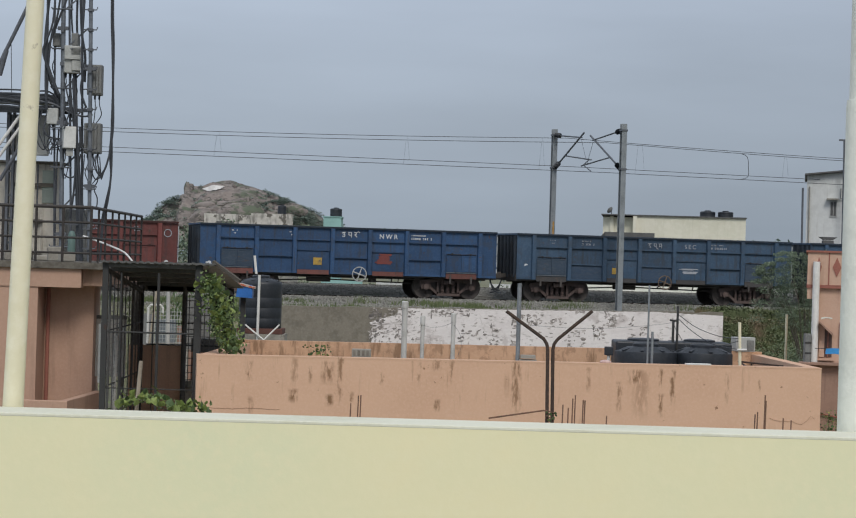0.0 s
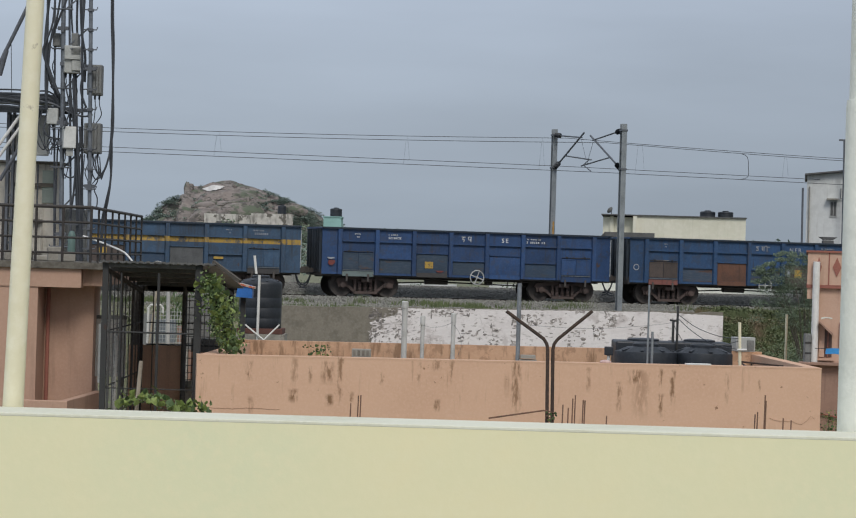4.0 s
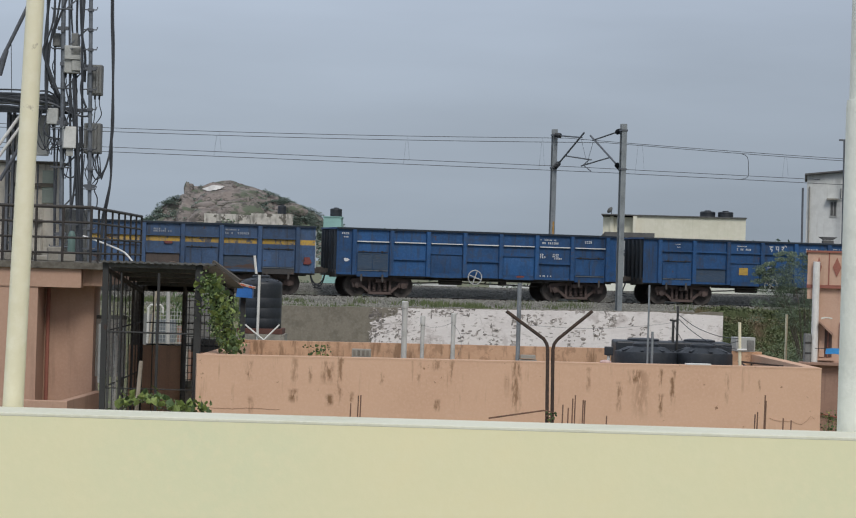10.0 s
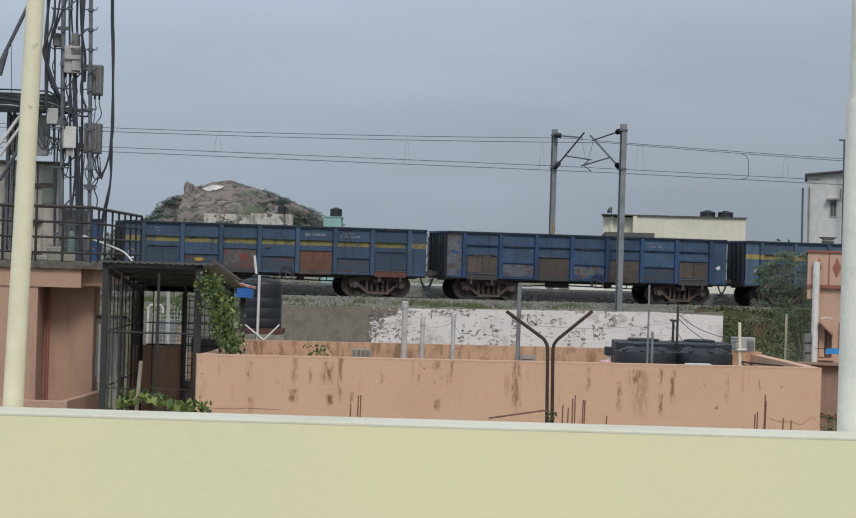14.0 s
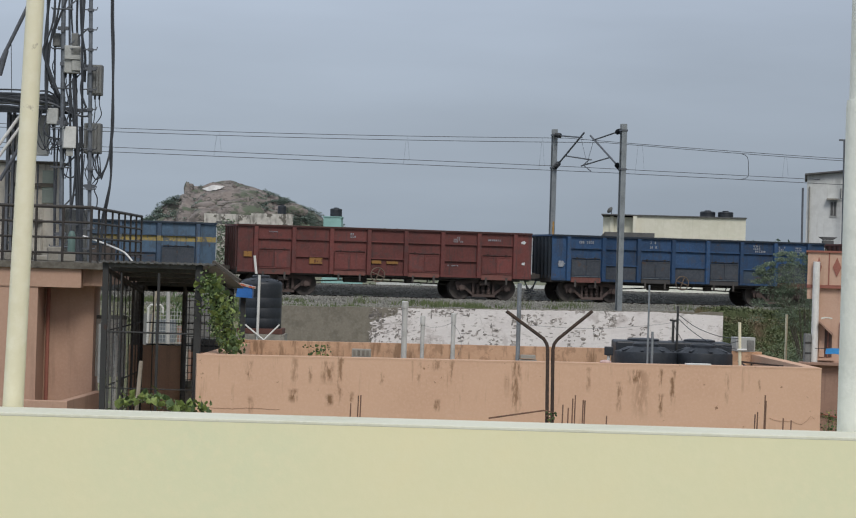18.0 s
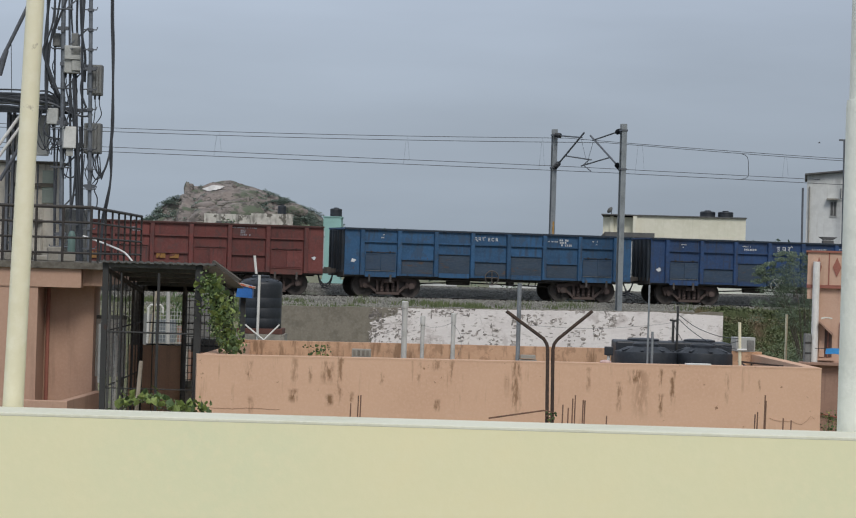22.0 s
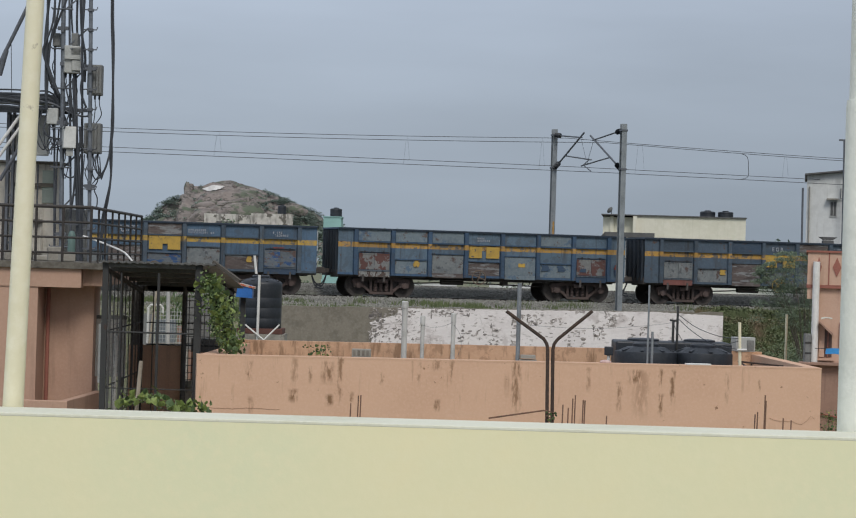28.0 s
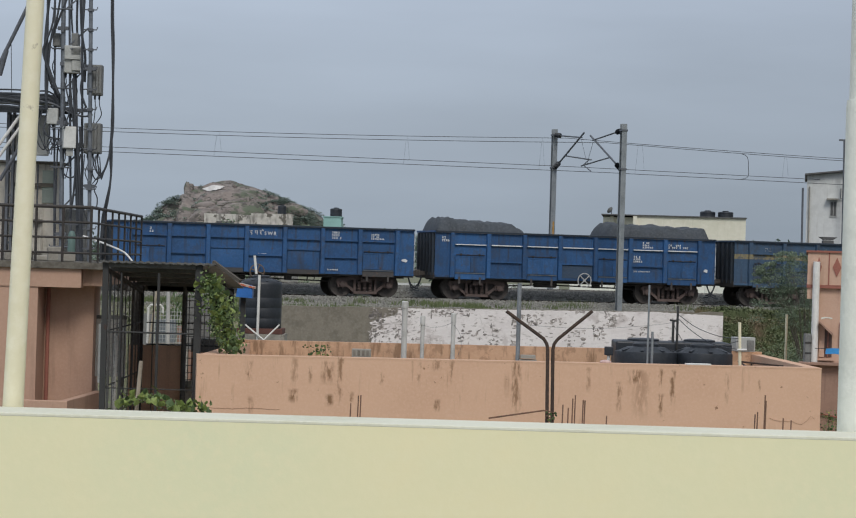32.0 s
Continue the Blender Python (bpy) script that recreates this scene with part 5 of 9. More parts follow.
solid("cable_loop", Shape().path(smooth([(-6.40, 38.1, 6.80), (-6.44, 38.08, 6.6), (-6.42, 38.1, 6.38), (-6.30, 38.12, 6.28), (-6.18, 38.14, 6.36), (-6.13, 38.2, 6.7)]), 0.014, 6), CABLE, "loose cable loop below a radio unit", "cable", "feeder cables")
solid("cable_loop", Shape().path(smooth([(-6.72, 38.1, 7.30), (-6.76, 38.05, 7.12), (-6.68, 38.05, 6.99), (-6.5, 38.1, 6.95), (-6.38, 38.2, 7.02)]), 0.016, 6), CABLE, "loose cable loop below a radio unit", "cable", "feeder cables")
solid("cable_loop", Shape().path(smooth([(-6.72, 38.1, 9.6), (-6.78, 38.05, 8.7), (-6.74, 38.05, 8.3), (-6.60, 38.1, 7.9), (-6.42, 38.2, 7.5), (-6.25, 38.2, 7.3)]), 0.024, 7), CABLE, "thick cable swung round the mast", "cable", "feeder cables")
solid("cable_loop", Shape().path(smooth([(-6.36, 38.1, 9.6), (-6.60, 38.05, 8.9), (-6.74, 38.05, 8.45), (-6.70, 38.1, 8.0), (-6.52, 38.2, 7.62)]), 0.020, 7), CABLE, "thick cable swung round the mast", "cable", "feeder cables")
solid("curved_pipe", Shape().path(smooth([(-7.3, 38.2, 7.58), (-6.9, 38.1, 7.60), (-6.6, 38.1, 7.55), (-6.35, 38.15, 7.42), (-6.1, 38.2, 7.36), (-5.95, 38.25, 7.40)]), 0.016, 8), GREY_METAL, "grey conduit that curves round the mast", "conduit")
for k in range(6):
    z0 = 7.50 + 0.055 * k
    solid("deck_cable", Shape().path(smooth([(-9.0, 38.15, z0 + 0.04), (-8.3, 38.12, z0 - 0.03 + cr.uniform(-0.02, 0.03)), (-7.6, 38.12, z0 + cr.uniform(-0.03, 0.03)), (-7.0, 38.1, z0 - 0.02 + cr.uniform(-0.04, 0.03)), (-6.62, 38.12, z0 - 0.05), (-6.40, 38.2, z0 - 0.25 - 0.05 * k)], 4), 0.015 if k % 2 else 0.022, 6), CABLE, "dark cable slung along the mast platform", "cable", "feeder cables")
for k in range(5):
    x = -6.86 + 0.08 * k
    solid("cable_loop", Shape().path(smooth([(x, 38.12, 7.52), (x - 0.05 + cr.uniform(-0.03, 0.03), 38.08, 7.15), (x - 0.01, 38.06, 6.85 + cr.uniform(-0.1, 0.1)), (x + 0.10, 38.1, 6.72 + cr.uniform(-0.1, 0.1)), (x + 0.22, 38.2, 6.95)], 4), 0.011, 6), CABLE, "loose cable hanging below the mast platform", "cable", "feeder cables")
for pts in ([(-5.885, 38.00, 6.677), (-5.833, 38.00, 6.526), (-5.810, 38.00, 6.403), (-5.760, 38.00, 6.338), (-5.678, 38.00, 6.436), (-5.609, 38.00, 6.675), (-5.570, 38.00, 6.962), (-5.569, 38.00, 7.247)],
            [(-5.923, 38.00, 6.676), (-5.896, 38.00, 6.410), (-5.825, 38.00, 6.260), (-5.722, 38.00, 6.330), (-5.624, 38.00, 6.551), (-5.576, 38.00, 6.838)],
            [(-5.828, 38.00, 6.678), (-5.784, 38.00, 6.480), (-5.786, 38.00, 6.242), (-5.848, 38.00, 6.098), (-5.787, 38.00, 5.938), (-5.791, 38.00, 5.767)]):
    solid("cable_loop", Shape().path(smooth(pts, 5), 0.011, 6), CABLE, "loose cable loop below a radio unit", "cable", "feeder cables")
for k in range(5):
    z = 5.2 + 0.95 * k + cr.uniform(-0.15, 0.15)
    x, y = ((-6.310 - 0.0191 * z, 38.1), (-5.772 - 0.0223 * z, 37.9))[k % 2]
    bk = thing("mast_bracket", "dark steel bracket clamped on the mast", "bracket", pose(x, y, z), group="mast brackets")
    part("plate", Shape().box(-0.09, 0.09, -0.05, 0.03, -0.03, 0.03).box(-0.03, 0.03, -0.07, -0.02, -0.07, 0.09), GREY_METAL, bk)
    part("bolt", Shape().tube((-0.12, -0.01, 0.0), (0.12, -0.01, 0.0), 0.010, n=6), GREY_METAL, bk)
# things on the roof behind the railing
wpn = thing("flat_antenna", "plain white flat antenna panel behind the mast tubes", "antenna", pose(-7.14, 38.7, 4.825))
part("panel", Shape().box(-0.36, 0.36, 0, 0.08, 1.85, 2.57, 0.02), EQUIP_WHITE, wpn)
part("stand_pole", Shape().tube((0.0, 0.13, 0), (0.0, 0.13, 2.57), 0.03, n=10), GREY_METAL, wpn)
part("clamp", Shape().box(-0.06, 0.06, 0.081, 0.10, 2.05, 2.15), GREY_METAL, wpn)
ct = thing("cement_roof_tank", "stained beige cement roof wall with a grey hut on top", "roof hut", pose(-6.98, 39.2, 4.825))
part("base", Shape().box(-1.9, 0.50, -0.4, 0.6, 0, 0.98, 0.02), DRIPPED, ct)
part("hut", Shape().box(-0.95, 0.30, -0.2, 0.5, 0.98, 1.72, 0.015), DRIPPED, ct)
part("hut_roof", Shape().box(-1.0, 0.40, -0.28, 0.55, 1.72, 1.76), SLAB_EDGE, ct)
part("side_panel", Shape().box(0.06, 0.28, -0.235, -0.201, 1.02, 1.60), material("grey_green_panel", (0.25, 0.29, 0.26), rough=0.8, streak=0.4), ct)
part("lintel", Shape().box(-0.48, 0.28, -0.25, -0.201, 1.30, 1.37), SLAB_EDGE, ct)
for x in (-0.02, -0.30):
    part("pipe", Shape().tube((x, -0.25, 0.98), (x, -0.25, 1.70), 0.014), GREY_METAL, ct)
for x in (-1.5, -1.1, -0.62, -0.2, 0.1, 0.36):
    part("pilaster", Shape().box(x - 0.025, x + 0.025, -0.43, -0.401, 0, 0.94), DRIPPED, ct)
part("ledge", Shape().box(-0.2, 0.45, -0.55, -0.435, 0.10, 0.16), SLAB_EDGE, ct)
part("bracket", Shape().box(-0.05, 0.12, -0.50, -0.435, 0.66, 0.72), SLAB_EDGE, ct)
eb = thing("equipment_cabinet", "grey roof cabinet behind the railing", "cabinet", pose(-6.30, 38.9, 4.825))
part("body", Shape().box(-0.22, 0.22, 0, 0.4, 0, 0.92, 0.02), EQUIP_DARK, eb)
part("door", Shape().box(-0.19, 0.19, -0.015, -0.001, 0.06, 0.86), EQUIP_DARK, eb)
gc = thing("teal_gas_bottle", "pale teal cylinder standing on the roof", "cylinder", pose(-6.08, 37.2, 4.825))
part("body", Shape().lathe([(0.06, 0), (0.065, 0.04), (0.065, 0.44), (0.045, 0.50), (0.02, 0.52)], 14), material("pale_teal_paint", (0.11, 0.18, 0.165), rough=0.6), gc, smooth=True)
wp = thing("white_pipe_run", "white plastic pipe that sags over the roof edge", "pipe")
part("pipe", Shape().path(smooth([(-5.85, 37.0, 5.26), (-5.6, 36.8, 5.19), (-5.30, 36.5, 5.10), (-5.05, 36.2, 5.01), (-4.93, 36.0, 4.93), (-4.85, 35.9, 4.85)]), 0.016, 8), WHITE_PVC, wp, smooth=True)
rb2 = random.Random(9)
for k in range(10):
    x, y = rb2.uniform(-7.6, -5.6), rb2.uniform(35.2, 37.5)
    h = rb2.uniform(0.08, 0.3)
    solid("roof_rubble", Shape().box(-0.12, 0.12, -0.08, 0.08, 0, h, 0.02), CONCRETE, "lump of rubble left on the roof", "rubble", "roof rubble", m=pose(x, y, 4.825, 0, 0, rb2.uniform(0, 90)))

# ---------------------------------------------------------------- distance: hill, houses, trees
HILL_ROCK = material("granite_hill", (0.215, 0.185, 0.170), (0.12, 0.108, 0.102), (0.31, 0.275, 0.255), scale=0.10, fine=0.45, rough=0.95, bump=0.7, spots=0.47, spot_color=(0.098, 0.118, 0.082), spot_scale=0.085, spot_edge=0.08, cracks=((0.07, 0.066, 0.06), 0.14, 0.05, 0.9), stretch=(1, 1, 1.7))
HILL_SLAB = material("pale_granite_slab", (0.66, 0.65, 0.64), (0.55, 0.54, 0.53), scale=0.4, fine=2, rough=0.95, bump=0.2)
HILL_GREEN = material("hill_scrub", (0.175, 0.225, 0.192), (0.135, 0.182, 0.155), (0.225, 0.27, 0.23), scale=0.06, fine=0.4, rough=0.95, bump=0)


def ridge(x):
    """The hill's skyline: a scrub slope, a short cliff, a long crest and a gentle fall."""
    if x < -111:
        return 28.0 * math.exp(-((-111 - x) / 29) ** 2)
    if x > -86:
        return 37.7 * math.exp(-((x + 86) / 54) ** 1.7)
    u = min(1.0, (x + 111) / 2.2)
    return 28.0 + 8.1 * u * u * (3 - 2 * u) + 1.6 * math.sin(math.pi / 2 * (x + 111) / 25)


def hill_z(x, y):
    q = (y - 935) / 120
    body_h = ridge(x) * math.sin(math.pi * min(1.0, q * 0.95 + 0.02)) ** 0.55
    rock = noise.fractal((x * 0.07, y * 0.07, 2.0), 0.8, 2.1, 6) * 2.2 + (abs(noise.noise((x * 0.055 + y * 0.03, y * 0.10, 7.0))) - 0.25) * 8.0
    return body_h + rock * min(1.0, body_h / 9.0) * (1.0 - 0.85 * max(0.0, 1.0 - abs(q - 0.5) / 0.13)) - 0.3


hill = Shape()
nx, ny = 170, 50
for j in range(ny + 1):
    for i in range(nx + 1):
        x, y = -210 + 260 * i / nx, 935 + 120 * j / ny
        hill.v.append((x, y, hill_z(x, y)))
hill.f = [(j * (nx + 1) + i, j * (nx + 1) + i + 1, (j + 1) * (nx + 1) + i + 1, (j + 1) * (nx + 1) + i) for j in range(ny) for i in range(nx)]
hm = thing("rocky_hill", "low granite hill with scrub and a pale slab near its top", "hill", kind="structure")
part("rock", hill, HILL_ROCK, hm, smooth=False)


def lump(seed, r, n=3):
    """An uneven boulder."""
    b = bmesh.new()
    bmesh.ops.create_icosphere(b, subdivisions=n, radius=1.0)
    for p in b.verts:
        k = 1 + 0.30 * noise.noise(p.co * 1.4 + Vector((seed, 0, 0))) + 0.10 * noise.noise(p.co * 4 + Vector((0, seed, 0)))
        p.co = Vector((p.co.x * r[0] * k, p.co.y * r[1] * k, p.co.z * r[2] * k))
    b.verts.index_update()
    sh = Shape().add([p.co[:] for p in b.verts], [[p.index for p in f.verts] for f in b.faces])
    b.free()
    return sh


for x, y, z, r in ((-109.4, 984, 34.6, (1.35, 2, 4.6)), (-107.6, 984, 34.2, (1.3, 2, 4.0)), (-110.5, 980, 29, (2.4, 4, 4)), (-88.5, 988, 37.4, (1.0, 1.5, 1.2)), (-98, 962, 25.5, (7, 5, 3.6)), (-81, 945, 22.2, (12, 5, 6.4)), (-96, 946, 21.5, (7, 4, 4.6)), (-101, 954, 20.5, (7, 5, 4)), (-70, 958, 24, (5, 5, 3)), (-92, 972, 31.5, (6, 5, 2.6)), (-78, 976, 31.0, (7, 5, 2.6))):
    part("boulder", lump(x, r), HILL_ROCK, hm, m=pose(x, y, z - 1.0), smooth=True)
hr = random.Random(31)
for _ in range(34):
    x = hr.uniform(-108, -60)
    zt = hr.uniform(0.45, 0.90 if x > -86 else 0.74) * ridge(x)
    y = 940.0
    while hill_z(x, y) < zt and y < 985:
        y += 0.5
    rx = hr.uniform(3.0, 7.5)
    part("boulder", lump(x * 1.7, (rx, 4.0, rx * hr.uniform(0.32, 0.5))), HILL_ROCK, hm, m=pose(x, y + 0.8, zt - 0.6, 0, hr.uniform(-12, 12), 0), smooth=True)
slab = Shape()
SN, SM = 26, 8
for i in range(SN + 1):
    u = i / SN
    top_z, low_z = np.interp(u, [0, 0.5, 1], [34.4, 36.3, 36.0]), np.interp(u, [0, 0.28, 0.75, 1], [34.5, 33.6, 33.8, 35.9])
    for j in range(SM + 1):
        v = j / SM
        x = -102.0 + 10.4 * u
        z = low_z + (top_z - low_z) * v
        y = 945.0
        while hill_z(x, y) < z and y < 990:
            y += 0.25
        slab.v.append((x, y - 1.0, z))
slab.f = [(i * (SM + 1) + j, (i + 1) * (SM + 1) + j, (i + 1) * (SM + 1) + j + 1, i * (SM + 1) + j + 1) for i in range(SN) for j in range(SM)]
part("white_slab", slab, HILL_SLAB, hm, "pale whitewashed rock face")


def foliage(shape, center, radii, count, size, rng, flat=0.5):
    """Scatters small leaf faces unevenly inside a lumpy crown."""
    cx, cy, cz = center
    for _ in range(count):
        while True:
            p = Vector((rng.uniform(-1, 1), rng.uniform(-1, 1), rng.uniform(-1, 1)))
            if p.length < 1 and noise.noise(Vector((cx, cy, cz)) * 0.37 + p * 2.2) > -0.12:
                break
        q = Euler((rng.uniform(-flat, flat) * 2, rng.uniform(-flat, flat) * 2, rng.uniform(0, 6.3))).to_matrix()
        s = size * rng.uniform(0.6, 1.4)
        o = Vector((cx + p.x * radii[0], cy + p.y * radii[1], cz + p.z * radii[2]))
        shape.add([o + q @ Vector((-s, 0, 0)), o + q @ Vector((0, -s * 0.5, 0.1 * s)), o + q @ Vector((s, 0, 0)), o + q @ Vector((0, s * 0.5, 0.1 * s))], [(0, 1, 2, 3)])
    return shape


rg = random.Random(21)
scrub = Shape()
for _ in range(620):
    x = rg.choice([rg.uniform(-150, -112), rg.uniform(-140, -111), rg.uniform(-80, -38), rg.uniform(-76, -42), rg.uniform(-74, -50), rg.uniform(-112, -60)])
    y = rg.uniform(945, 992)
    q = (y - 935) / 120
    if -110 < x < -78 and (y > 968 or rg.random() < 0.55):
        continue
    r_ = rg.uniform(0.6, 1.3) if -112 < x < -66 else rg.uniform(1.1, 2.6)
    z = hill_z(x, y) + 0.4 * r_
    foliage(scrub, (x, y - 1.5, z), (r_, 1.8, r_ * rg.uniform(0.4, 0.6)), int(45 * r_ * r_), 0.30, rg, 0.25)
for x, y in ((-88.4, 990), (-103.6, 990), (-71.5, 990), (-70.2, 990), (-64, 990), (-74.8, 990), (-68.6, 988), (-57.0, 988), (-53.5, 988)):
    foliage(scrub, (x, y, hill_z(x, y) + 0.6), (1.2, 1.2, 1.1), 160, 0.22, rg)
tagged(new("hill_scrub", scrub.mesh("hill_scrub", HILL_GREEN)), "green scrub trees on the rocky hill", "scrub", kind="stuff")
woods = Shape()
for _ in range(170):
    x, y = rg.uniform(-150, 190), rg.uniform(380, 520)
    tall = 1.0 if rg.random() < 0.75 else 1.25
    foliage(woods, (x, y, 5.0 * tall), (rg.uniform(4, 8), 4, 4.0 * tall), 170, 0.5, rg)
for x, z in ((-1.0, 9.2), (0.9, 9.0), (2.4, 9.0), (11.6, 8.9), (13.4, 8.9), (15.0, 8.5), (-16.6, 10.6)):
    foliage(woods, (x, 400, z), (1.7, 2, 1.0), 240, 0.24, rg)
    foliage(woods, (x + rg.uniform(-2, 2), 400, z - 3), (3.5, 2, 3), 300, 0.4, rg)
tagged(new("distant_woods", woods.mesh("distant_woods", HILL_GREEN)), "distant line of green trees", "woods", kind="stuff")

WHITE_HOUSE = material("weathered_white_wall", (0.57, 0.585, 0.575), (0.47, 0.48, 0.47), (0.66, 0.675, 0.665), scale=0.6, fine=4, rough=0.9, streak=0.35, streak_color=(0.28, 0.26, 0.23), bump=0.05)
STAINED = material("mouldy_white_parapet", (0.50, 0.48, 0.44), (0.36, 0.34, 0.31), (0.62, 0.60, 0.56), scale=0.9, fine=4, rough=0.95, spots=0.36, spot_color=(0.13, 0.12, 0.105), spot_scale=1.8, streak=0.85, streak_scale=(3.0, 3.0, 0.8), streak_at=(0.50, 0.64), bump=0.05)
YELLOW_HOUSE = material("pale_yellow_wall", (0.70, 0.68, 0.565), (0.62, 0.605, 0.49), (0.75, 0.73, 0.63), scale=0.5, fine=4, rough=0.9, streak=0.25, streak_color=(0.42, 0.40, 0.28), bump=0.03)
CYAN = material("pale_cyan_wall", (0.27, 0.46, 0.44), (0.23, 0.40, 0.385), scale=0.7, rough=0.9, bump=0.03)
SLATE = material("dark_roof_edge", (0.10, 0.10, 0.10), rough=0.9)

lh = thing("white_far_house", "stained white house with a mouldy roof parapet", "house", pose(-12.4, 150, 0))
part("wall", Shape().box(-3.05, 3.05, 0, 8, 0, 7.05), STAINED, lh)
part("parapet", Shape().box(-3.05, -0.70, -0.05, 0.15, 7.05, 7.87), STAINED, lh)
part("parapet", Shape().box(-0.68, 0.14, 0.0, 0.15, 7.05, 7.84), STAINED, lh)
part("parapet", Shape().box(0.16, 3.05, -0.05, 0.15, 7.05, 7.97), STAINED, lh)
part("roof_edge", Shape().box(-3.1, 3.1, -0.3, -0.052, 7.02, 7.12), CONCRETE, lh)
part("opening", Shape().box(-2.2, -1.0, -0.07, -0.051, 7.18, 7.36), SLATE, lh)
water_tank("water_tank", 0.30, 0.62, BLACK_PLASTIC, "small black water tank on a far roof", pose(-10.26, 152, 7.98))
solid("tank_plinth", Shape().box(-0.5, 0.5, -0.5, 0.5, 7.04, 7.98), STAINED, "cement plinth below a far tank", "plinth", m=pose(-10.26, 152, 0))
ch = thing("cyan_stair_house", "pale cyan stair house on a far roof", "house", pose(-6.2, 140, 0))
part("wall", Shape().box(-0.57, 0.57, 0, 3, 0, 7.66), CYAN, ch)
part("roof", Shape().box(-0.62, 0.62, -0.05, 3.05, 7.66, 7.72), CYAN, ch)
water_tank("water_tank", 0.38, 0.52, BLACK_PLASTIC, "black water tank on the cyan stair house", pose(-6.0, 140.5, 7.72))

yb = thing("pale_yellow_house", "long pale yellow flat-roofed house", "house", Matrix.Translation((9.95, 125, 0)) @ Matrix.Rotation(-0.10, 4, "Z") @ Matrix.Translation((-9.95, 0, 0)))
part("main_wall", Shape().box(11.75, 18.05, 0, 7, 0, 7.97), YELLOW_HOUSE, yb)
part("left_wall", Shape().box(9.95, 11.746, 0.5, 7, 0, 7.88), YELLOW_HOUSE, yb)
part("roof_edge", Shape().box(9.85, 18.10, -0.12, 7, 7.97, 8.035), SLATE, yb)
part("pillar", Shape().box(10.35, 10.55, 0.3, 0.5, 0, 7.94), YELLOW_HOUSE, yb)
part("pillar", Shape().box(11.66, 11.88, -0.25, -0.005, 0, 7.94), YELLOW_HOUSE, yb)
part("porch_roof", Shape().box(10.1, 12.9, -1.8, -0.26, 6.72, 6.98), SLATE, yb, "dark porch roof")
part("porch_ramp", Shape().slab([(9.1, 6.2), (9.9, 6.75), (10.1, 6.98), (10.1, 6.2)], (-1.6, -0.4)), SLATE, yb)
for x in (15.95, 16.98):
    water_tank("water_tank", 0.44, 0.34, BLACK_PLASTIC, "squat black water tank on the yellow house", pose(x, 125.2, 8.01))
dish = thing("satellite_dish", "small grey satellite dish on a far roof", "satellite dish", pose(10.45, 125.3, 8.01))
part("bowl", Shape().lathe([(0.02, 0.0), (0.10, 0.02), (0.18, 0.07), (0.20, 0.08)], 18), EQUIP_DARK, dish, m=pose(-0.05, 0, 0.22, -40, -50, 0))
part("pole", Shape().tube((0, 0, 0), (0, 0, 0.20), 0.03), GREY_METAL, dish)

wb = thing("white_tall_house", "plain white upper storey with a small hooded window", "house", Matrix.Translation((18.12, 105, 0)) @ Matrix.Rotation(-0.171, 4, "Z") @ Matrix.Translation((-18.12, 0, 0)))
part("wall", Shape().box(18.12, 24, 0, 8, 0, 9.60), WHITE_HOUSE, wb)
part("roof_slab", Shape().add([(18.0, -0.3, 9.69), (24.2, -0.3, 10.38), (24.2, 8, 10.38), (18.0, 8, 9.69), (18.0, -0.3, 9.765), (24.2, -0.3, 10.455), (24.2, 8, 10.455), (18.0, 8, 9.765)], [(3, 2, 1, 0), (4, 5, 6, 7), (0, 1, 5, 4), (1, 2, 6, 5), (2, 3, 7, 6), (3, 0, 4, 7)]), SLATE, wb, "thin dark sloping roof slab")
part("gable", Shape().slab([(18.12, 9.6), (24, 9.6), (24, 10.34), (18.12, 9.684)], (0.0, 0.2)), WHITE_HOUSE, wb)
part("window_frame", Shape().box(19.22, 19.56, -0.04, -0.003, 7.72, 8.50), EQUIP, wb)
part("window_pane", Shape().box(19.26, 19.375, -0.05, -0.041, 7.78, 8.45), SLATE, wb)
part("window_pane", Shape().box(19.405, 19.52, -0.05, -0.041, 7.78, 8.45), SLATE, wb)
part("window_hood", Shape().box(19.06, 19.62, -0.35, -0.003, 8.53, 8.60), CONCRETE, wb)
part("wall_pipe", Shape().path([(19.98, -0.1, 8.55), (19.98, -0.1, 9.05), (19.72, -0.1, 9.08), (19.72, -0.1, 8.62), (19.95, -0.1, 8.58)], 0.03), EQUIP_DARK, wb)
part("downpipe", Shape().tube((18.30, -0.08, 0), (18.24, -0.08, 9.15), 0.035), CONCRETE, wb)
part("corner_pipe", Shape().tube((18.0, -0.1, 0), (17.92, -0.1, 9.08), 0.05), GREY_METAL, wb)
tp = thing("tall_pole", "tall thin grey pole with a short crosspiece", "pole", pose(19.70, 104.2, 0))
part("shaft", Shape().tube((0.08, 0, 0), (0, 0, 11.38), 0.05), GREY_METAL, tp)
part("crosspiece", Shape().box(-0.26, 0.18, -0.04, 0.04, 11.34, 11.42), GREY_METAL, tp)
rt = thing("dark_shed_roof", "dark tiled shed roof before the white house", "shed", pose(0, 102.6, 0))
part("wall", Shape().box(17.2, 21.5, 0, 2.0, 0, 6.0), STAINED, rt)
part("roof", Shape().slab([(17.0, 6.0), (17.6, 6.34), (21.5, 6.42), (21.5, 6.0)], (-0.2, 2.1)), SLATE, rt)
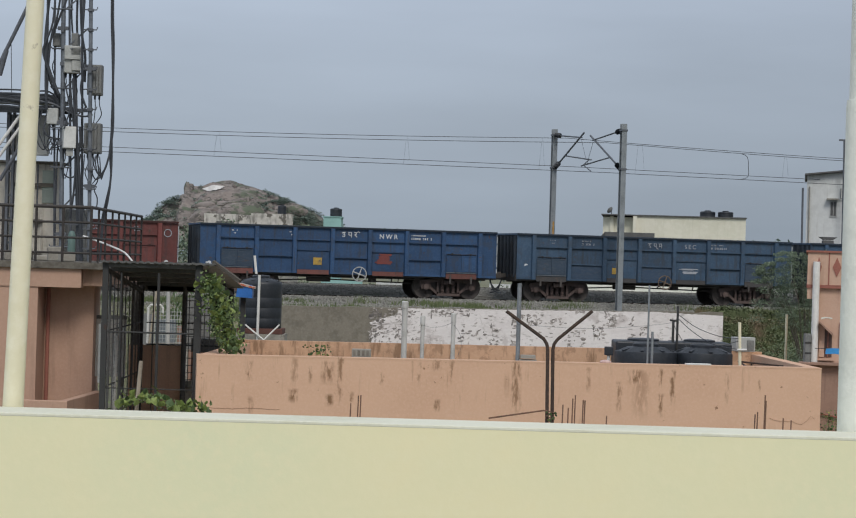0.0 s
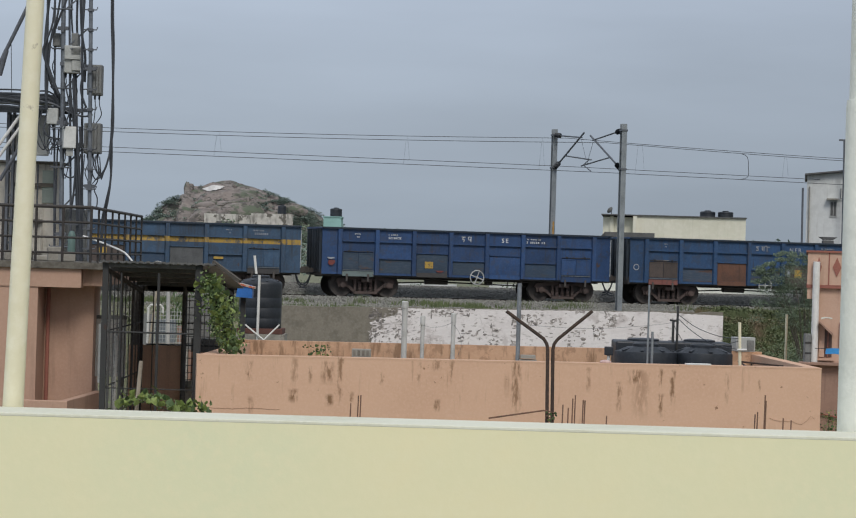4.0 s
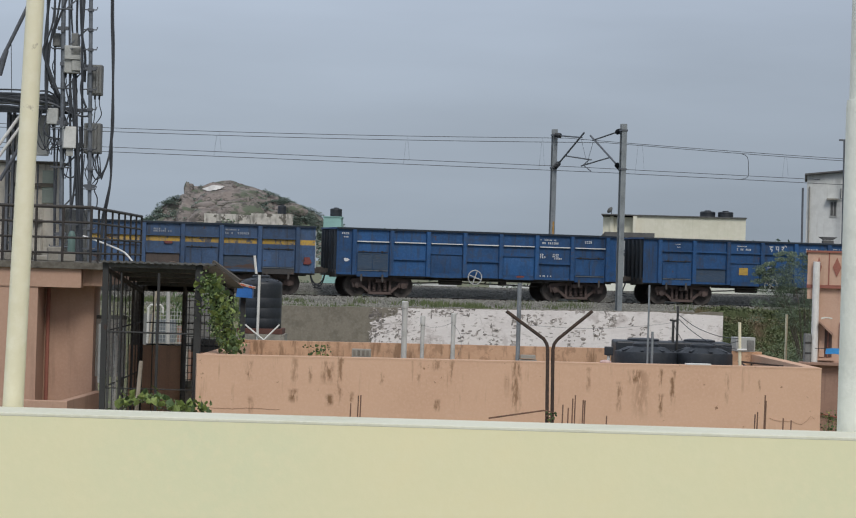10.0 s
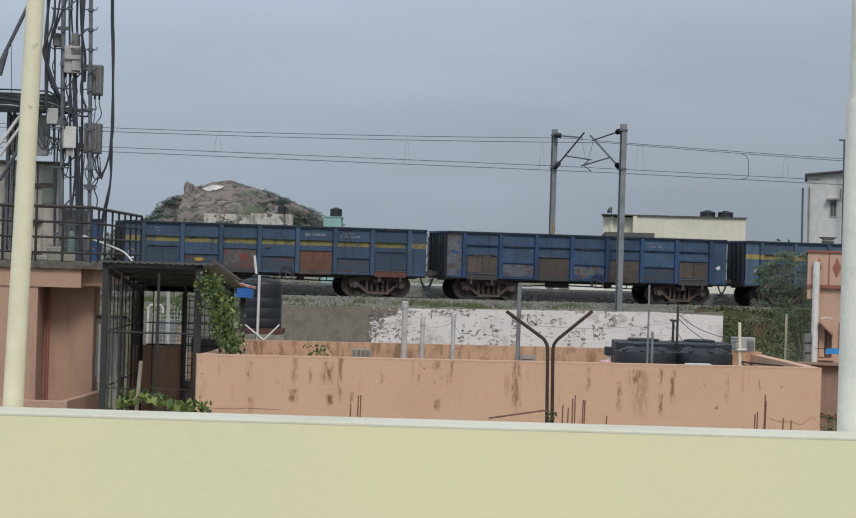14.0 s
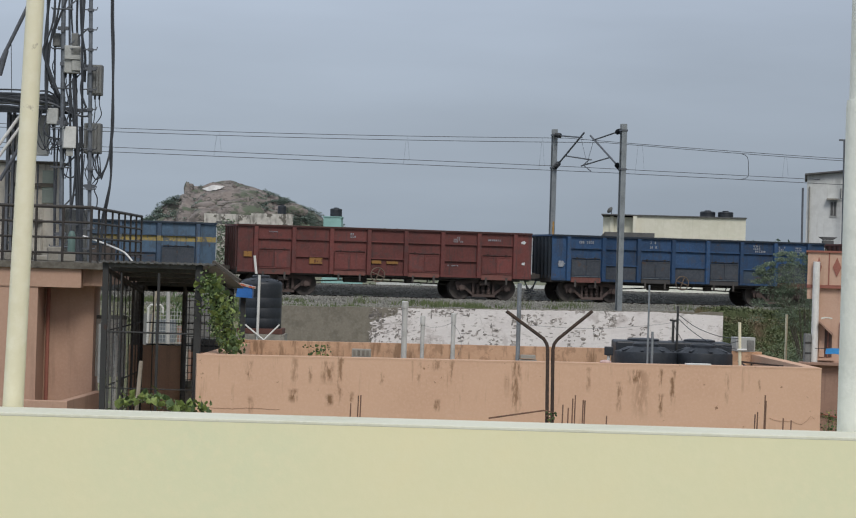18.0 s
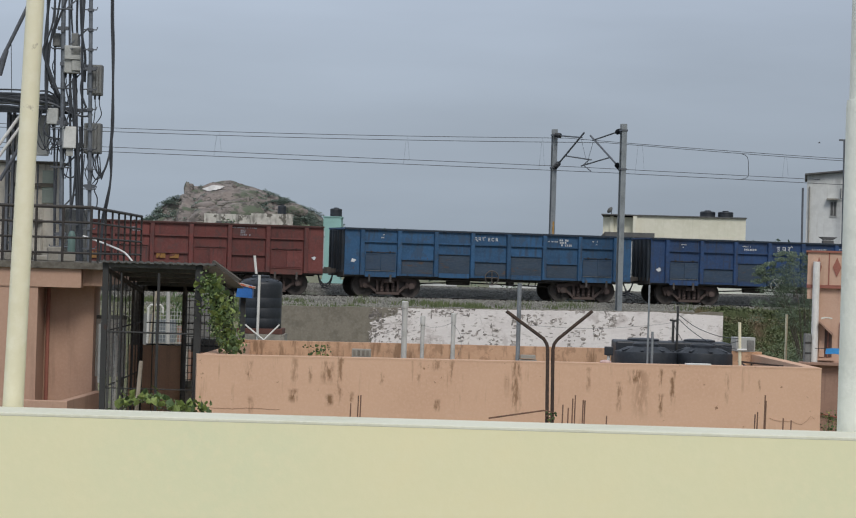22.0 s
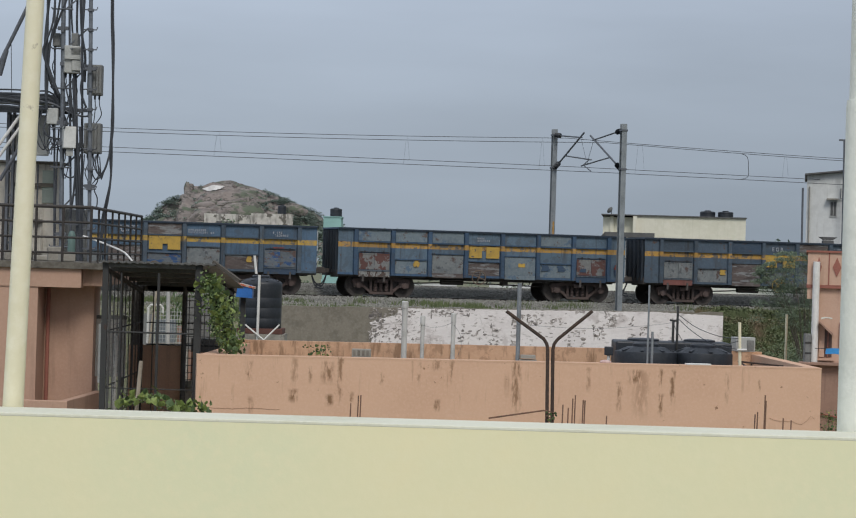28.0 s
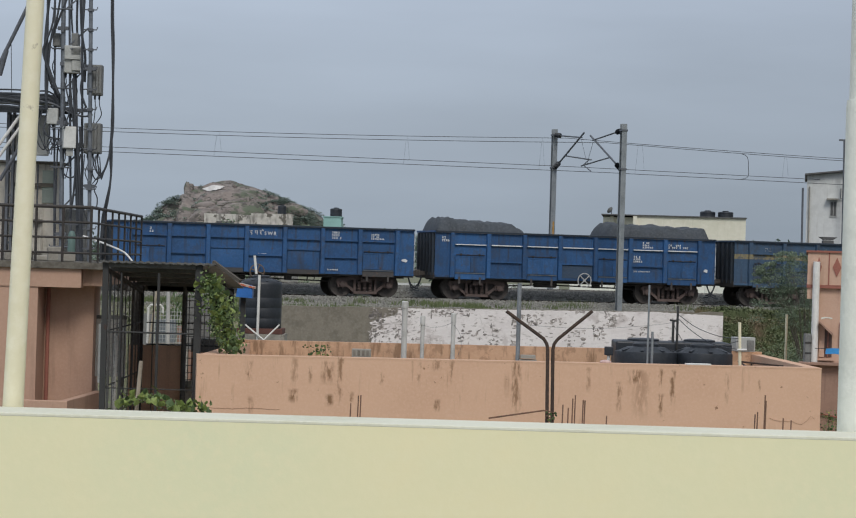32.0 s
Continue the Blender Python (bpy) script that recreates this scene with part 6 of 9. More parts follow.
ch2 = thing("roof_stand", "small dark stand on the far roof", "stand", pose(18.86, 103.2, 6.36))
part("top", Shape().slab([(-0.42, 0.36), (0.42, 0.36), (0.2, 0.22), (-0.2, 0.22)], (-0.2, 0.2)), SLATE, ch2)
part("foot", Shape().box(-0.25, 0.25, -0.2, 0.2, -0.1, 0.2), SLATE, ch2)
# low walls seen below the wagons
for x0, x1, z, mt, lb in ((-5.4, -3.3, 4.05, CYAN, "low pale cyan wall beyond the tracks"), (-2.6, 1.5, 3.98, WHITE_HOUSE, "low white wall beyond the tracks"), (7.4, 14.4, 4.32, PLASTER_WHITE, "low white wall beyond the tracks"), (14.6, 21.0, 4.36, PLASTER_WHITE, "low white wall beyond the tracks"), (3.2, 6.8, 4.05, WHITE_HOUSE, "low white wall beyond the tracks")):
    solid("low_wall", Shape().box(x0, x1, 112 + 0.2 * x0, 112.3 + 0.2 * x0, 0, z - 0.10), mt, lb, "wall", "low walls beyond the tracks")
hedge = Shape()
for k in range(14):
    x = -24 + k * 1.15 + rg.uniform(-0.4, 0.4)
    foliage(hedge, (x, 116 + 0.2 * x, rg.uniform(3.0, 3.9)), (1.2, 0.8, rg.uniform(1.0, 1.7)), 160, 0.11, rg)
for k in range(34):
    x = -17.2 + k * 0.27 + rg.uniform(-0.2, 0.2)
    foliage(hedge, (x, 147.5, rg.uniform(4.6, 6.9)), (rg.uniform(0.5, 0.9), 0.8, rg.uniform(0.4, 0.8)), 130, 0.10, rg)
for k in range(22):
    x = -8 + k * 0.64 + rg.uniform(-0.5, 0.5)
    foliage(hedge, (x, 108 + 0.22 * x, rg.uniform(3.1, 3.72)), (rg.uniform(0.3, 0.7), 0.4, rg.uniform(0.2, 0.45)), 60, 0.07, rg)
tagged(new("far_hedge", hedge.mesh("far_hedge", LEAF_DARK)), "dark green bushes beyond the far track", "bushes", kind="stuff")

# ---------------------------------------------------------------- growth near by
grass = Shape()
for _ in range(16000):
    s, o = rg.uniform(2, 52), rg.choice([rg.uniform(-6.5, -2.3), rg.uniform(-4.4, -2.2)])
    dens = noise.noise((s * 0.22, o * 0.7, 4.0))
    if dens + 0.5 * noise.noise((s * 0.9, o * 1.3, 8.0)) < rg.uniform(-0.22, 0.34) + (0.22 if s > 19 else 0.0) + (0.5 if s > 30 else 0.0):
        continue
    z = np.interp(o, [p[0] for p in prof], [p[1] for p in prof])
    h = rg.uniform(0.08, 0.24) * (1.0 + max(0, dens))
    for b in range(3):
        a, dx = rg.uniform(0, 6.3), rg.uniform(-0.12, 0.12)
        px, py = s + rg.uniform(-0.12, 0.12), TRACK_Y + o + rg.uniform(-0.1, 0.1)
        grass.add([(px - 0.03, py, z - 0.03), (px + 0.03, py, z - 0.03), (px + dx, py + 0.05 * math.sin(a), z + h)], [(0, 1, 2)])
for s in (28.5, 30.6, 31.2, 36.0, 21.5):
    for b in range(60):
        px, py = s + rg.gauss(0, 0.35), TRACK_Y - 2.4 + rg.uniform(-0.3, 0.3)
        grass.add([(px - 0.015, py, -0.32), (px + 0.015, py, -0.32), (px + rg.uniform(-0.15, 0.15), py, -0.32 + rg.uniform(0.18, 0.52))], [(0, 1, 2)])
tagged(new("bank_grass", grass.mesh("bank_grass", GRASS)), "patchy green grass on the railway bank", "grass", kind="stuff").matrix_basis = TRACK

stones = Shape()
for _ in range(62000):
    s = rg.uniform(3, 48)
    o = rg.choice([rg.uniform(-2.75, -1.2), rg.uniform(-2.75, -1.2), rg.uniform(-3.6, -2.0), rg.uniform(-5.0, -2.6), rg.uniform(-6.0, -3.0), rg.uniform(1.2, 4.6), rg.uniform(1.8, 4.5), rg.uniform(1.8, 4.4), rg.uniform(2.4, 4.4), rg.uniform(2.4, 4.4)])
    if o > 1:
        zz = np.interp(o, [1.2, 1.75, 2.0, 2.5, 3.3, 4.15, 4.6], [-0.17, -0.24, -0.22, 0.11, 0.31, 0.42, 0.25])
    else:
        zz = np.interp(o, [-6.0, -4.2, -2.8, -2.0, -1.15], [-0.95, -0.42, -0.32, -0.12, -0.02])
    if s > 36.2 and o < -2.9 + 0.3 * noise.noise((s, 1.0, 5.0)):
        continue
    r = rg.uniform(0.022, 0.050)
    c = Vector((s, TRACK_Y + o, zz + r * 0.4))
    q = Euler((rg.uniform(0, 3), rg.uniform(0, 3), rg.uniform(0, 3))).to_matrix()
    vs = [c + q @ Vector(p) * r * rg.uniform(0.75, 1.25) for p in ((1, 0, 0), (-1, 0, 0), (0, 1, 0), (0, -1, 0), (0, 0, 1), (0, 0, -1))]
    stones.add(vs, [(0, 2, 4), (2, 1, 4), (1, 3, 4), (3, 0, 4), (2, 0, 5), (1, 2, 5), (3, 1, 5), (0, 3, 5)])
tagged(new("ballast_stones", stones.mesh("ballast_stones", STONE)), "loose grey ballast stones beside the rails", "ballast", kind="stuff").matrix_basis = TRACK

SHRUB = material("shrub_leaf", (0.110, 0.142, 0.066), (0.072, 0.10, 0.045), (0.15, 0.165, 0.085), scale=0.45, fine=3, rough=0.75, vary=0.35, island=True, bump=0, spots=0.20, spot_color=(0.13, 0.085, 0.055), spot_scale=0.55, spot_edge=0.12)
shrubs = Shape()
for _ in range(150):
    x = rg.uniform(12.4, 17.5)
    y = rg.uniform(77, 85)
    foliage(shrubs, (x, y, rg.uniform(0.6, 1.6 + 0.45 * (x - 12.4))), (rg.uniform(0.4, 0.8), 0.6, rg.uniform(0.3, 0.55)), 260, 0.05, rg)
tagged(new("bank_shrubs", shrubs.mesh("bank_shrubs", SHRUB)), "dense green shrubs on the bank", "shrubs", kind="stuff")
SLOPE = material("weedy_slope_grass", (0.112, 0.138, 0.060), (0.075, 0.100, 0.045), (0.155, 0.17, 0.085), scale=0.6, fine=4, rough=0.85, bump=0, vary=0.22, island=True, spots=0.44, spot_color=(0.20, 0.150, 0.095), spot_scale=0.55, spot_edge=0.12)
slope = Shape()
for _ in range(34000):
    s, o = rg.uniform(30.5, 44), rg.uniform(-9.6, -2.7)
    if o > -5.4 and s < 36.2 + 0.5 * noise.noise((o, 2.0, 1.0)):
        continue
    z = np.interp(o, [p[0] for p in prof], [p[1] for p in prof])
    h = rg.uniform(0.10, 0.30) * (1.0 + 0.6 * noise.noise((s * 0.8, o, 3.0)))
    dx, dy = rg.uniform(-0.10, 0.10), rg.uniform(-0.14, 0.05)
    py = TRACK_Y + o
    slope.add([(s - 0.035, py, z - 0.03), (s + 0.035, py, z - 0.03), (s + dx, py + dy, z + h)], [(0, 1, 2)])
for _ in range(420):
    s, o = rg.uniform(35.8, 44), rg.uniform(-9.6, -3.0)
    if o > -5.4 and s < 36.6:
        continue
    z = np.interp(o, [p[0] for p in prof], [p[1] for p in prof])
    foliage(slope, (s, TRACK_Y + o, z + rg.uniform(0.05, 0.3)), (rg.uniform(0.2, 0.5), 0.25, rg.uniform(0.08, 0.2)), 90, rg.uniform(0.03, 0.06), rg)
tagged(new("slope_grass", slope.mesh("slope_grass", SLOPE)), "rough green and dry grass on the bank slope", "grass", kind="stuff").matrix_basis = TRACK


def thorn_tree(name, x, y, label, seed, height, crown):
    """A crooked thorn tree: trunk, limbs and a loose feathery crown."""
    r = random.Random(seed)
    t = thing(name, label, "tree", pose(x, y, 0))
    part("trunk", Shape().path([(0, 0, 0), (0.06, 0, height * 0.25), (-0.08, 0, height * 0.42)], 0.06, 8), BARK, t)
    crown_sh = Shape()
    for dx, dz, rad in crown:
        mid = (dx * 0.45, r.uniform(-0.3, 0.3), height * 0.42 + (dz - height * 0.42) * 0.6)
        part("limb", Shape().tube((-0.08, 0, height * 0.42), mid, 0.020, 0.013, n=6).tube(mid, (dx, 0, dz), 0.013, 0.005, n=6), BARK, t)
        for _ in range(7):
            ex, ez = dx + r.uniform(-rad, rad), dz + r.uniform(-rad, rad) * 0.7
            foliage(crown_sh, (ex, r.uniform(-0.4, 0.4), ez), (rad * 0.6, 0.4, rad * 0.30), 300, 0.019, r, flat=0.6)
    part("crown", crown_sh, LEAF_DARK, t, "loose feathery green crown")
    return t


thorn_tree("thorn_tree", 12.55, 72.0, "feathery green thorn tree before the railway", 5, 4.4, [(-1.15, 3.6, 0.55), (-0.9, 4.4, 0.55), (-0.5, 5.0, 0.5), (0.1, 5.3, 0.5), (0.4, 4.4, 0.7), (-0.3, 3.3, 0.7), (-1.5, 4.9, 0.25), (-1.3, 5.2, 0.2), (0.9, 3.6, 0.8), (0.8, 2.9, 0.8), (0.0, 3.9, 0.7), (-1.45, 4.9, 0.35), (-1.1, 4.6, 0.45), (-0.7, 5.5, 0.3), (-0.2, 5.3, 0.4), (-0.2, 4.6, 0.6), (-0.2, 4.2, 0.6), (-0.4, 3.4, 0.6)])
thorn_tree("thorn_tree", 12.3, 66.5, "low green thorn bush beside the pink house", 8, 3.2, [(-0.6, 2.6, 0.6), (0.1, 3.0, 0.6), (0.3, 2.0, 0.8), (-0.9, 1.9, 0.6)])


def leaf_mesh(key, mat):
    sh = Shape()
    pts = [(0, 0.08, 0), (0.40, 0.04, 0.08), (0.50, 0.48, 0.03), (0, 1.05, -0.14), (-0.50, 0.48, 0.03), (-0.40, 0.04, 0.08), (0, 0.45, -0.07)]
    sh.add(pts, [(0, 1, 6), (1, 2, 6), (2, 3, 6), (3, 4, 6), (4, 5, 6), (5, 0, 6)])
    return sh.mesh(key, mat)


green_leaf, yellow_leaf = leaf_mesh("leaf", LEAF), leaf_mesh("yellow_leaf", LEAF_YELLOW)


class Still:
    """Stands in for the random source where a stem runs straight."""

    def gauss(self, a, b):
        return a

    def uniform(self, a, b):
        return (a + b) / 2


LEAF_SMALL = material("small_vine_leaf", (0.125, 0.185, 0.062), (0.055, 0.095, 0.03), (0.26, 0.31, 0.11), scale=6, fine=20, rough=0.65, vary=0.5, island=True, bump=0, spots=0.22, spot_color=(0.33, 0.36, 0.05), spot_scale=4.0)


def vine(name, label, path_fn, count, size, yellow, rng, m=None, fill=0):
    t = thing(name, label, "plant", m)
    part("stem", Shape().path([path_fn(q / 8, Still()) for q in range(9)], size * 0.08, 5), BARK, t)
    for _ in range(count):
        p = Vector(path_fn(rng.random(), rng))
        s = size * rng.uniform(0.6, 1.25)
        part("leaf", yellow_leaf if rng.random() < yellow else green_leaf, None, t, m=Matrix.LocRotScale(p, Euler((rng.uniform(0.5, 1.9), rng.uniform(-0.6, 0.6), rng.uniform(-1.2, 1.2) + 3.1)), (s, s, s)))
    if fill:
        small = Shape()
        for _ in range(fill):
            p = Vector(path_fn(rng.random(), rng)) + Vector((rng.gauss(0, 0.02), rng.uniform(0, 0.12), rng.gauss(0, 0.03)))
            s = size * rng.uniform(0.35, 0.7)
            q = Euler((rng.uniform(0.4, 2.0), rng.uniform(-0.7, 0.7), rng.uniform(-1.3, 1.3))).to_matrix()
            small.add([p + q @ Vector(v) * s for v in ((0, 0, 0), (0.42, 0.4, 0.05), (0, 1.0, -0.1), (-0.42, 0.4, 0.05))], [(0, 1, 2, 3)])
        tagged(part("small_leaves", small, LEAF_SMALL, t, "mass of small green leaves"), "mass of small green leaves", kind="stuff")
    return t


vine("creeper", "yellow-green climbing plant on the cage post", lambda q, r: (-3.25 + 0.38 * q ** 1.3 + r.gauss(0, 0.085) * (0.8 + 0.5 * math.sin(3 * q)), 32.75 + r.uniform(-0.15, 0.1), 4.66 - 1.12 * q + r.gauss(0, 0.04)), 230, 0.088, 0.45, rg, fill=1300)
vine("squash_plant", "broad-leaved green plant behind the parapet", lambda q, r: (-3.95 + 1.15 * q + r.gauss(0, 0.05), 28.0 + r.uniform(-0.3, 0.3), 2.97 + 0.13 * math.exp(-((q - 0.32) / 0.2) ** 2) + abs(r.gauss(0, 0.055))), 105, 0.092, 0.78, rg, fill=160)
vine("parapet_weed", "small weed growing on the roof", lambda q, r: (-1.65 + r.gauss(0, 0.10), 34.5 + r.uniform(-0.1, 0.1), 3.46 + 0.16 * q), 40, 0.045, 0.4, rg)
vine("corner_shrub", "green shrub beside the pink corner house", lambda q, r: (6.72 + r.gauss(0, 0.12), 36.2 + r.uniform(-0.2, 0.2), 2.25 + 0.42 * q), 50, 0.055, 0.10, rg, fill=160)
vine("post_weed", "green weed tied round the bent post", lambda q, r: (1.17 + r.gauss(0, 0.03), 19.93 + r.uniform(-0.03, 0.03), 3.52 + 0.13 * q), 16, 0.03, 0.4, rg)
# ---------------------------------------------------------------- wagons
BODY_L, PITCH, HALF_W, TOP = 12.8, 13.729, 1.55, 2.91
STEP = 1.614
BLUES = {
    "bright": (0.017, 0.081, 0.218), "blue": (0.020, 0.063, 0.152), "dark": (0.036, 0.074, 0.130), "navy": (0.019, 0.058, 0.160),
    "vivid": (0.016, 0.062, 0.215), "faded": (0.060, 0.110, 0.176), "grey": (0.13, 0.155, 0.18), "slate": (0.055, 0.082, 0.115),
    "steel": (0.038, 0.080, 0.145), "pale": (0.085, 0.132, 0.182), "post": (0.050, 0.088, 0.150), "violet": (0.038, 0.080, 0.168), "azure": (0.022, 0.086, 0.190), "worn": (0.043, 0.092, 0.172), "royal": (0.0115, 0.071, 0.203), "red": (0.142, 0.038, 0.034),
}
YELLOWS = {"": None, "yellow": (0.43, 0.27, 0.045), "orange": (0.42, 0.235, 0.045), "olive": (0.25, 0.21, 0.05), "tan": (0.25, 0.205, 0.10), "ochre": (0.33, 0.245, 0.065)}
RUST = (0.075, 0.044, 0.034)
DIRT = (0.036, 0.035, 0.036)
paints = {}


def paint(tone, stripe="", wear=0.12):
    key = (tone, stripe, wear)
    if key not in paints:
        c = BLUES[tone]
        paints[key] = material("wagon_paint_" + tone, c, tuple(x * 0.7 for x in c), tuple(x * 1.15 + 0.02 for x in c), scale=1.3, fine=12, rough=0.62, bump=0.08,
                               streak=0.7, streak_color=DIRT, streak_scale=(6.0, 6.0, 0.6), streak_at=(0.53, 0.72), spots=wear, spot_color=RUST, spot_scale=3.2, spot_edge=0.05, vary=0.20, blotch=(tuple(x * 0.55 + 0.02 for x in c), 2.4, 0.55, 0.8),
                               stripe=(2.09, 2.315, YELLOWS[stripe]) if stripe else None)
    return paints[key]


UNDER = material("underframe_grime", (0.078, 0.070, 0.066), (0.052, 0.047, 0.045), (0.12, 0.105, 0.095), scale=3, rough=0.9, vary=0.15)
BOGIE = material("bogie_red_oxide", (0.098, 0.070, 0.063), (0.060, 0.046, 0.043), (0.15, 0.11, 0.10), scale=2.5, rough=0.85, vary=0.25, spots=0.2, spot_color=(0.05, 0.04, 0.035))
WHEEL = material("wheel_steel", (0.085, 0.074, 0.068), (0.055, 0.048, 0.045), (0.12, 0.10, 0.09), scale=5, rough=0.7, metal=0.3)
MARK = material("white_stencil_paint", (0.62, 0.64, 0.66), (0.48, 0.50, 0.54), scale=4, rough=0.8, spots=0.12, spot_color=(0.12, 0.15, 0.22), spot_scale=9, bump=0)
MARK_DULL = material("faded_stencil_paint", (0.33, 0.35, 0.39), (0.22, 0.24, 0.28), scale=4, rough=0.85, spots=0.2, spot_color=(0.07, 0.09, 0.13), spot_scale=7, bump=0)
MARK_RED_YELLOW = material("faded_yellow_panel", (0.27, 0.140, 0.040), (0.19, 0.095, 0.04), scale=4, rough=0.85, spots=0.36, spot_color=(0.10, 0.035, 0.03), spot_scale=5, bump=0)
HINGE = material("grimy_hinge", (0.030, 0.034, 0.042), (0.02, 0.022, 0.028), (0.07, 0.06, 0.055), scale=4, rough=0.9)
# Worn door bar; its pale tone also stands for light on the edge.
EDGE_DULL = material("lit_worn_bar", (0.105, 0.125, 0.15), (0.06, 0.075, 0.095), scale=4, rough=0.85, spots=0.3, spot_color=(0.05, 0.06, 0.075), spot_scale=5)
MARK_YELLOW = material("yellow_panel_paint", (0.44, 0.285, 0.06), (0.31, 0.205, 0.05), scale=4, rough=0.8, spots=0.24, spot_color=(0.10, 0.09, 0.08), spot_scale=6, bump=0)
RED_LEAD = material("red_lead_primer", (0.185, 0.045, 0.040), (0.13, 0.04, 0.038), (0.24, 0.09, 0.08), scale=3, rough=0.85, spots=0.28, spot_color=(0.10, 0.06, 0.065), spot_scale=3.0, stretch=(0.4, 1, 2.5))
RUST_DOOR = material("rusted_door_plate", (0.125, 0.062, 0.042), (0.075, 0.042, 0.033), (0.18, 0.095, 0.065), scale=2.2, rough=0.9, streak=0.5, vary=0.2)
BROWN_DOOR = material("grimy_brown_door", (0.085, 0.068, 0.062), (0.05, 0.042, 0.04), (0.14, 0.11, 0.10), scale=2.2, rough=0.9, streak=0.4, vary=0.2)
GREY_DOOR = material("grimy_grey_door", (0.10, 0.105, 0.11), (0.06, 0.062, 0.066), (0.16, 0.165, 0.17), scale=2.2, rough=0.9, streak=0.4, vary=0.2)
SKIRT_OXIDE = material("skirt_red_oxide", (0.165, 0.062, 0.052), (0.115, 0.05, 0.044), (0.21, 0.11, 0.10), scale=2.5, rough=0.85, streak=0.5, vary=0.2, spots=0.2, spot_color=(0.08, 0.06, 0.055), spot_scale=3.0)
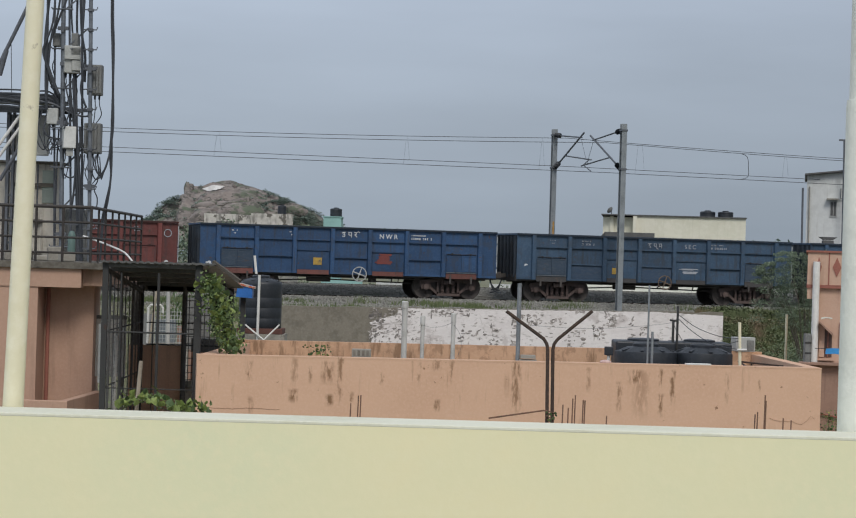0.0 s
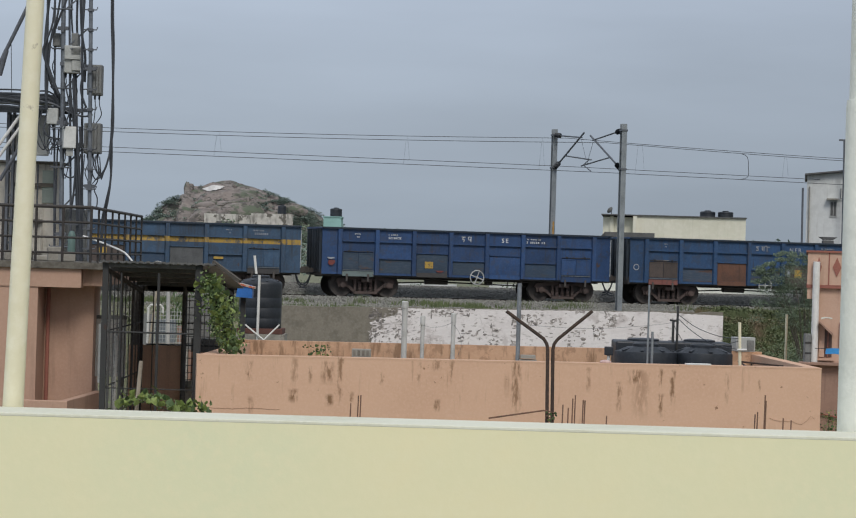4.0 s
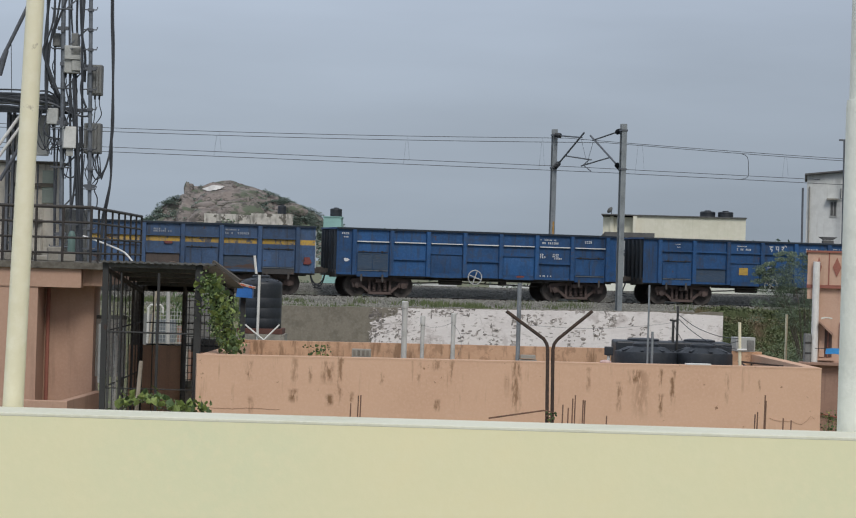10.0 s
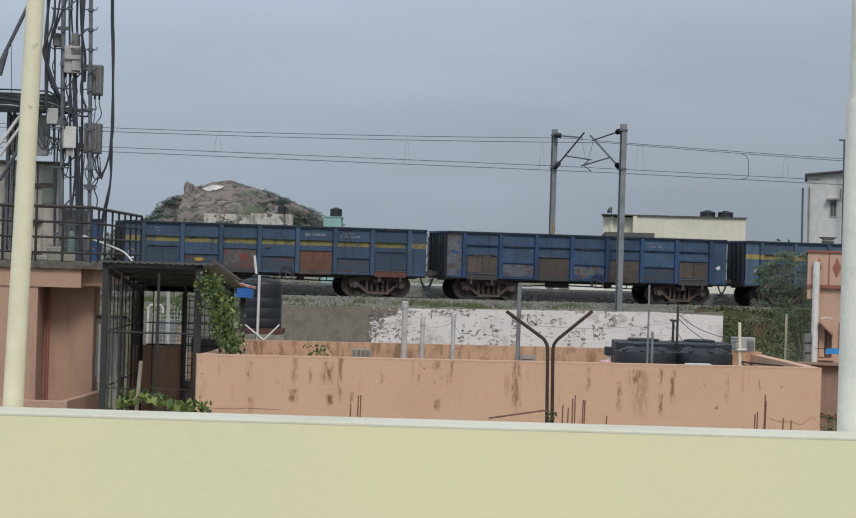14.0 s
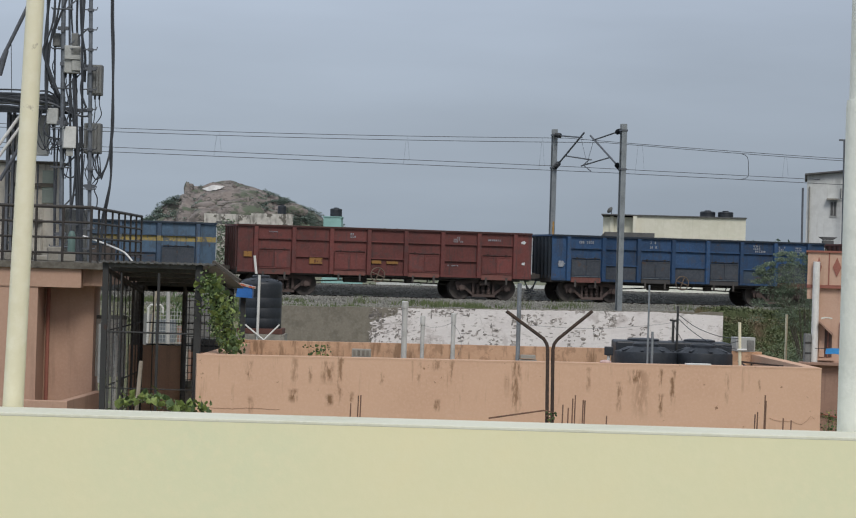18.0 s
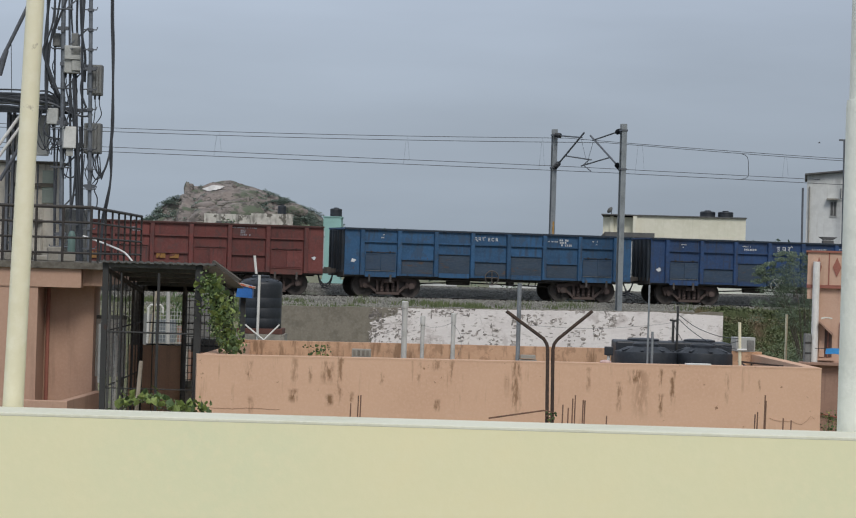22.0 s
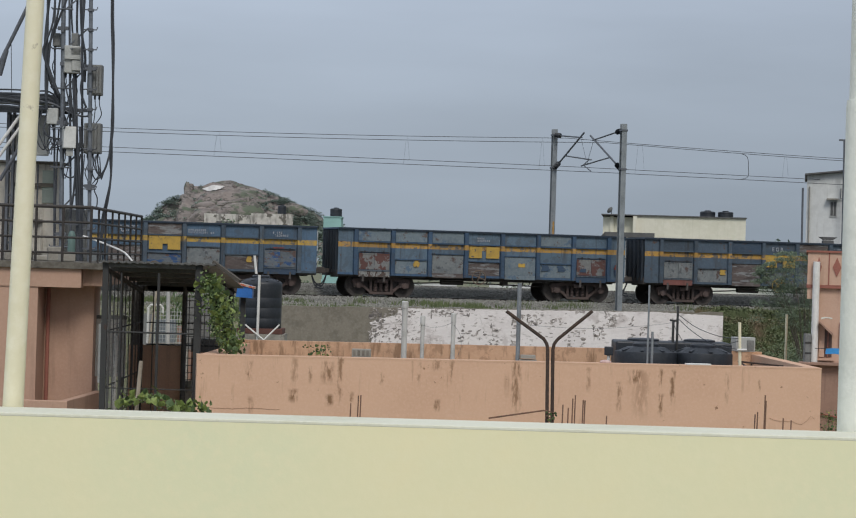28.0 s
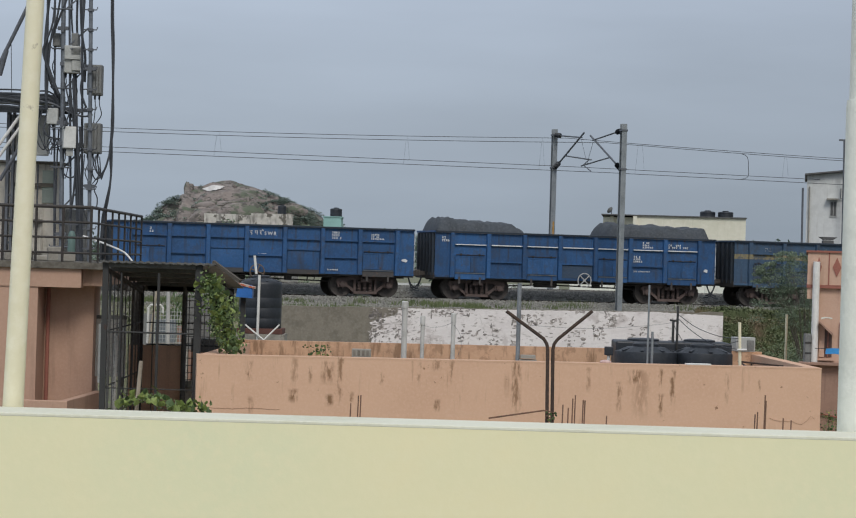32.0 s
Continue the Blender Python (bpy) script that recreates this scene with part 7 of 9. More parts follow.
PATCH = {
    "rust": RUST_DOOR, "brown": BROWN_DOOR, "grey": GREY_DOOR, "red": RED_LEAD,
    "streaked": material("streaked_bare_plate", (0.105, 0.085, 0.080), (0.07, 0.055, 0.052), (0.15, 0.13, 0.125), scale=2.0, fine=10, rough=0.9, stretch=(0.5, 1, 2.4), spots=0.42, spot_color=(0.20, 0.205, 0.21), spot_scale=2.2, spot_edge=0.05, blotch=((0.045, 0.035, 0.035), 2.6, 0.56, 0.8)),
    "scratched": material("scratched_grey_plate", (0.165, 0.180, 0.185), (0.115, 0.13, 0.14), (0.23, 0.245, 0.25), scale=2.0, fine=10, rough=0.9, spots=0.30, spot_color=(0.085, 0.060, 0.055), spot_scale=2.8, blotch=((0.06, 0.065, 0.075), 3.2, 0.57, 0.8)),
    "daubed": material("daubed_blue_plate", (0.115, 0.135, 0.155), (0.08, 0.095, 0.115), (0.18, 0.195, 0.205), scale=1.8, fine=10, rough=0.85, stretch=(0.8, 1, 1.6), spots=0.40, spot_color=(0.105, 0.070, 0.062), spot_scale=2.3, spot_edge=0.03, blotch=((0.028, 0.075, 0.19), 1.8, 0.54, 0.95)),
    "maroon": material("flaked_maroon_plate", (0.17, 0.175, 0.175), (0.12, 0.125, 0.125), (0.24, 0.245, 0.245), scale=2.2, fine=10, rough=0.9, spots=0.50, spot_color=(0.105, 0.052, 0.047), spot_scale=2.6, spot_edge=0.03),
    "primer": material("red_daubed_plate", (0.095, 0.085, 0.085), (0.06, 0.055, 0.055), (0.15, 0.14, 0.14), scale=2.2, fine=10, rough=0.9, spots=0.40, spot_color=(0.15, 0.055, 0.045), spot_scale=1.9, spot_edge=0.05, blotch=((0.16, 0.165, 0.17), 3.0, 0.58, 0.7)),
    "dust": material("dusty_blue_plate", (0.036, 0.066, 0.115), (0.026, 0.048, 0.085), (0.07, 0.09, 0.12), scale=1.6, fine=10, rough=0.8, stretch=(0.6, 1, 1.8), spots=0.22, spot_color=(0.05, 0.055, 0.062), spot_scale=2.4, spot_edge=0.12),
    "slate": material("slate_grey_plate", (0.040, 0.064, 0.100), (0.029, 0.047, 0.073), (0.075, 0.095, 0.12), scale=1.8, fine=10, rough=0.85, stretch=(0.6, 1, 1.8), spots=0.25, spot_color=(0.085, 0.060, 0.052), spot_scale=2.6, spot_edge=0.08),
    "smear": material("brown_smeared_plate", (0.050, 0.075, 0.115), (0.035, 0.055, 0.085), (0.09, 0.105, 0.13), scale=1.8, fine=10, rough=0.85, stretch=(0.45, 1, 2.4), spots=0.44, spot_color=(0.090, 0.058, 0.050), spot_scale=1.8, spot_edge=0.08),
    "pale": material("pale_chipped_plate", (0.150, 0.190, 0.218), (0.105, 0.14, 0.17), (0.22, 0.25, 0.27), scale=2.0, fine=10, rough=0.85, spots=0.25, spot_color=(0.10, 0.075, 0.068), spot_scale=3.4, blotch=((0.07, 0.12, 0.19), 1.6, 0.56, 0.8)),
    "chipped": material("chipped_white_skirt", (0.24, 0.245, 0.24), (0.17, 0.17, 0.165), (0.34, 0.34, 0.33), scale=3.0, fine=10, rough=0.9, stretch=(1.6, 1, 0.7), spots=0.48, spot_color=(0.085, 0.060, 0.052), spot_scale=3.2, spot_edge=0.03),
    "teal": material("grey_teal_skirt", (0.15, 0.19, 0.19), (0.10, 0.13, 0.13), scale=2.4, rough=0.9, spots=0.25, spot_color=(0.08, 0.06, 0.055), spot_scale=3.0),
    "dusk": material("dusky_door_plate", (0.056, 0.066, 0.084), (0.038, 0.046, 0.060), (0.095, 0.102, 0.115), scale=2.0, fine=10, rough=0.9, spots=0.25, spot_color=(0.085, 0.060, 0.052), spot_scale=2.6, spot_edge=0.08),
    "oxide": SKIRT_OXIDE, "dark": material("grimy_dark_skirt", (0.062, 0.060, 0.062), (0.042, 0.041, 0.043), (0.10, 0.095, 0.092), scale=2.2, rough=0.9, spots=0.2, spot_color=(0.10, 0.075, 0.065), spot_scale=3.0),
}
BRAKE_WHITE = material("brake_wheel_paint", (0.42, 0.43, 0.43), (0.25, 0.25, 0.25), scale=6, rough=0.7)
COAL = material("dark_tarpaulin", (0.050, 0.060, 0.072), (0.032, 0.039, 0.047), (0.09, 0.10, 0.112), scale=2.5, fine=10, rough=0.8, bump=0.6)

# End plates: grime plus the shade between wagons, put into the paint.
END_DARK = material("shaded_grimy_end_plate", (0.030, 0.042, 0.058), (0.018, 0.023, 0.030), (0.055, 0.06, 0.066), scale=2.5, rough=0.9, vary=0.3, streak=0.6, streak_color=(0.02, 0.018, 0.016))
END_RED = material("shaded_grimy_red_plate", (0.070, 0.030, 0.028), (0.04, 0.022, 0.02), (0.10, 0.05, 0.046), scale=2.5, rough=0.9, vary=0.2, streak=0.5)
# Coping kept near black: the shadow line along the rim is its colour.
COPING = material("shadow_line_coping", (0.026, 0.040, 0.062), (0.018, 0.027, 0.040), (0.05, 0.062, 0.08), scale=3, rough=0.85, vary=0.2, spots=0.15, spot_color=(0.06, 0.045, 0.04))
EDGE_WHITE = material("worn_white_edge", (0.40, 0.43, 0.45), (0.22, 0.25, 0.28), scale=4, rough=0.8, spots=0.32, spot_color=(0.05, 0.07, 0.10), spot_scale=5)
WHEEL_YELLOW = material("yellow_brake_wheel", (0.34, 0.22, 0.05), (0.2, 0.13, 0.05), scale=6, rough=0.8)
WHEEL_BROWN = material("brown_brake_wheel", (0.15, 0.11, 0.085), (0.09, 0.07, 0.055), scale=6, rough=0.85)

shape_cache = {}


def shared(key, mat, make, smooth=False):
    """The same mesh for all like pieces in one paint."""
    k = (key, mat.name)
    if k not in shape_cache:
        shape_cache[k] = make().mesh(key, mat, smooth)
    return shape_cache[k]


def ring(sh, r, t, n=20, y=0.0):
    pts = [(r * math.cos(2 * math.pi * i / n), y, r * math.sin(2 * math.pi * i / n)) for i in range(n + 1)]
    return sh.path(pts, t, 6)


def make_door(w):
    """The door's backing plate."""
    return Shape().slab([(-w - 0.03, 1.08), (w + 0.03, 1.08), (w + 0.03, 1.90), (-w - 0.03, 1.90)], (-0.012, 0.0))


def make_leaf(w):
    """One door leaf: a dished plate in a frame."""
    sh = Shape()
    o, i = (0.009, w, 1.165, 1.850), (0.06, w - 0.05, 1.22, 1.80)
    v = [(o[0], -0.046, o[2]), (o[1], -0.046, o[2]), (o[1], -0.046, o[3]), (o[0], -0.046, o[3])]
    v += [(i[0], -0.046, i[2]), (i[1], -0.046, i[2]), (i[1], -0.046, i[3]), (i[0], -0.046, i[3])]
    v += [(x, -0.034, z) for x, y, z in v[4:8]] + [(x, -0.012, z) for x, y, z in v[:4]]
    f = [(0, 1, 5, 4), (1, 2, 6, 5), (2, 3, 7, 6), (3, 0, 4, 7), (4, 5, 9, 8), (5, 6, 10, 9), (6, 7, 11, 10), (7, 4, 8, 11), (8, 9, 10, 11)]
    f += [(12, 13, 1, 0), (13, 14, 2, 1), (14, 15, 3, 2), (15, 12, 0, 3)]
    return sh.add(v, f)


def make_plain_door(w):
    """A single hatch plate, slightly bowed, under a ledge."""
    sh = Shape()
    n = 6
    for j in range(n + 1):
        for i in range(n + 1):
            u, q = i / n, j / n
            sh.v.append((-w + 2 * w * u, -0.026 - 0.020 * math.sin(math.pi * q) * math.sin(math.pi * u), 1.09 + 0.79 * q))
    sh.f = [(j * (n + 1) + i, j * (n + 1) + i + 1, (j + 1) * (n + 1) + i + 1, (j + 1) * (n + 1) + i) for j in range(n) for i in range(n)]
    return sh


def make_hinge():
    """A bent hinge rod with two lugs."""
    sh = Shape()
    for x in (-0.42, 0.40):
        sh.box(x - 0.03, x + 0.03, -0.075, -0.012, 1.865, 1.955)
    sh.path([(-0.64, -0.05, 1.90), (-0.42, -0.05, 1.915), (-0.15, -0.05, 1.89), (0.15, -0.05, 1.895), (0.40, -0.05, 1.915), (0.64, -0.05, 1.895)], 0.018, 5)
    sh.box(-0.16, -0.05, -0.066, -0.012, 1.875, 1.925)
    return sh


def make_panel(x0, x1, seed):
    """A side plate that bulges a little between its posts."""
    sh = Shape()
    nx, nz = 6, 7
    for j in range(nz + 1):
        for i in range(nx + 1):
            u, q = i / nx, j / nz
            edge = math.sin(math.pi * u) * math.sin(math.pi * q)
            sh.v.append((x0 + (x1 - x0) * u, -1.487 - 0.022 * edge * noise.noise((seed * 3.7 + u * 1.6, q * 2.1, seed)), 1.0 + 1.83 * q))
    m = (nx + 1) * (nz + 1)
    sh.f = [(j * (nx + 1) + i, j * (nx + 1) + i + 1, (j + 1) * (nx + 1) + i + 1, (j + 1) * (nx + 1) + i) for j in range(nz) for i in range(nx)]
    sh.box(x0, x1, -1.470, -1.455, 1.0, 2.83)
    return sh


def brushed(x, z, wd, h, rng):
    """A roughly brushed patch: strokes of uneven length, one above the other."""
    n = max(3, int(h / 0.045))
    lo, hi, v, f = 0.0, 0.0, [], []
    left, right = [], []
    for i in range(n + 1):
        lo = 0.55 * lo + rng.uniform(0.0, 0.16) * wd
        hi = 0.55 * hi + rng.uniform(0.0, 0.24) * wd
        left.append(x + lo + (0.10 * wd if i in (0, n) else 0))
        right.append(x + wd - hi - (0.16 * wd if i in (0, n) else 0))
    for i in range(n):
        z0, z1 = z + h * i / n, z + h * (i + 1) / n
        a, b = left[i], right[i]
        k = len(v)
        v += [(a, z0), (b, z0), (b + rng.uniform(-0.03, 0.03), z1), (a + rng.uniform(-0.03, 0.03), z1)]
        f.append((k, k + 1, k + 2, k + 3))
    return v, f


def make_wheelset():
    sh = Shape()
    for s in (-1, 1):
        prof = [(0.10, -0.09), (0.14, -0.06), (0.39, -0.045), (0.46, -0.06), (0.50, -0.065), (0.50, 0.05), (0.53, 0.055), (0.53, 0.085), (0.47, 0.085), (0.40, 0.04), (0.14, 0.05), (0.10, 0.09)]
        t = Shape().lathe(prof, 24)
        sh.add([(x, s * 0.838 - s * z, y) for x, y, z in t.v], t.f)
    sh.tube((0, -1.02, 0), (0, 1.02, 0), 0.085, n=12)
    for k in range(5):
        w = 2 * math.pi * k / 5
        for s in (-1, 1):
            sh.tube((0.27 * math.cos(w), s * 0.90, 0.27 * math.sin(w)), (0.27 * math.cos(w), s * 0.935, 0.27 * math.sin(w)), 0.05, n=8)
    return sh


def make_side_frame():
    sh = Shape()
    out = [(-1.28, 0.62), (-1.22, 0.76), (-0.62, 0.86), (0.62, 0.86), (1.22, 0.76), (1.28, 0.62), (1.10, 0.58), (0.62, 0.70), (-0.62, 0.70), (-1.10, 0.58)]
    sh.slab(out, (-0.07, 0.07))
    for s in (-1, 1):
        sh.slab([(s * 1.14, 0.70), (s * 0.98, 0.70), (s * 0.36, 0.20), (s * 0.46, 0.14)], (-0.06, 0.06))
        sh.slab([(s * 0.50, 0.76), (s * 0.40, 0.76), (s * 0.40, 0.20), (s * 0.50, 0.20)], (-0.06, 0.06))
        sh.slab([(s * 1.24, 0.62), (s * 0.78, 0.62), (s * 0.82, 0.40), (s * 1.18, 0.40)], (-0.10, 0.06))
    sh.slab([(-0.52, 0.12), (0.52, 0.12), (0.46, 0.23), (-0.46, 0.23)], (-0.14, 0.10))
    return sh


def make_axle_box():
    sh = Shape()
    sh.tube((0, -0.17, 0), (0, 0.05, 0), 0.125, n=14)
    sh.tube((0, -0.185, 0), (0, -0.17, 0), 0.085, n=10)
    return sh


def make_spring():
    prof = []
    for k in range(7):
        z = 0.24 + k * 0.064
        prof += [(0.06, z), (0.085, z + 0.016), (0.085, z + 0.036), (0.06, z + 0.052)]
    return Shape().lathe(prof, 10)


def make_bolster():
    return Shape().slab([(-1.30, 0.62), (1.30, 0.62), (1.30, 0.78), (0.5, 0.92), (-0.5, 0.92), (-1.30, 0.78)], (-0.22, 0.22), "x")


def make_coupler():
    sh = Shape()
    sh.box(6.30, 6.72, -0.09, 0.09, 0.98, 1.16)
    sh.box(6.66, 6.90, -0.17, 0.13, 0.93, 1.21, 0.04)
    return sh


def make_hose():
    """Brake hoses that hang in a loop towards the next wagon."""
    sh = Shape()
    sh.path(smooth([(6.40, -0.55, 1.0), (6.44, -0.6, 0.80), (6.54, -0.62, 0.58), (6.70, -0.62, 0.45), (6.87, -0.6, 0.42)], 4), 0.032)
    sh.path(smooth([(6.36, -0.75, 1.0), (6.40, -0.78, 0.74), (6.50, -0.8, 0.46), (6.68, -0.8, 0.33), (6.87, -0.78, 0.31)], 4), 0.024)
    return sh


def make_end():
    return Shape().box(6.34, 6.38, -1.455, 1.455, 1.0, 2.83)


def make_rib():
    return Shape().slab([(6.38, -0.09), (6.46, -0.05), (6.46, 0.05), (6.38, 0.09)], (1.0, 2.80), "z")


STROKES = {
    "द": [[(0.0, 0.72), (0.55, 0.72)], [(0.5, 0.72), (0.2, 0.6), (0.12, 0.35), (0.4, 0.3), (0.45, 0.12), (0.3, 0.0)]],
    "प": [[(0.12, 0.72), (0.12, 0.4), (0.25, 0.28), (0.52, 0.3)], [(0.55, 0.72), (0.55, 0.0)]],
    "र": [[(0.12, 0.72), (0.35, 0.68), (0.38, 0.5), (0.12, 0.38), (0.45, 0.05)]],
    "उ": [[(0.1, 0.62), (0.4, 0.66), (0.42, 0.45), (0.2, 0.40), (0.45, 0.32), (0.42, 0.08), (0.1, 0.1)]],
    "म": [[(0.15, 0.72), (0.15, 0.2), (0.1, 0.3), (0.52, 0.3)], [(0.55, 0.72), (0.55, 0.0)]],
    "त": [[(0.5, 0.4), (0.2, 0.4), (0.12, 0.2), (0.28, 0.05)], [(0.52, 0.72), (0.52, 0.0)]],
    "स": [[(0.12, 0.72), (0.3, 0.66), (0.12, 0.42), (0.35, 0.1)], [(0.2, 0.40), (0.52, 0.40)], [(0.55, 0.72), (0.55, 0.0)]],
    "े": [[(-0.12, 0.76), (-0.38, 1.0)]],
    "ू": [[(-0.15, 0.0), (-0.35, -0.12), (-0.1, -0.22)]],
    "ी": [[(0.12, 0.72), (0.12, 0.0)], [(0.12, 0.74), (-0.05, 0.98), (-0.3, 0.8)]],
}


def lettering(text, size, x, z, y):
    """Flat stencilled letters on a side plate; x is the left end."""
    if any(ch in STROKES for ch in text):
        sh, cx, k = Shape(), x, size
        for ch in text:
            adv = 0.0 if ch in "ेू" else (0.25 if ch == "ी" else 1.0)
            for line in STROKES.get(ch, []):
                for (x0, z0), (x1, z1) in zip(line, line[1:]):
                    a, b = Vector((cx + x0 * k, z + z0 * k)), Vector((cx + x1 * k, z + z1 * k))
                    u = (b - a).normalized() * 0.06 * k
                    n = Vector((-u.y, u.x))
                    sh.slab([tuple(a - u + n), tuple(a - u - n), tuple(b + u - n), tuple(b + u + n)], (y - 0.002, y + 0.002))
            if adv:
                sh.box(cx, cx + 0.62 * k, y - 0.002, y + 0.002, z + 0.70 * k, z + 0.80 * k)
            cx += adv * k
        return sh.v, sh.f
    cu = bpy.data.curves.new("stencil", "FONT")
    cu.body = text
    cu.size = size
    cu.extrude = 0.002
    cu.offset = 0.003
    cu.space_character = 1.45
    tmp = bpy.data.objects.new("stencil", cu)
    scene.collection.objects.link(tmp)
    me = bpy.data.meshes.new_from_object(tmp)
    vs = [(x + p.co.x, y - p.co.z, z + p.co.y) for p in me.vertices]
    fs = [tuple(p.vertices) for p in me.polygons]
    bpy.data.objects.remove(tmp)
    bpy.data.curves.remove(cu)
    bpy.data.meshes.remove(me)
    return vs, fs


def wagon(spec):
    tone, stripe, wear = spec["tone"], spec.get("stripe", ""), spec.get("wear", 0.1)
    body = paint(tone, stripe, wear)
    post_paint = paint(spec.get("post", tone), stripe if stripe not in ("olive",) and tone != "violet" else "", wear * 0.6)
    w = thing("goods_wagon", spec["label"], "goods wagon", group="wagons of the goods train")
    part("floor", shared("floor", UNDER, lambda: Shape().box(-6.38, 6.38, -1.45, 1.45, 1.10, 1.18)), None, w)
    part("underframe", shared("underframe", UNDER, lambda: Shape().box(-6.3, 6.3, -0.30, 0.30, 0.80, 1.09).box(-6.3, 6.3, -1.40, -1.30, 0.86, 1.09).box(-6.3, 6.3, 1.30, 1.40, 0.86, 1.09).box(-1.6, -1.45, -1.3, 1.3, 0.84, 1.08).box(1.45, 1.6, -1.3, 1.3, 0.84, 1.08)), None, w)
    part("brake_gear", shared("brake_gear", UNDER, lambda: Shape().tube((-1.7, -0.75, 0.72), (-0.7, -0.75, 0.72), 0.13, n=14).tube((-0.7, -0.75, 0.70), (2.9, -0.6, 0.62), 0.028).tube((-1.7, -0.75, 0.68), (-3.2, -0.5, 0.6), 0.028).tube((-3.1, -1.25, 0.80), (3.1, -1.25, 0.80), 0.022).tube((0.36, -1.5, 0.95), (0.36, -0.7, 0.70), 0.025).box(1.0, 1.25, -1.0, -0.6, 0.62, 0.85).tube((1.9, -1.2, 0.86), (1.9, -1.0, 0.62), 0.025).tube((2.2, -1.2, 0.86), (2.2, -1.0, 0.64), 0.02)), None, w)
    spin = Matrix.Rotation(math.pi, 4, "Z")
    for m in (Matrix.Identity(4), spin):
        part("coupler", shared("coupler", UNDER, make_coupler), None, w, m=m)
        part("air_hose", shared("air_hose", CABLE, make_hose), None, w, m=m)
        end_paint = END_RED if tone == "red" else END_DARK
        ew = part("end_wall", shared("end_wall", end_paint, make_end), None, w, "grimy end wall, darkened in colour for the gap's shade", m=m)
        for i in range(6):
            part("rib", shared("rib", end_paint, make_rib), None, ew, m=Matrix.Translation((0, -1.2 + 0.48 * i, 0)))
        part("end_coping", shared("end_coping", post_paint, lambda: Shape().box(6.33, 6.44, -1.455, 1.455, 2.832, 2.905)), None, w, m=m)
        part("headstock", shared("headstock", UNDER, lambda: Shape().box(6.30, 6.42, -1.45, 1.45, 0.86, 1.12)), None, w, m=m)
    doors, lows, ups = spec.get("doors", {}), spec.get("low", {}), spec.get("up", {})
    plain = spec.get("plain", (2, 4))
    for side, m in ((0, Matrix.Identity(4)), (1, spin)):
        # Dark paint on the top coping draws the rim's shadow line.
        part("top_coping", shared("top_coping", END_RED if tone == "red" else COPING, lambda: Shape().box(-6.4, 6.4, -1.60, -1.46, 2.845, 2.91, 0.012)), None, w, m=m)
        part("bottom_sill", shared("bottom_sill", post_paint, lambda: Shape().box(-6.4, 6.4, -1.52, -1.44, 0.93, 1.02)), None, w, m=m)
        for q in (-1, 1):
            a, b = sorted((q * 3.5 * STEP, q * 6.4))
            c_paint = PATCH[spec["corner"]] if side == 0 and q == -1 and spec.get("corner") else body
            part("corner_panel", shared("corner_panel%d" % q, c_paint, lambda: make_panel(a, b, q + 9)), None, w, m=m)
        for k in range(8):
            x = (k - 3.5) * STEP
            part("stanchion", shared("stanchion%d" % k, post_paint, lambda: Shape().slab([(x - 0.115, -1.480), (x - 0.08, -1.60), (x + 0.08, -1.60), (x + 0.115, -1.480)], (0.93, 2.83), "z")), None, w, m=m)
        for k in range(7):
            x0, x1 = (k - 3.5) * STEP, (k - 2.5) * STEP
            part("side_panel", shared("side_panel%d" % k, body, lambda: make_panel(x0 + 0.05, x1 - 0.05, k)), None, w, m=m)
            part("side_rail", shared("upper_rail%d" % k, post_paint, lambda: Shape().box(x0 + 0.1, x1 - 0.1, -1.575, -1.48, 2.315, 2.365)), None, w, m=m)
            if side == 0 and k in ups:
                part("upper_panel", shared("upper_panel%d" % k, PATCH[ups[k]], lambda: Shape().box(x0 + 0.12, x1 - 0.12, -1.517, -1.505, 2.375, 2.82)), None, w, "weathered upper plate")
            if k % 2:
                part("side_rail", shared("lower_rail%d" % k, post_paint, lambda: Shape().box(x0 + 0.1, x1 - 0.1, -1.575, -1.48, 1.605, 1.655)), None, w, m=m)
                if side == 0 and k in lows:
                    part("lower_panel", shared("lower_panel%d" % k, PATCH[lows[k]], lambda: Shape().box(x0 + 0.12, x1 - 0.12, -1.517, -1.505, 1.03, 1.60)), None, w, "weathered lower plate")
                continue
            xm = (x0 + x1) / 2
            tone_d = doors.get(k, "") if side == 0 else ""
            paint_d = PATCH[tone_d] if tone_d else body
            mm = m @ Matrix.Translation((xm, -1.496, 0))
            d = part("door", shared("door", post_paint, lambda: make_door(0.66)), None, w, m=mm)
            if k in plain:
                part("door_plate", shared("door_plate", paint_d, lambda: make_plain_door(0.68)), None, d)
                part("door_ledge", shared("door_ledge", post_paint, lambda: Shape().box(-0.69, 0.69, -0.075, -0.012, 1.885, 1.925)), None, d)
            else:
                for q in (1, -1):
                    part("door_leaf", shared("door_leaf%d" % q, paint_d, lambda: (lambda t: Shape().add([(q * x, y, z) for x, y, z in t.v], t.f))(make_leaf(0.66))), None, d)
                part("hinge_rod", shared("hinge_rod", END_RED if tone == "red" else HINGE, make_hinge), None, d, "grimy hinge rod")
                part("door_bar", shared("door_bar", post_paint if tone == "red" else EDGE_DULL, lambda: Shape().box(-0.66, 0.66, -0.075, -0.012, 1.10, 1.145)), None, d, "worn bottom bar, paled in colour for caught light")
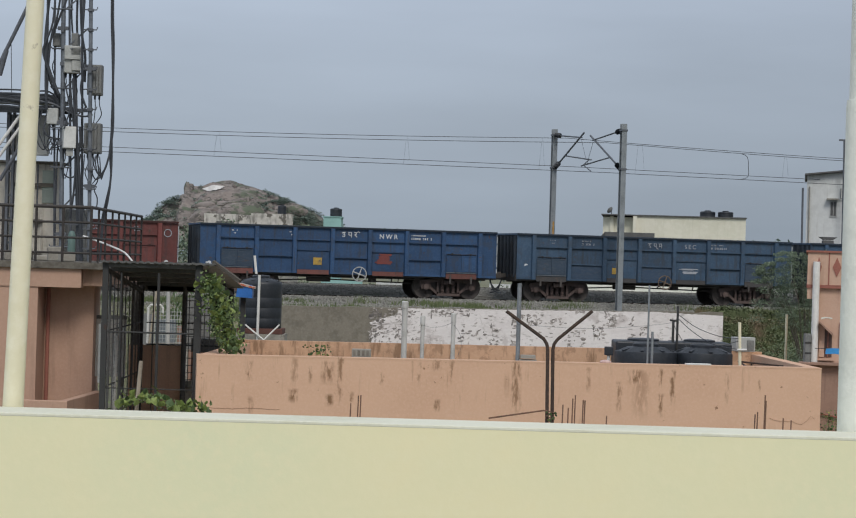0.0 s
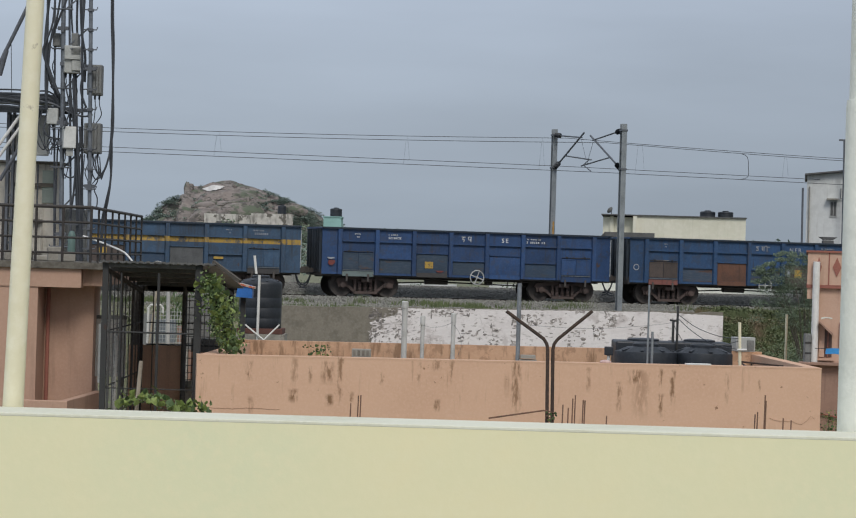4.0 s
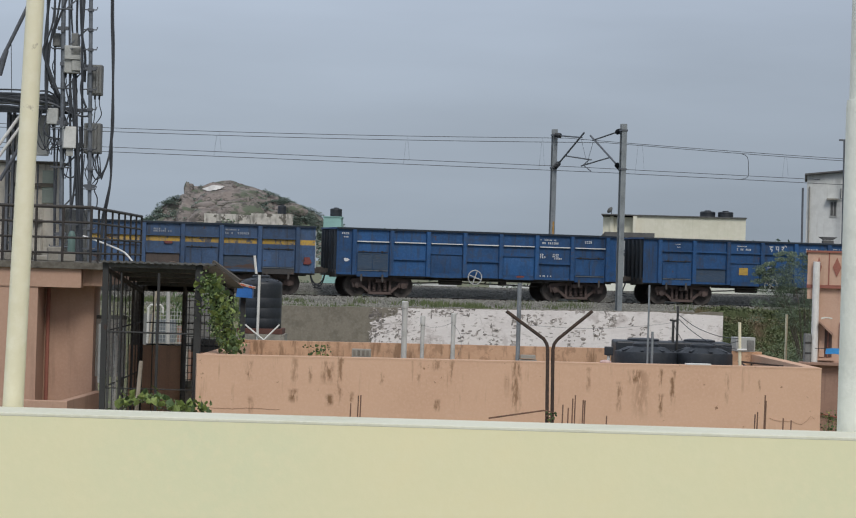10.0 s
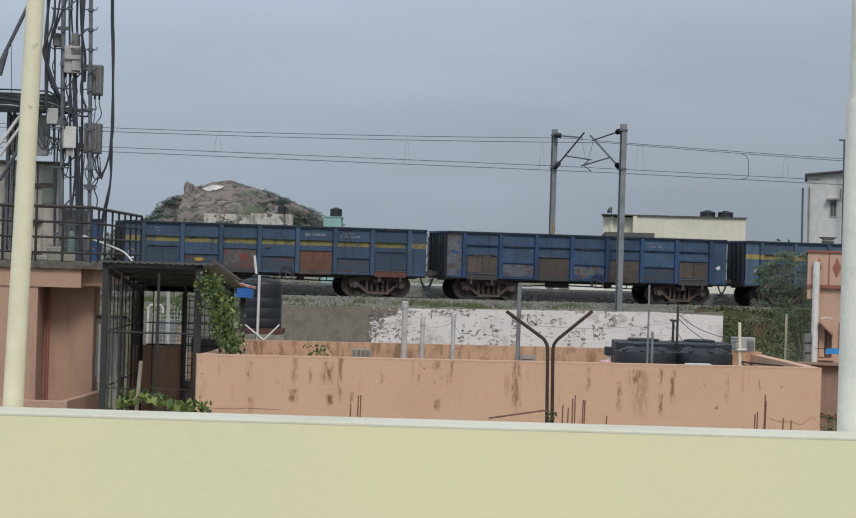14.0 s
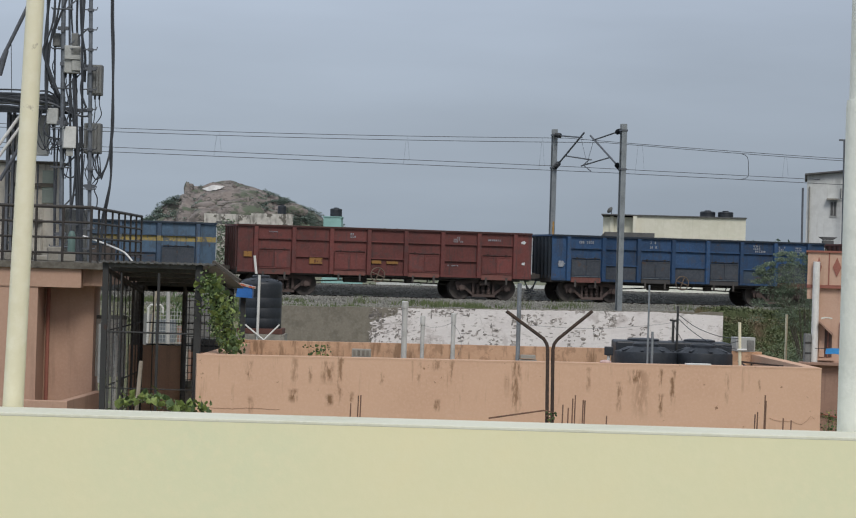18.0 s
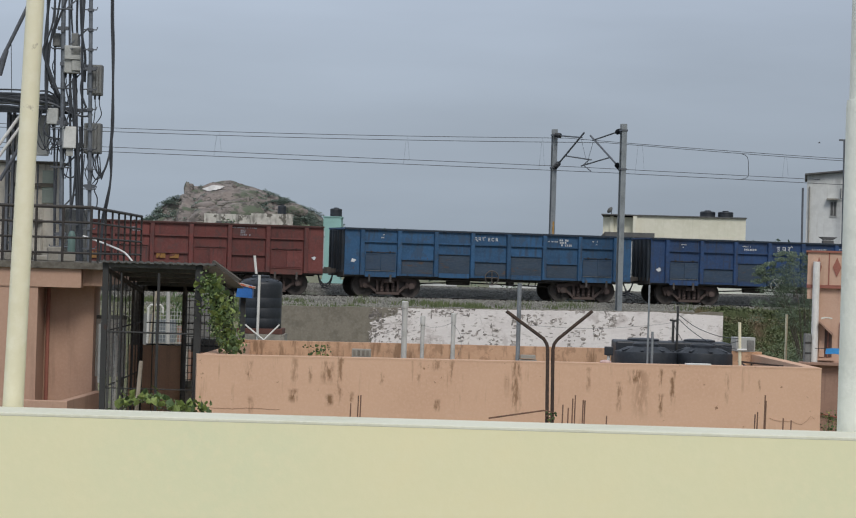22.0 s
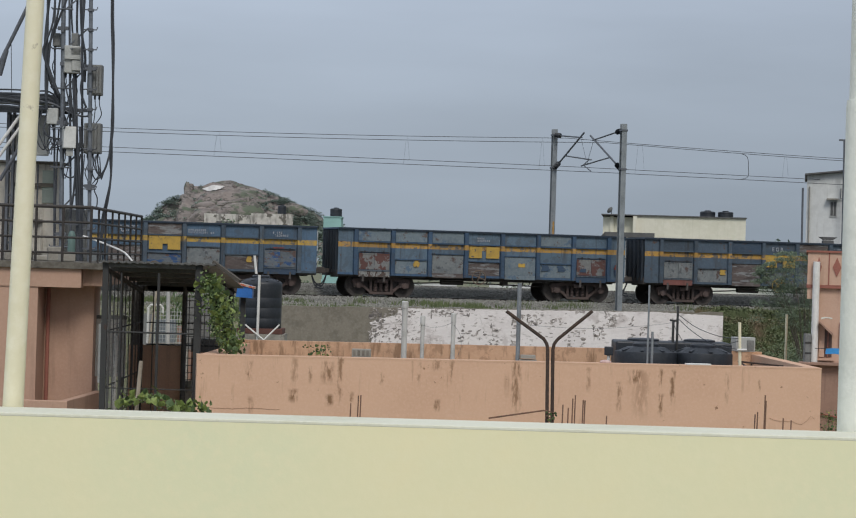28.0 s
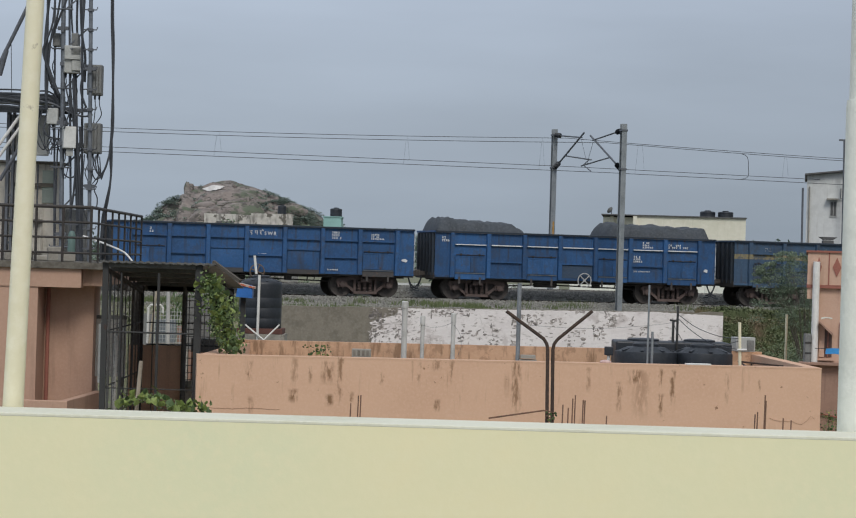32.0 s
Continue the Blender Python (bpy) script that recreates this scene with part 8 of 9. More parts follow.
                if side == 0:
                    for q in (-0.48, 0.44):
                        part("door_stop", shared("door_stop", UNDER, lambda: Shape().box(-0.04, 0.04, -0.07, -0.02, 0.66, 0.96)), None, d, m=Matrix.Translation((q, 0, 0)))
    hw = part("brake_wheel", shared("brake_wheel", (UNDER, BRAKE_WHITE, WHEEL_BROWN, WHEEL_YELLOW)[spec.get("wheel", 1)], lambda: ring(Shape(), 0.30, 0.024).tube((-0.30, 0, 0), (0.30, 0, 0), 0.024).tube((0, 0, -0.30), (0, 0, 0.30), 0.024).tube((0, 0.12, 0), (0, -0.03, 0), 0.05)), None, w, m=pose(spec.get("wheel_x", 0.36), -1.64, 0.95, 0, spec.get("turn", 20), 0))
    skirts = spec.get("skirts", {})
    for k in (0, 2, 4, 6):
        tone_s = skirts.get(k, "oxide" if tone == "red" else "")
        sk_paint = PATCH[tone_s] if tone_s else post_paint
        part("skirt", shared("skirt%d" % k, sk_paint, lambda: Shape().box((k - 3.5) * STEP + 0.13, (k - 2.5) * STEP - 0.13, -1.545, -1.522, 0.86 if k in (0, 6) else 0.90, 1.085)), None, w, "patched skirt plate" if tone_s else "")
    part("end_edge", shared("end_edge", EDGE_WHITE, lambda: Shape().box(6.405, 6.44, -1.50, -1.456, 1.15, 2.72)), None, w, "worn white end edge")
    for s in (-1, 1):
        bg = thing("bogie", "", "", pose(s * 4.4, 0, 0))
        bg.parent = w
        for side, m in ((0, Matrix.Identity(4)), (1, spin)):
            part("side_frame", shared("side_frame", BOGIE, lambda: (lambda t: Shape().add([(x, y - 1.05, z) for x, y, z in t.v], t.f))(make_side_frame())), None, bg, m=m)
            for q in (-0.24, 0.0, 0.24):
                part("coil_spring", shared("coil_spring", BOGIE, make_spring), None, bg, m=m @ Matrix.Translation((q, -1.06, 0)))
            for q in (-1, 1):
                part("axle_box", shared("axle_box", BOGIE, make_axle_box), None, bg, m=m @ Matrix.Translation((q, -1.08, 0.5)))
        part("spring_plank", shared("spring_plank", UNDER, lambda: Shape().box(-0.95, 0.95, -0.93, 0.93, 0.26, 0.70)), None, bg)
        part("bolster", shared("bolster", BOGIE, make_bolster), None, bg)
        for q in (-1, 1):
            ws = part("wheelset", shared("wheelset", WHEEL, make_wheelset, True), None, bg, m=pose(q, 0, 0.5))
            wheelsets.append((ws, q))
    # stencils and painted panels on the side that faces the houses
    y = -1.512
    dull = tone in ("dark", "steel", "slate", "red", "faded", "violet", "pale") or spec.get("dull")

    marks = Shape()

    for text, x, z, size in spec.get("text", ()):
        vs, fs = lettering(text, size, x, z, y)
        marks.add(vs, fs)
    for x, z, wd, h in spec.get("bars", ((2.6, 2.58, 0.85, 0.07), (2.62, 2.44, 0.95, 0.06), (-5.0, 2.56, 0.35, 0.06), (-4.95, 2.46, 0.3, 0.05))):
        rows_n = max(1, round(h / 0.10))
        rh = h / rows_n
        for r_i in range(rows_n):
            c = min(0.085, rh * 0.85)
            zb = z + r_i * rh
            for i in range(max(1, int(wd * (1.0 if r_i == 0 else 0.7) / c))):
                if rnd.random() < 0.84:
                    xb, hb = x + i * c, rh * 0.74
                    wb_, k_ = c * rnd.uniform(0.5, 0.72), rnd.randrange(4)
                    st_ = min(0.022, hb * 0.28)
                    if k_ != 1:
                        marks.box(xb, xb + st_, y - 0.002, y + 0.002, zb, zb + hb)
                    if k_ != 2:
                        marks.box(xb, xb + wb_, y - 0.0025, y + 0.002, zb, zb + st_)
                    if k_ != 0:
                        marks.box(xb + wb_ - st_, xb + wb_, y - 0.003, y + 0.002, zb, zb + hb)
                    marks.box(xb, xb + wb_, y - 0.0035, y + 0.002, zb + hb - st_, zb + hb)
    if marks.v:
        mark_label = "faded white stencilled lettering" if dull else "white stencilled lettering"
        tagged(part("stencils", marks, MARK_DULL if dull else MARK, w, mark_label), mark_label, kind="stuff")
    for x, z, wd, h in spec.get("squares", ()):
        part("yellow_panel", Shape().box(x, x + wd, y - 0.040, y + 0.02, z, z + h), MARK_RED_YELLOW if tone == "red" else MARK_YELLOW, w, "yellow painted panel")
    for x, z, wd, h, mt in spec.get("patches", ()):
        pv, pf = brushed(x, z, wd, h, rnd)
        sh = Shape()
        for a in pf:
            sh.slab([pv[q] for q in a], (y - 0.036, y + 0.01))
        part("brushed_patch", sh, {"red": RED_LEAD, "pale": MARK_DULL, "blue": PATCH["dust"], "yellow": MARK_YELLOW, "brown": PATCH["streaked"], "white": MARK}[mt], w, "roughly brushed paint patch")
    for x, z, r_ in spec.get("rings", ()):
        part("painted_ring", Shape().add([(x + px, y + py * 0.2, z + pz) for px, py, pz in ring(Shape(), r_, 0.018, 22).v], ring(Shape(), r_, 0.018, 22).f), MARK_DULL, w, "white painted ring")
    if spec.get("lined"):
        for k in range(7):
            part("white_line", shared("white_line%d" % k, MARK, lambda: Shape().box((k - 3.5) * STEP + 0.12, (k - 2.5) * STEP - 0.12, -1.582, -1.5755, 2.318, 2.360)), None, w, "white painted line")
    for x, z, wd, h in spec.get("whites", ()):
        ring_ = [(x + wd * (0.5 + rnd.uniform(0.25, 0.55) * math.cos(math.pi * i / 6)), z + h * (0.5 + rnd.uniform(0.25, 0.6) * math.sin(math.pi * i / 6))) for i in range(12)] if h > 0.085 else [(x, z), (x + wd, z), (x + wd, z + h), (x, z + h)]
        part("white_mark", Shape().slab(ring_, (y - 0.004, y + 0.002)), MARK, w, "white painted mark")
    return w


wheelsets = []


def bay(k, f=0.0):
    """How far along the wagon the part f of bay k lies."""
    return (k - 3.5 + f) * STEP


def number(k, f=0.06, wd=0.9):
    """Two rows of faded stencils at the top of a bay."""
    return [(bay(k, f), 2.62, wd * 0.75, 0.07), (bay(k, f), 2.47, wd, 0.11)]


def small(k, f=0.35):
    return [(bay(k, f), 2.62, 0.28, 0.06), (bay(k, f + 0.05), 2.50, 0.2, 0.06)]


SPECS = [
    dict(tone="red", label="red-brown steel open goods wagon with a white ring mark", rings=[(5.98, 2.42, 0.15)], whites=[(5.85, 1.22, 0.2, 0.10)], bars=number(6, 0.35, 0.3) + small(5, 0.3), wheel=2),
    dict(tone="blue", wear=0.08, skirts={0: "oxide", 2: "oxide", 4: "oxide", 6: "oxide"}, label="worn blue open goods wagon with a red primer patch", text=[("NWR", bay(4, 0.25), 2.47, 0.28), ("उपरे", bay(3, 0.25), 2.5, 0.26)], squares=[(bay(2, 0.5), 1.30, 0.36, 0.30)], patches=[(bay(4, 0.12), 1.40, 1.0, 0.44, "red")], whites=[(-6.15, 1.20, 0.26, 0.14)], bars=number(5, 0.12, 0.95) + small(0) + small(1, 0.85), doors={0: "slate"}),
    dict(tone="dark", wear=0.06, label="dull dark blue open goods wagon with pale brush strokes", text=[("SEC", bay(4, 0.3), 2.46, 0.26), ("दपूम", bay(3, 0.25), 2.46, 0.24)], squares=[(bay(2, 0.22), 1.26, 0.33, 0.27)], patches=[(bay(4, 0.12), 1.52, 1.1, 0.07, "pale"), (bay(4, 0.16), 1.36, 1.05, 0.11, "pale")], skirts={0: "dark", 2: "dark", 4: "dark", 6: "dark"}, low={1: "dust", 3: "dust"}, doors={0: "slate", 6: "slate"}, whites=[(-6.1, 1.50, 0.2, 0.10), (bay(5, 0.5), 0.97, 0.15, 0.05)], bars=number(5, 0.08, 0.85) + small(0, 0.45) + number(1, 0.35, 0.6), wheel=2),
    dict(tone="steel", stripe="yellow", wear=0.05, label="slate blue open goods wagon with a yellow stripe and grey hatches", squares=[(bay(2, 0.25), 1.45, 0.34, 0.32), (bay(5, 0.2), 1.42, 0.4, 0.10)], doors={2: "brown", 4: "grey"}, skirts={0: "dark", 2: "brown", 4: "dark", 6: "dark"}, low={3: "dust"}, bars=[(bay(1, 0.12), 1.10, 1.05, 0.09)] + small(5, 0.5) + number(6, 0.2, 0.7), wheel_x=0.42, patches=[(-5.95, 1.62, 0.24, 0.07, "white")]),
    dict(tone="navy", wear=0.08, corner="", label="navy blue open goods wagon with a pale skirt patch", text=[("SE", bay(4, 0.4), 2.47, 0.26), ("दप", bay(3, 0.3), 2.47, 0.26)], squares=[(bay(2, 0.30), 1.28, 0.36, 0.28)], doors={0: "slate", 2: "slate"}, low={1: "slate", 3: "slate", 5: "dust"}, skirts={0: "teal", 2: "dark"}, whites=[(bay(4, 0.4), 1.50, 0.22, 0.24)], patches=[(-6.2, 1.30, 0.42, 0.22, "red"), (-6.2, 1.56, 0.42, 0.08, "pale"), (bay(2, 0.6), 1.12, 0.4, 0.07, "red")], bars=number(5, 0.1, 0.9) + small(0, 0.4) + number(1, 0.3, 0.6)),
    dict(tone="blue", dull=True, wear=0.10, skirts={0: "oxide", 2: "rust", 4: "brown", 6: "oxide"}, label="worn blue open goods wagon with a rust-coloured hatch", text=[("NFR", bay(4, 0.2), 2.47, 0.25), ("उसी", bay(3, 0.2), 2.47, 0.25)], squares=[(bay(4, 0.36), 1.32, 0.34, 0.36)], doors={0: "brown", 2: "rust", 4: "brown", 6: "brown"}, low={1: "smear", 3: "slate", 5: "smear"}, patches=[(bay(4, 0.08), 1.35, 0.28, 0.36, "pale"), (bay(0, 0.12), 1.86, 1.2, 0.08, "brown")], rings=[(-6.1, 1.60, 0.12)], bars=number(5, 0.15, 0.9) + small(0, 0.45), whites=[(bay(5, 0.45), 0.98, 0.15, 0.05)], wheel_x=-0.05, turn=0),
    dict(tone="blue", wear=0.05, label="blue open goods wagon with chipped white skirts", text=[("SEC", bay(4, 0.25), 2.47, 0.26), ("दपूम", bay(3, 0.22), 2.47, 0.26)], squares=[(bay(2, 0.16), 1.32, 0.38, 0.30)], skirts={0: "brown", 2: "chipped", 4: "chipped", 6: "brown"}, doors={0: "slate"}, low={3: "dust"}, whites=[(bay(4, 0.06), 1.06, 0.24, 0.16), (bay(5, 0.05), 1.3, 0.1, 0.10)], bars=number(5, 0.2, 0.95) + small(0, 0.45) + number(1, 0.3, 0.5), wheel_x=0.36, turn=45),
    dict(tone="violet", stripe="yellow", wear=0.14, skirts={0: "dark", 2: "oxide", 4: "oxide", 6: "dark"}, plain=(), label="faded blue goods wagon with a worn yellow stripe and rusty skirts", doors={0: "dust", 2: "", 4: "", 6: ""}, low={1: "smear", 3: "brown", 5: "smear"}, patches=[(-6.25, 1.32, 0.46, 0.24, "red"), (5.85, 1.3, 0.4, 0.3, "red"), (bay(3, 0.5), 2.0, 0.5, 0.10, "red")], bars=[(bay(3, 0.25), 2.47, 0.8, 0.18)] + number(5, 0.1, 1.1) + small(0, 0.4), wheel=2, wheel_x=0.42),
    dict(tone="royal", wear=0.06, label="bright blue open goods wagon with a white line along its side", lined=True, doors={0: "dust"}, whites=[(-6.12, 1.45, 0.28, 0.20)], bars=[(-6.2, 2.62, 0.4, 0.10), (-6.1, 2.48, 0.28, 0.08), (bay(5, 0.1), 1.86, 0.3, 0.32), (bay(5, 0.45), 1.82, 0.5, 0.26), (bay(5, 0.1), 1.06, 0.6, 0.08), (bay(6, 0.3), 2.55, 0.5, 0.14)] + number(5, 0.1, 1.0), wheel_x=-0.36, patches=[(bay(4, 0.4), 0.98, 0.5, 0.09, "red")]),
    dict(tone="royal", wear=0.07, label="bright blue open goods wagon with a yellow panel", text=[("SWR", bay(4, 0.3), 2.47, 0.24), ("दपरे", bay(3, 0.22), 2.47, 0.28)], squares=[(bay(2, 0.32), 1.38, 0.42, 0.32)], low={1: "dust", 3: "dust", 5: "dust"}, whites=[(bay(6, 0.68), 1.40, 0.28, 0.28), (bay(6, 0.28), 1.42, 0.12, 0.14)], bars=number(5, 0.12, 0.95) + small(0, 0.45) + number(2, 0.25, 0.7) + [(bay(3, 0.15), 1.72, 0.3, 0.05)], wheel_x=-0.40, turn=25),
    dict(tone="steel", stripe="olive", wear=0.12, skirts={0: "oxide", 2: "dark", 4: "brown", 6: "oxide"}, label="dull slate open goods wagon with olive stripe, rusted hatches", doors={0: "slate", 2: "primer", 4: "rust", 6: "slate"}, low={1: "smear", 3: "smear", 5: "smear"}, patches=[(bay(1, 0.3), 1.32, 0.5, 0.14, "yellow"), (bay(2, 0.45), 1.40, 0.5, 0.30, "red"), (bay(3, 0.12), 1.95, 0.4, 0.06, "brown")], bars=[(bay(4, 0.2), 2.5, 0.9, 0.14)] + number(5, 0.1, 0.95) + small(0, 0.3), rings=[(-6.1, 1.6, 0.13)], whites=[(-6.2, 1.35, 0.2, 0.07)], wheel=0),
    dict(tone="worn", wear=0.14, post="blue", dull=True, skirts={0: "dark", 2: "dark", 4: "brown", 6: "dark"}, corner="daubed", label="worn blue open goods wagon with grimy brown doors", doors={0: "brown", 2: "brown", 4: "brown", 6: "brown"}, low={1: "daubed", 3: "daubed", 5: "slate"}, text=[], bars=number(5, 0.2, 0.6), whites=[(5.9, 1.55, 0.24, 0.2)], patches=[(bay(2, 0.1), 1.88, 1.25, 0.08, "brown"), (bay(1, 0.1), 2.28, 1.3, 0.05, "brown"), (bay(0, 0.15), 1.86, 1.2, 0.05, "brown"), (bay(3, 0.15), 2.27, 1.2, 0.05, "brown")], wheel=0),
    dict(tone="faded", stripe="ochre", wear=0.14, post="post", plain=(), skirts={0: "brown", 2: "brown", 4: "brown", 6: "brown"}, label="faded blue open goods wagon with an ochre stripe and grimy doors", doors={0: "dusk", 2: "smear", 4: "brown", 6: "dusk"}, low={1: "slate", 3: "daubed", 5: "smear"}, patches=[(bay(3, 0.5), 1.40, 0.5, 0.16, "yellow"), (bay(3, 0.55), 1.10, 0.4, 0.22, "red")], whites=[(-6.0, 1.50, 0.2, 0.18)], bars=[(bay(4, 0.3), 2.5, 0.5, 0.12), (bay(3, 0.3), 2.52, 0.5, 0.12)], wheel=0),
    dict(tone="red", wear=0.05, label="red-brown open goods wagon with yellow stencils", plain=(), squares=[(bay(1, 0.42), 1.34, 0.55, 0.30), (bay(3, 0.08), 1.42, 0.42, 0.13), (bay(3, 0.48), 1.42, 0.5, 0.11), (-6.15, 1.56, 0.34, 0.22)], bars=[(bay(5, 0.3), 2.42, 0.5, 0.26), (bay(6, 0.25), 2.52, 0.7, 0.10), (bay(0, 0.35), 2.6, 0.45, 0.06), (bay(2, 0.5), 2.48, 0.28, 0.22), (bay(5, 0.15), 1.40, 0.5, 0.07)], whites=[(5.9, 2.4, 0.25, 0.18), (5.95, 1.5, 0.18, 0.16)], wheel=2, wheel_x=-0.42),
    dict(tone="blue", dull=True, wear=0.10, post="blue", plain=(), skirts={0: "oxide", 2: "dark", 4: "dark", 6: "oxide"}, label="blue open goods wagon with dark grimy doors", doors={0: "dusk", 2: "dusk", 4: "dusk", 6: "dusk"}, low={1: "dusk", 3: "dusk", 5: "slate"}, text=[("N R", bay(2, 0.32), 2.42, 0.16), ("2 4", bay(2, 0.32), 2.62, 0.16)], bars=[(bay(5, 0.35), 2.40, 0.6, 0.34), (bay(6, 0.1), 2.42, 0.5, 0.30), (bay(6, 0.6), 2.42, 0.5, 0.28), (bay(0, 0.3), 2.55, 0.7, 0.14)], patches=[(-6.2, 1.52, 0.40, 0.26, "pale")], whites=[(bay(4, 0.95), 2.45, 0.07, 0.32)], wheel=2, wheel_x=-0.40),
    dict(tone="red", wear=0.06, label="red-brown open goods wagon with yellow panels", plain=(), squares=[(bay(1, 0.16), 1.32, 0.75, 0.34), (bay(3, 0.12), 1.40, 0.38, 0.18), (bay(3, 0.46), 1.40, 0.38, 0.18), (-6.2, 1.56, 0.40, 0.2)], bars=[(bay(5, 0.28), 2.42, 0.5, 0.26), (bay(5, 0.05), 2.72, 1.1, 0.05), (bay(0, 0.45), 2.6, 0.3, 0.10), (bay(2, 0.45), 2.48, 0.45, 0.2)], whites=[(5.9, 1.5, 0.22, 0.14), (bay(4, 0.95), 2.45, 0.07, 0.36)], wheel=2, wheel_x=-0.42),
    dict(tone="azure", wear=0.06, post="azure", label="blue open goods wagon with ribbed sides, dusty below", text=[("ECR", bay(3, 0.42), 2.52, 0.20), ("पूमरे", bay(3, 0.05), 2.53, 0.17)], doors={0: "dust", 2: "slate", 4: "slate", 6: "dust"}, low={1: "slate", 3: "slate", 5: "slate"}, bars=[(bay(5, 0.42), 2.40, 0.65, 0.32), (bay(5, 0.03), 2.56, 0.6, 0.06)] + small(0, 0.45) + small(6, 0.35), whites=[(-6.15, 1.42, 0.25, 0.22)], wheel=0, wheel_x=0.05, turn=0),
    dict(tone="navy", wear=0.05, label="navy blue open goods wagon with a yellow panel", text=[("NWR", bay(4, 0.26), 2.47, 0.25), ("उपरे", bay(3, 0.22), 2.47, 0.26)], squares=[(bay(4, 0.36), 1.40, 0.42, 0.34)], doors={0: "dust", 2: "slate", 4: "dust"}, low={1: "dust", 3: "dust", 5: "dust"}, bars=number(5, 0.1, 1.0) + small(0, 0.4) + number(2, 0.2, 0.7), whites=[(-6.15, 1.40, 0.26, 0.20)], turn=45, wheel_x=-0.45),
    dict(tone="vivid", wear=0.02, label="freshly painted deep blue open goods wagon", text=[("SECR", bay(4, 0.2), 2.47, 0.24), ("दपूमरे", bay(3, 0.15), 2.50, 0.24)], bars=[(-6.2, 2.62, 0.42, 0.08), (-6.2, 2.46, 0.36, 0.08), (-6.2, 1.5, 0.4, 0.12), (bay(1, 0.15), 1.10, 0.3, 0.08), (bay(5, 0.6), 1.12, 0.3, 0.08), (bay(3, 0.02), 1.10, 0.5, 0.09), (bay(6, 0.3), 2.5, 0.6, 0.16)] + number(5, 0.1, 1.1), whites=[(bay(0, 0.28), 2.22, 0.75, 0.06), (bay(2, 0.25), 1.98, 0.65, 0.06), (bay(4, 0.25), 1.98, 0.65, 0.06)], doors={0: "dust"}, wheel_x=0.36),
    dict(tone="faded", stripe="yellow", wear=0.12, label="faded blue open goods wagon with a broad yellow stripe", text=[("पूतरे", bay(2, 0.3), 2.47, 0.28)], post="slate", squares=[(bay(3, 0.1), 1.75, 0.56, 0.56), (bay(3, 0.58), 1.75, 0.52, 0.56), (bay(3, 0.44), 1.98, 0.24, 0.33)], doors={0: "scratched", 2: "streaked", 4: "scratched", 6: "daubed"}, low={1: "scratched", 3: "daubed", 5: "streaked"}, up={3: "streaked"}, skirts={0: "dark", 2: "dark", 4: "chipped", 6: "dust"}, patches=[(bay(5, 0.6), 1.32, 0.3, 0.24, "yellow"), (bay(6, 0.25), 1.93, 0.8, 0.05, "red")], bars=[(bay(4, 0.1), 2.45, 1.2, 0.2), (bay(6, 0.3), 2.42, 0.7, 0.24)], wheel=2, wheel_x=-0.42),
    dict(tone="pale", stripe="orange", wear=0.14, post="steel", wheel=2, label="weathered grey open goods wagon with a yellow stripe and daubed paint", squares=[(bay(3, 0.08), 1.78, 0.56, 0.48), (bay(3, 0.55), 1.78, 0.58, 0.48), (bay(4, 0.45), 1.44, 0.3, 0.16)], doors={0: "maroon", 2: "scratched", 4: "pale", 6: "maroon"}, low={1: "pale", 3: "streaked", 5: "pale"}, up={0: "pale", 1: "pale", 2: "pale", 5: "pale"}, skirts={0: "chipped", 2: "streaked", 4: "pale", 6: "dust"}, patches=[(bay(1, 0.55), 1.32, 0.32, 0.30, "yellow"), (bay(5, 0.06), 1.30, 0.5, 0.26, "blue"), (bay(5, 0.5), 1.30, 0.55, 0.26, "blue"), (bay(6, 0.15), 1.30, 0.5, 0.16, "blue"), (5.85, 1.45, 0.4, 0.2, "red"), (5.85, 1.2, 0.4, 0.24, "blue")], bars=[(bay(3, 0.3), 2.48, 0.6, 0.2), (bay(5, 0.05), 1.08, 0.8, 0.10)], wheel_x=-0.25),
    dict(tone="slate", stripe="orange", wear=0.16, skirts={0: "oxide", 2: "streaked", 4: "streaked", 6: "dust"}, post="slate", wheel=3, label="grimy slate open goods wagon with a yellow stripe and bare doors", text=[("EGR", bay(3, 0.25), 2.48, 0.24)], squares=[(bay(3, 0.05), 1.76, 0.56, 0.56), (bay(3, 0.58), 1.76, 0.58, 0.56), (bay(3, 0.42), 2.0, 0.24, 0.32), (bay(1, 0.72), 1.36, 0.26, 0.22)], doors={0: "scratched", 2: "streaked", 4: "daubed", 6: "streaked"}, low={1: "scratched", 3: "daubed", 5: "daubed"}, up={4: "streaked", 2: "slate"}, bars=number(5, 0.12, 1.05), patches=[(bay(4, 0.5), 1.30, 0.6, 0.18, "blue")], turn=45, wheel_x=-0.1),
    dict(tone="bright", wear=0.06, label="bright blue open goods wagon with a dark brake wheel", text=[("SWR", bay(3, 0.46), 2.48, 0.20), ("दपरे", bay(3, 0.08), 2.49, 0.20)], wheel_x=-0.35, skirts={0: "dark", 2: "dark", 4: "dark", 6: "dark"}, bars=[(bay(5, 0.25), 2.40, 0.5, 0.34), (bay(6, 0.3), 2.42, 0.6, 0.26), (bay(0, 0.5), 2.45, 0.2, 0.24), (bay(5, 0.1), 1.08, 0.6, 0.08), (bay(3, 0.3), 1.68, 0.4, 0.04)], whites=[(5.85, 1.5, 0.28, 0.16)], wheel=2),
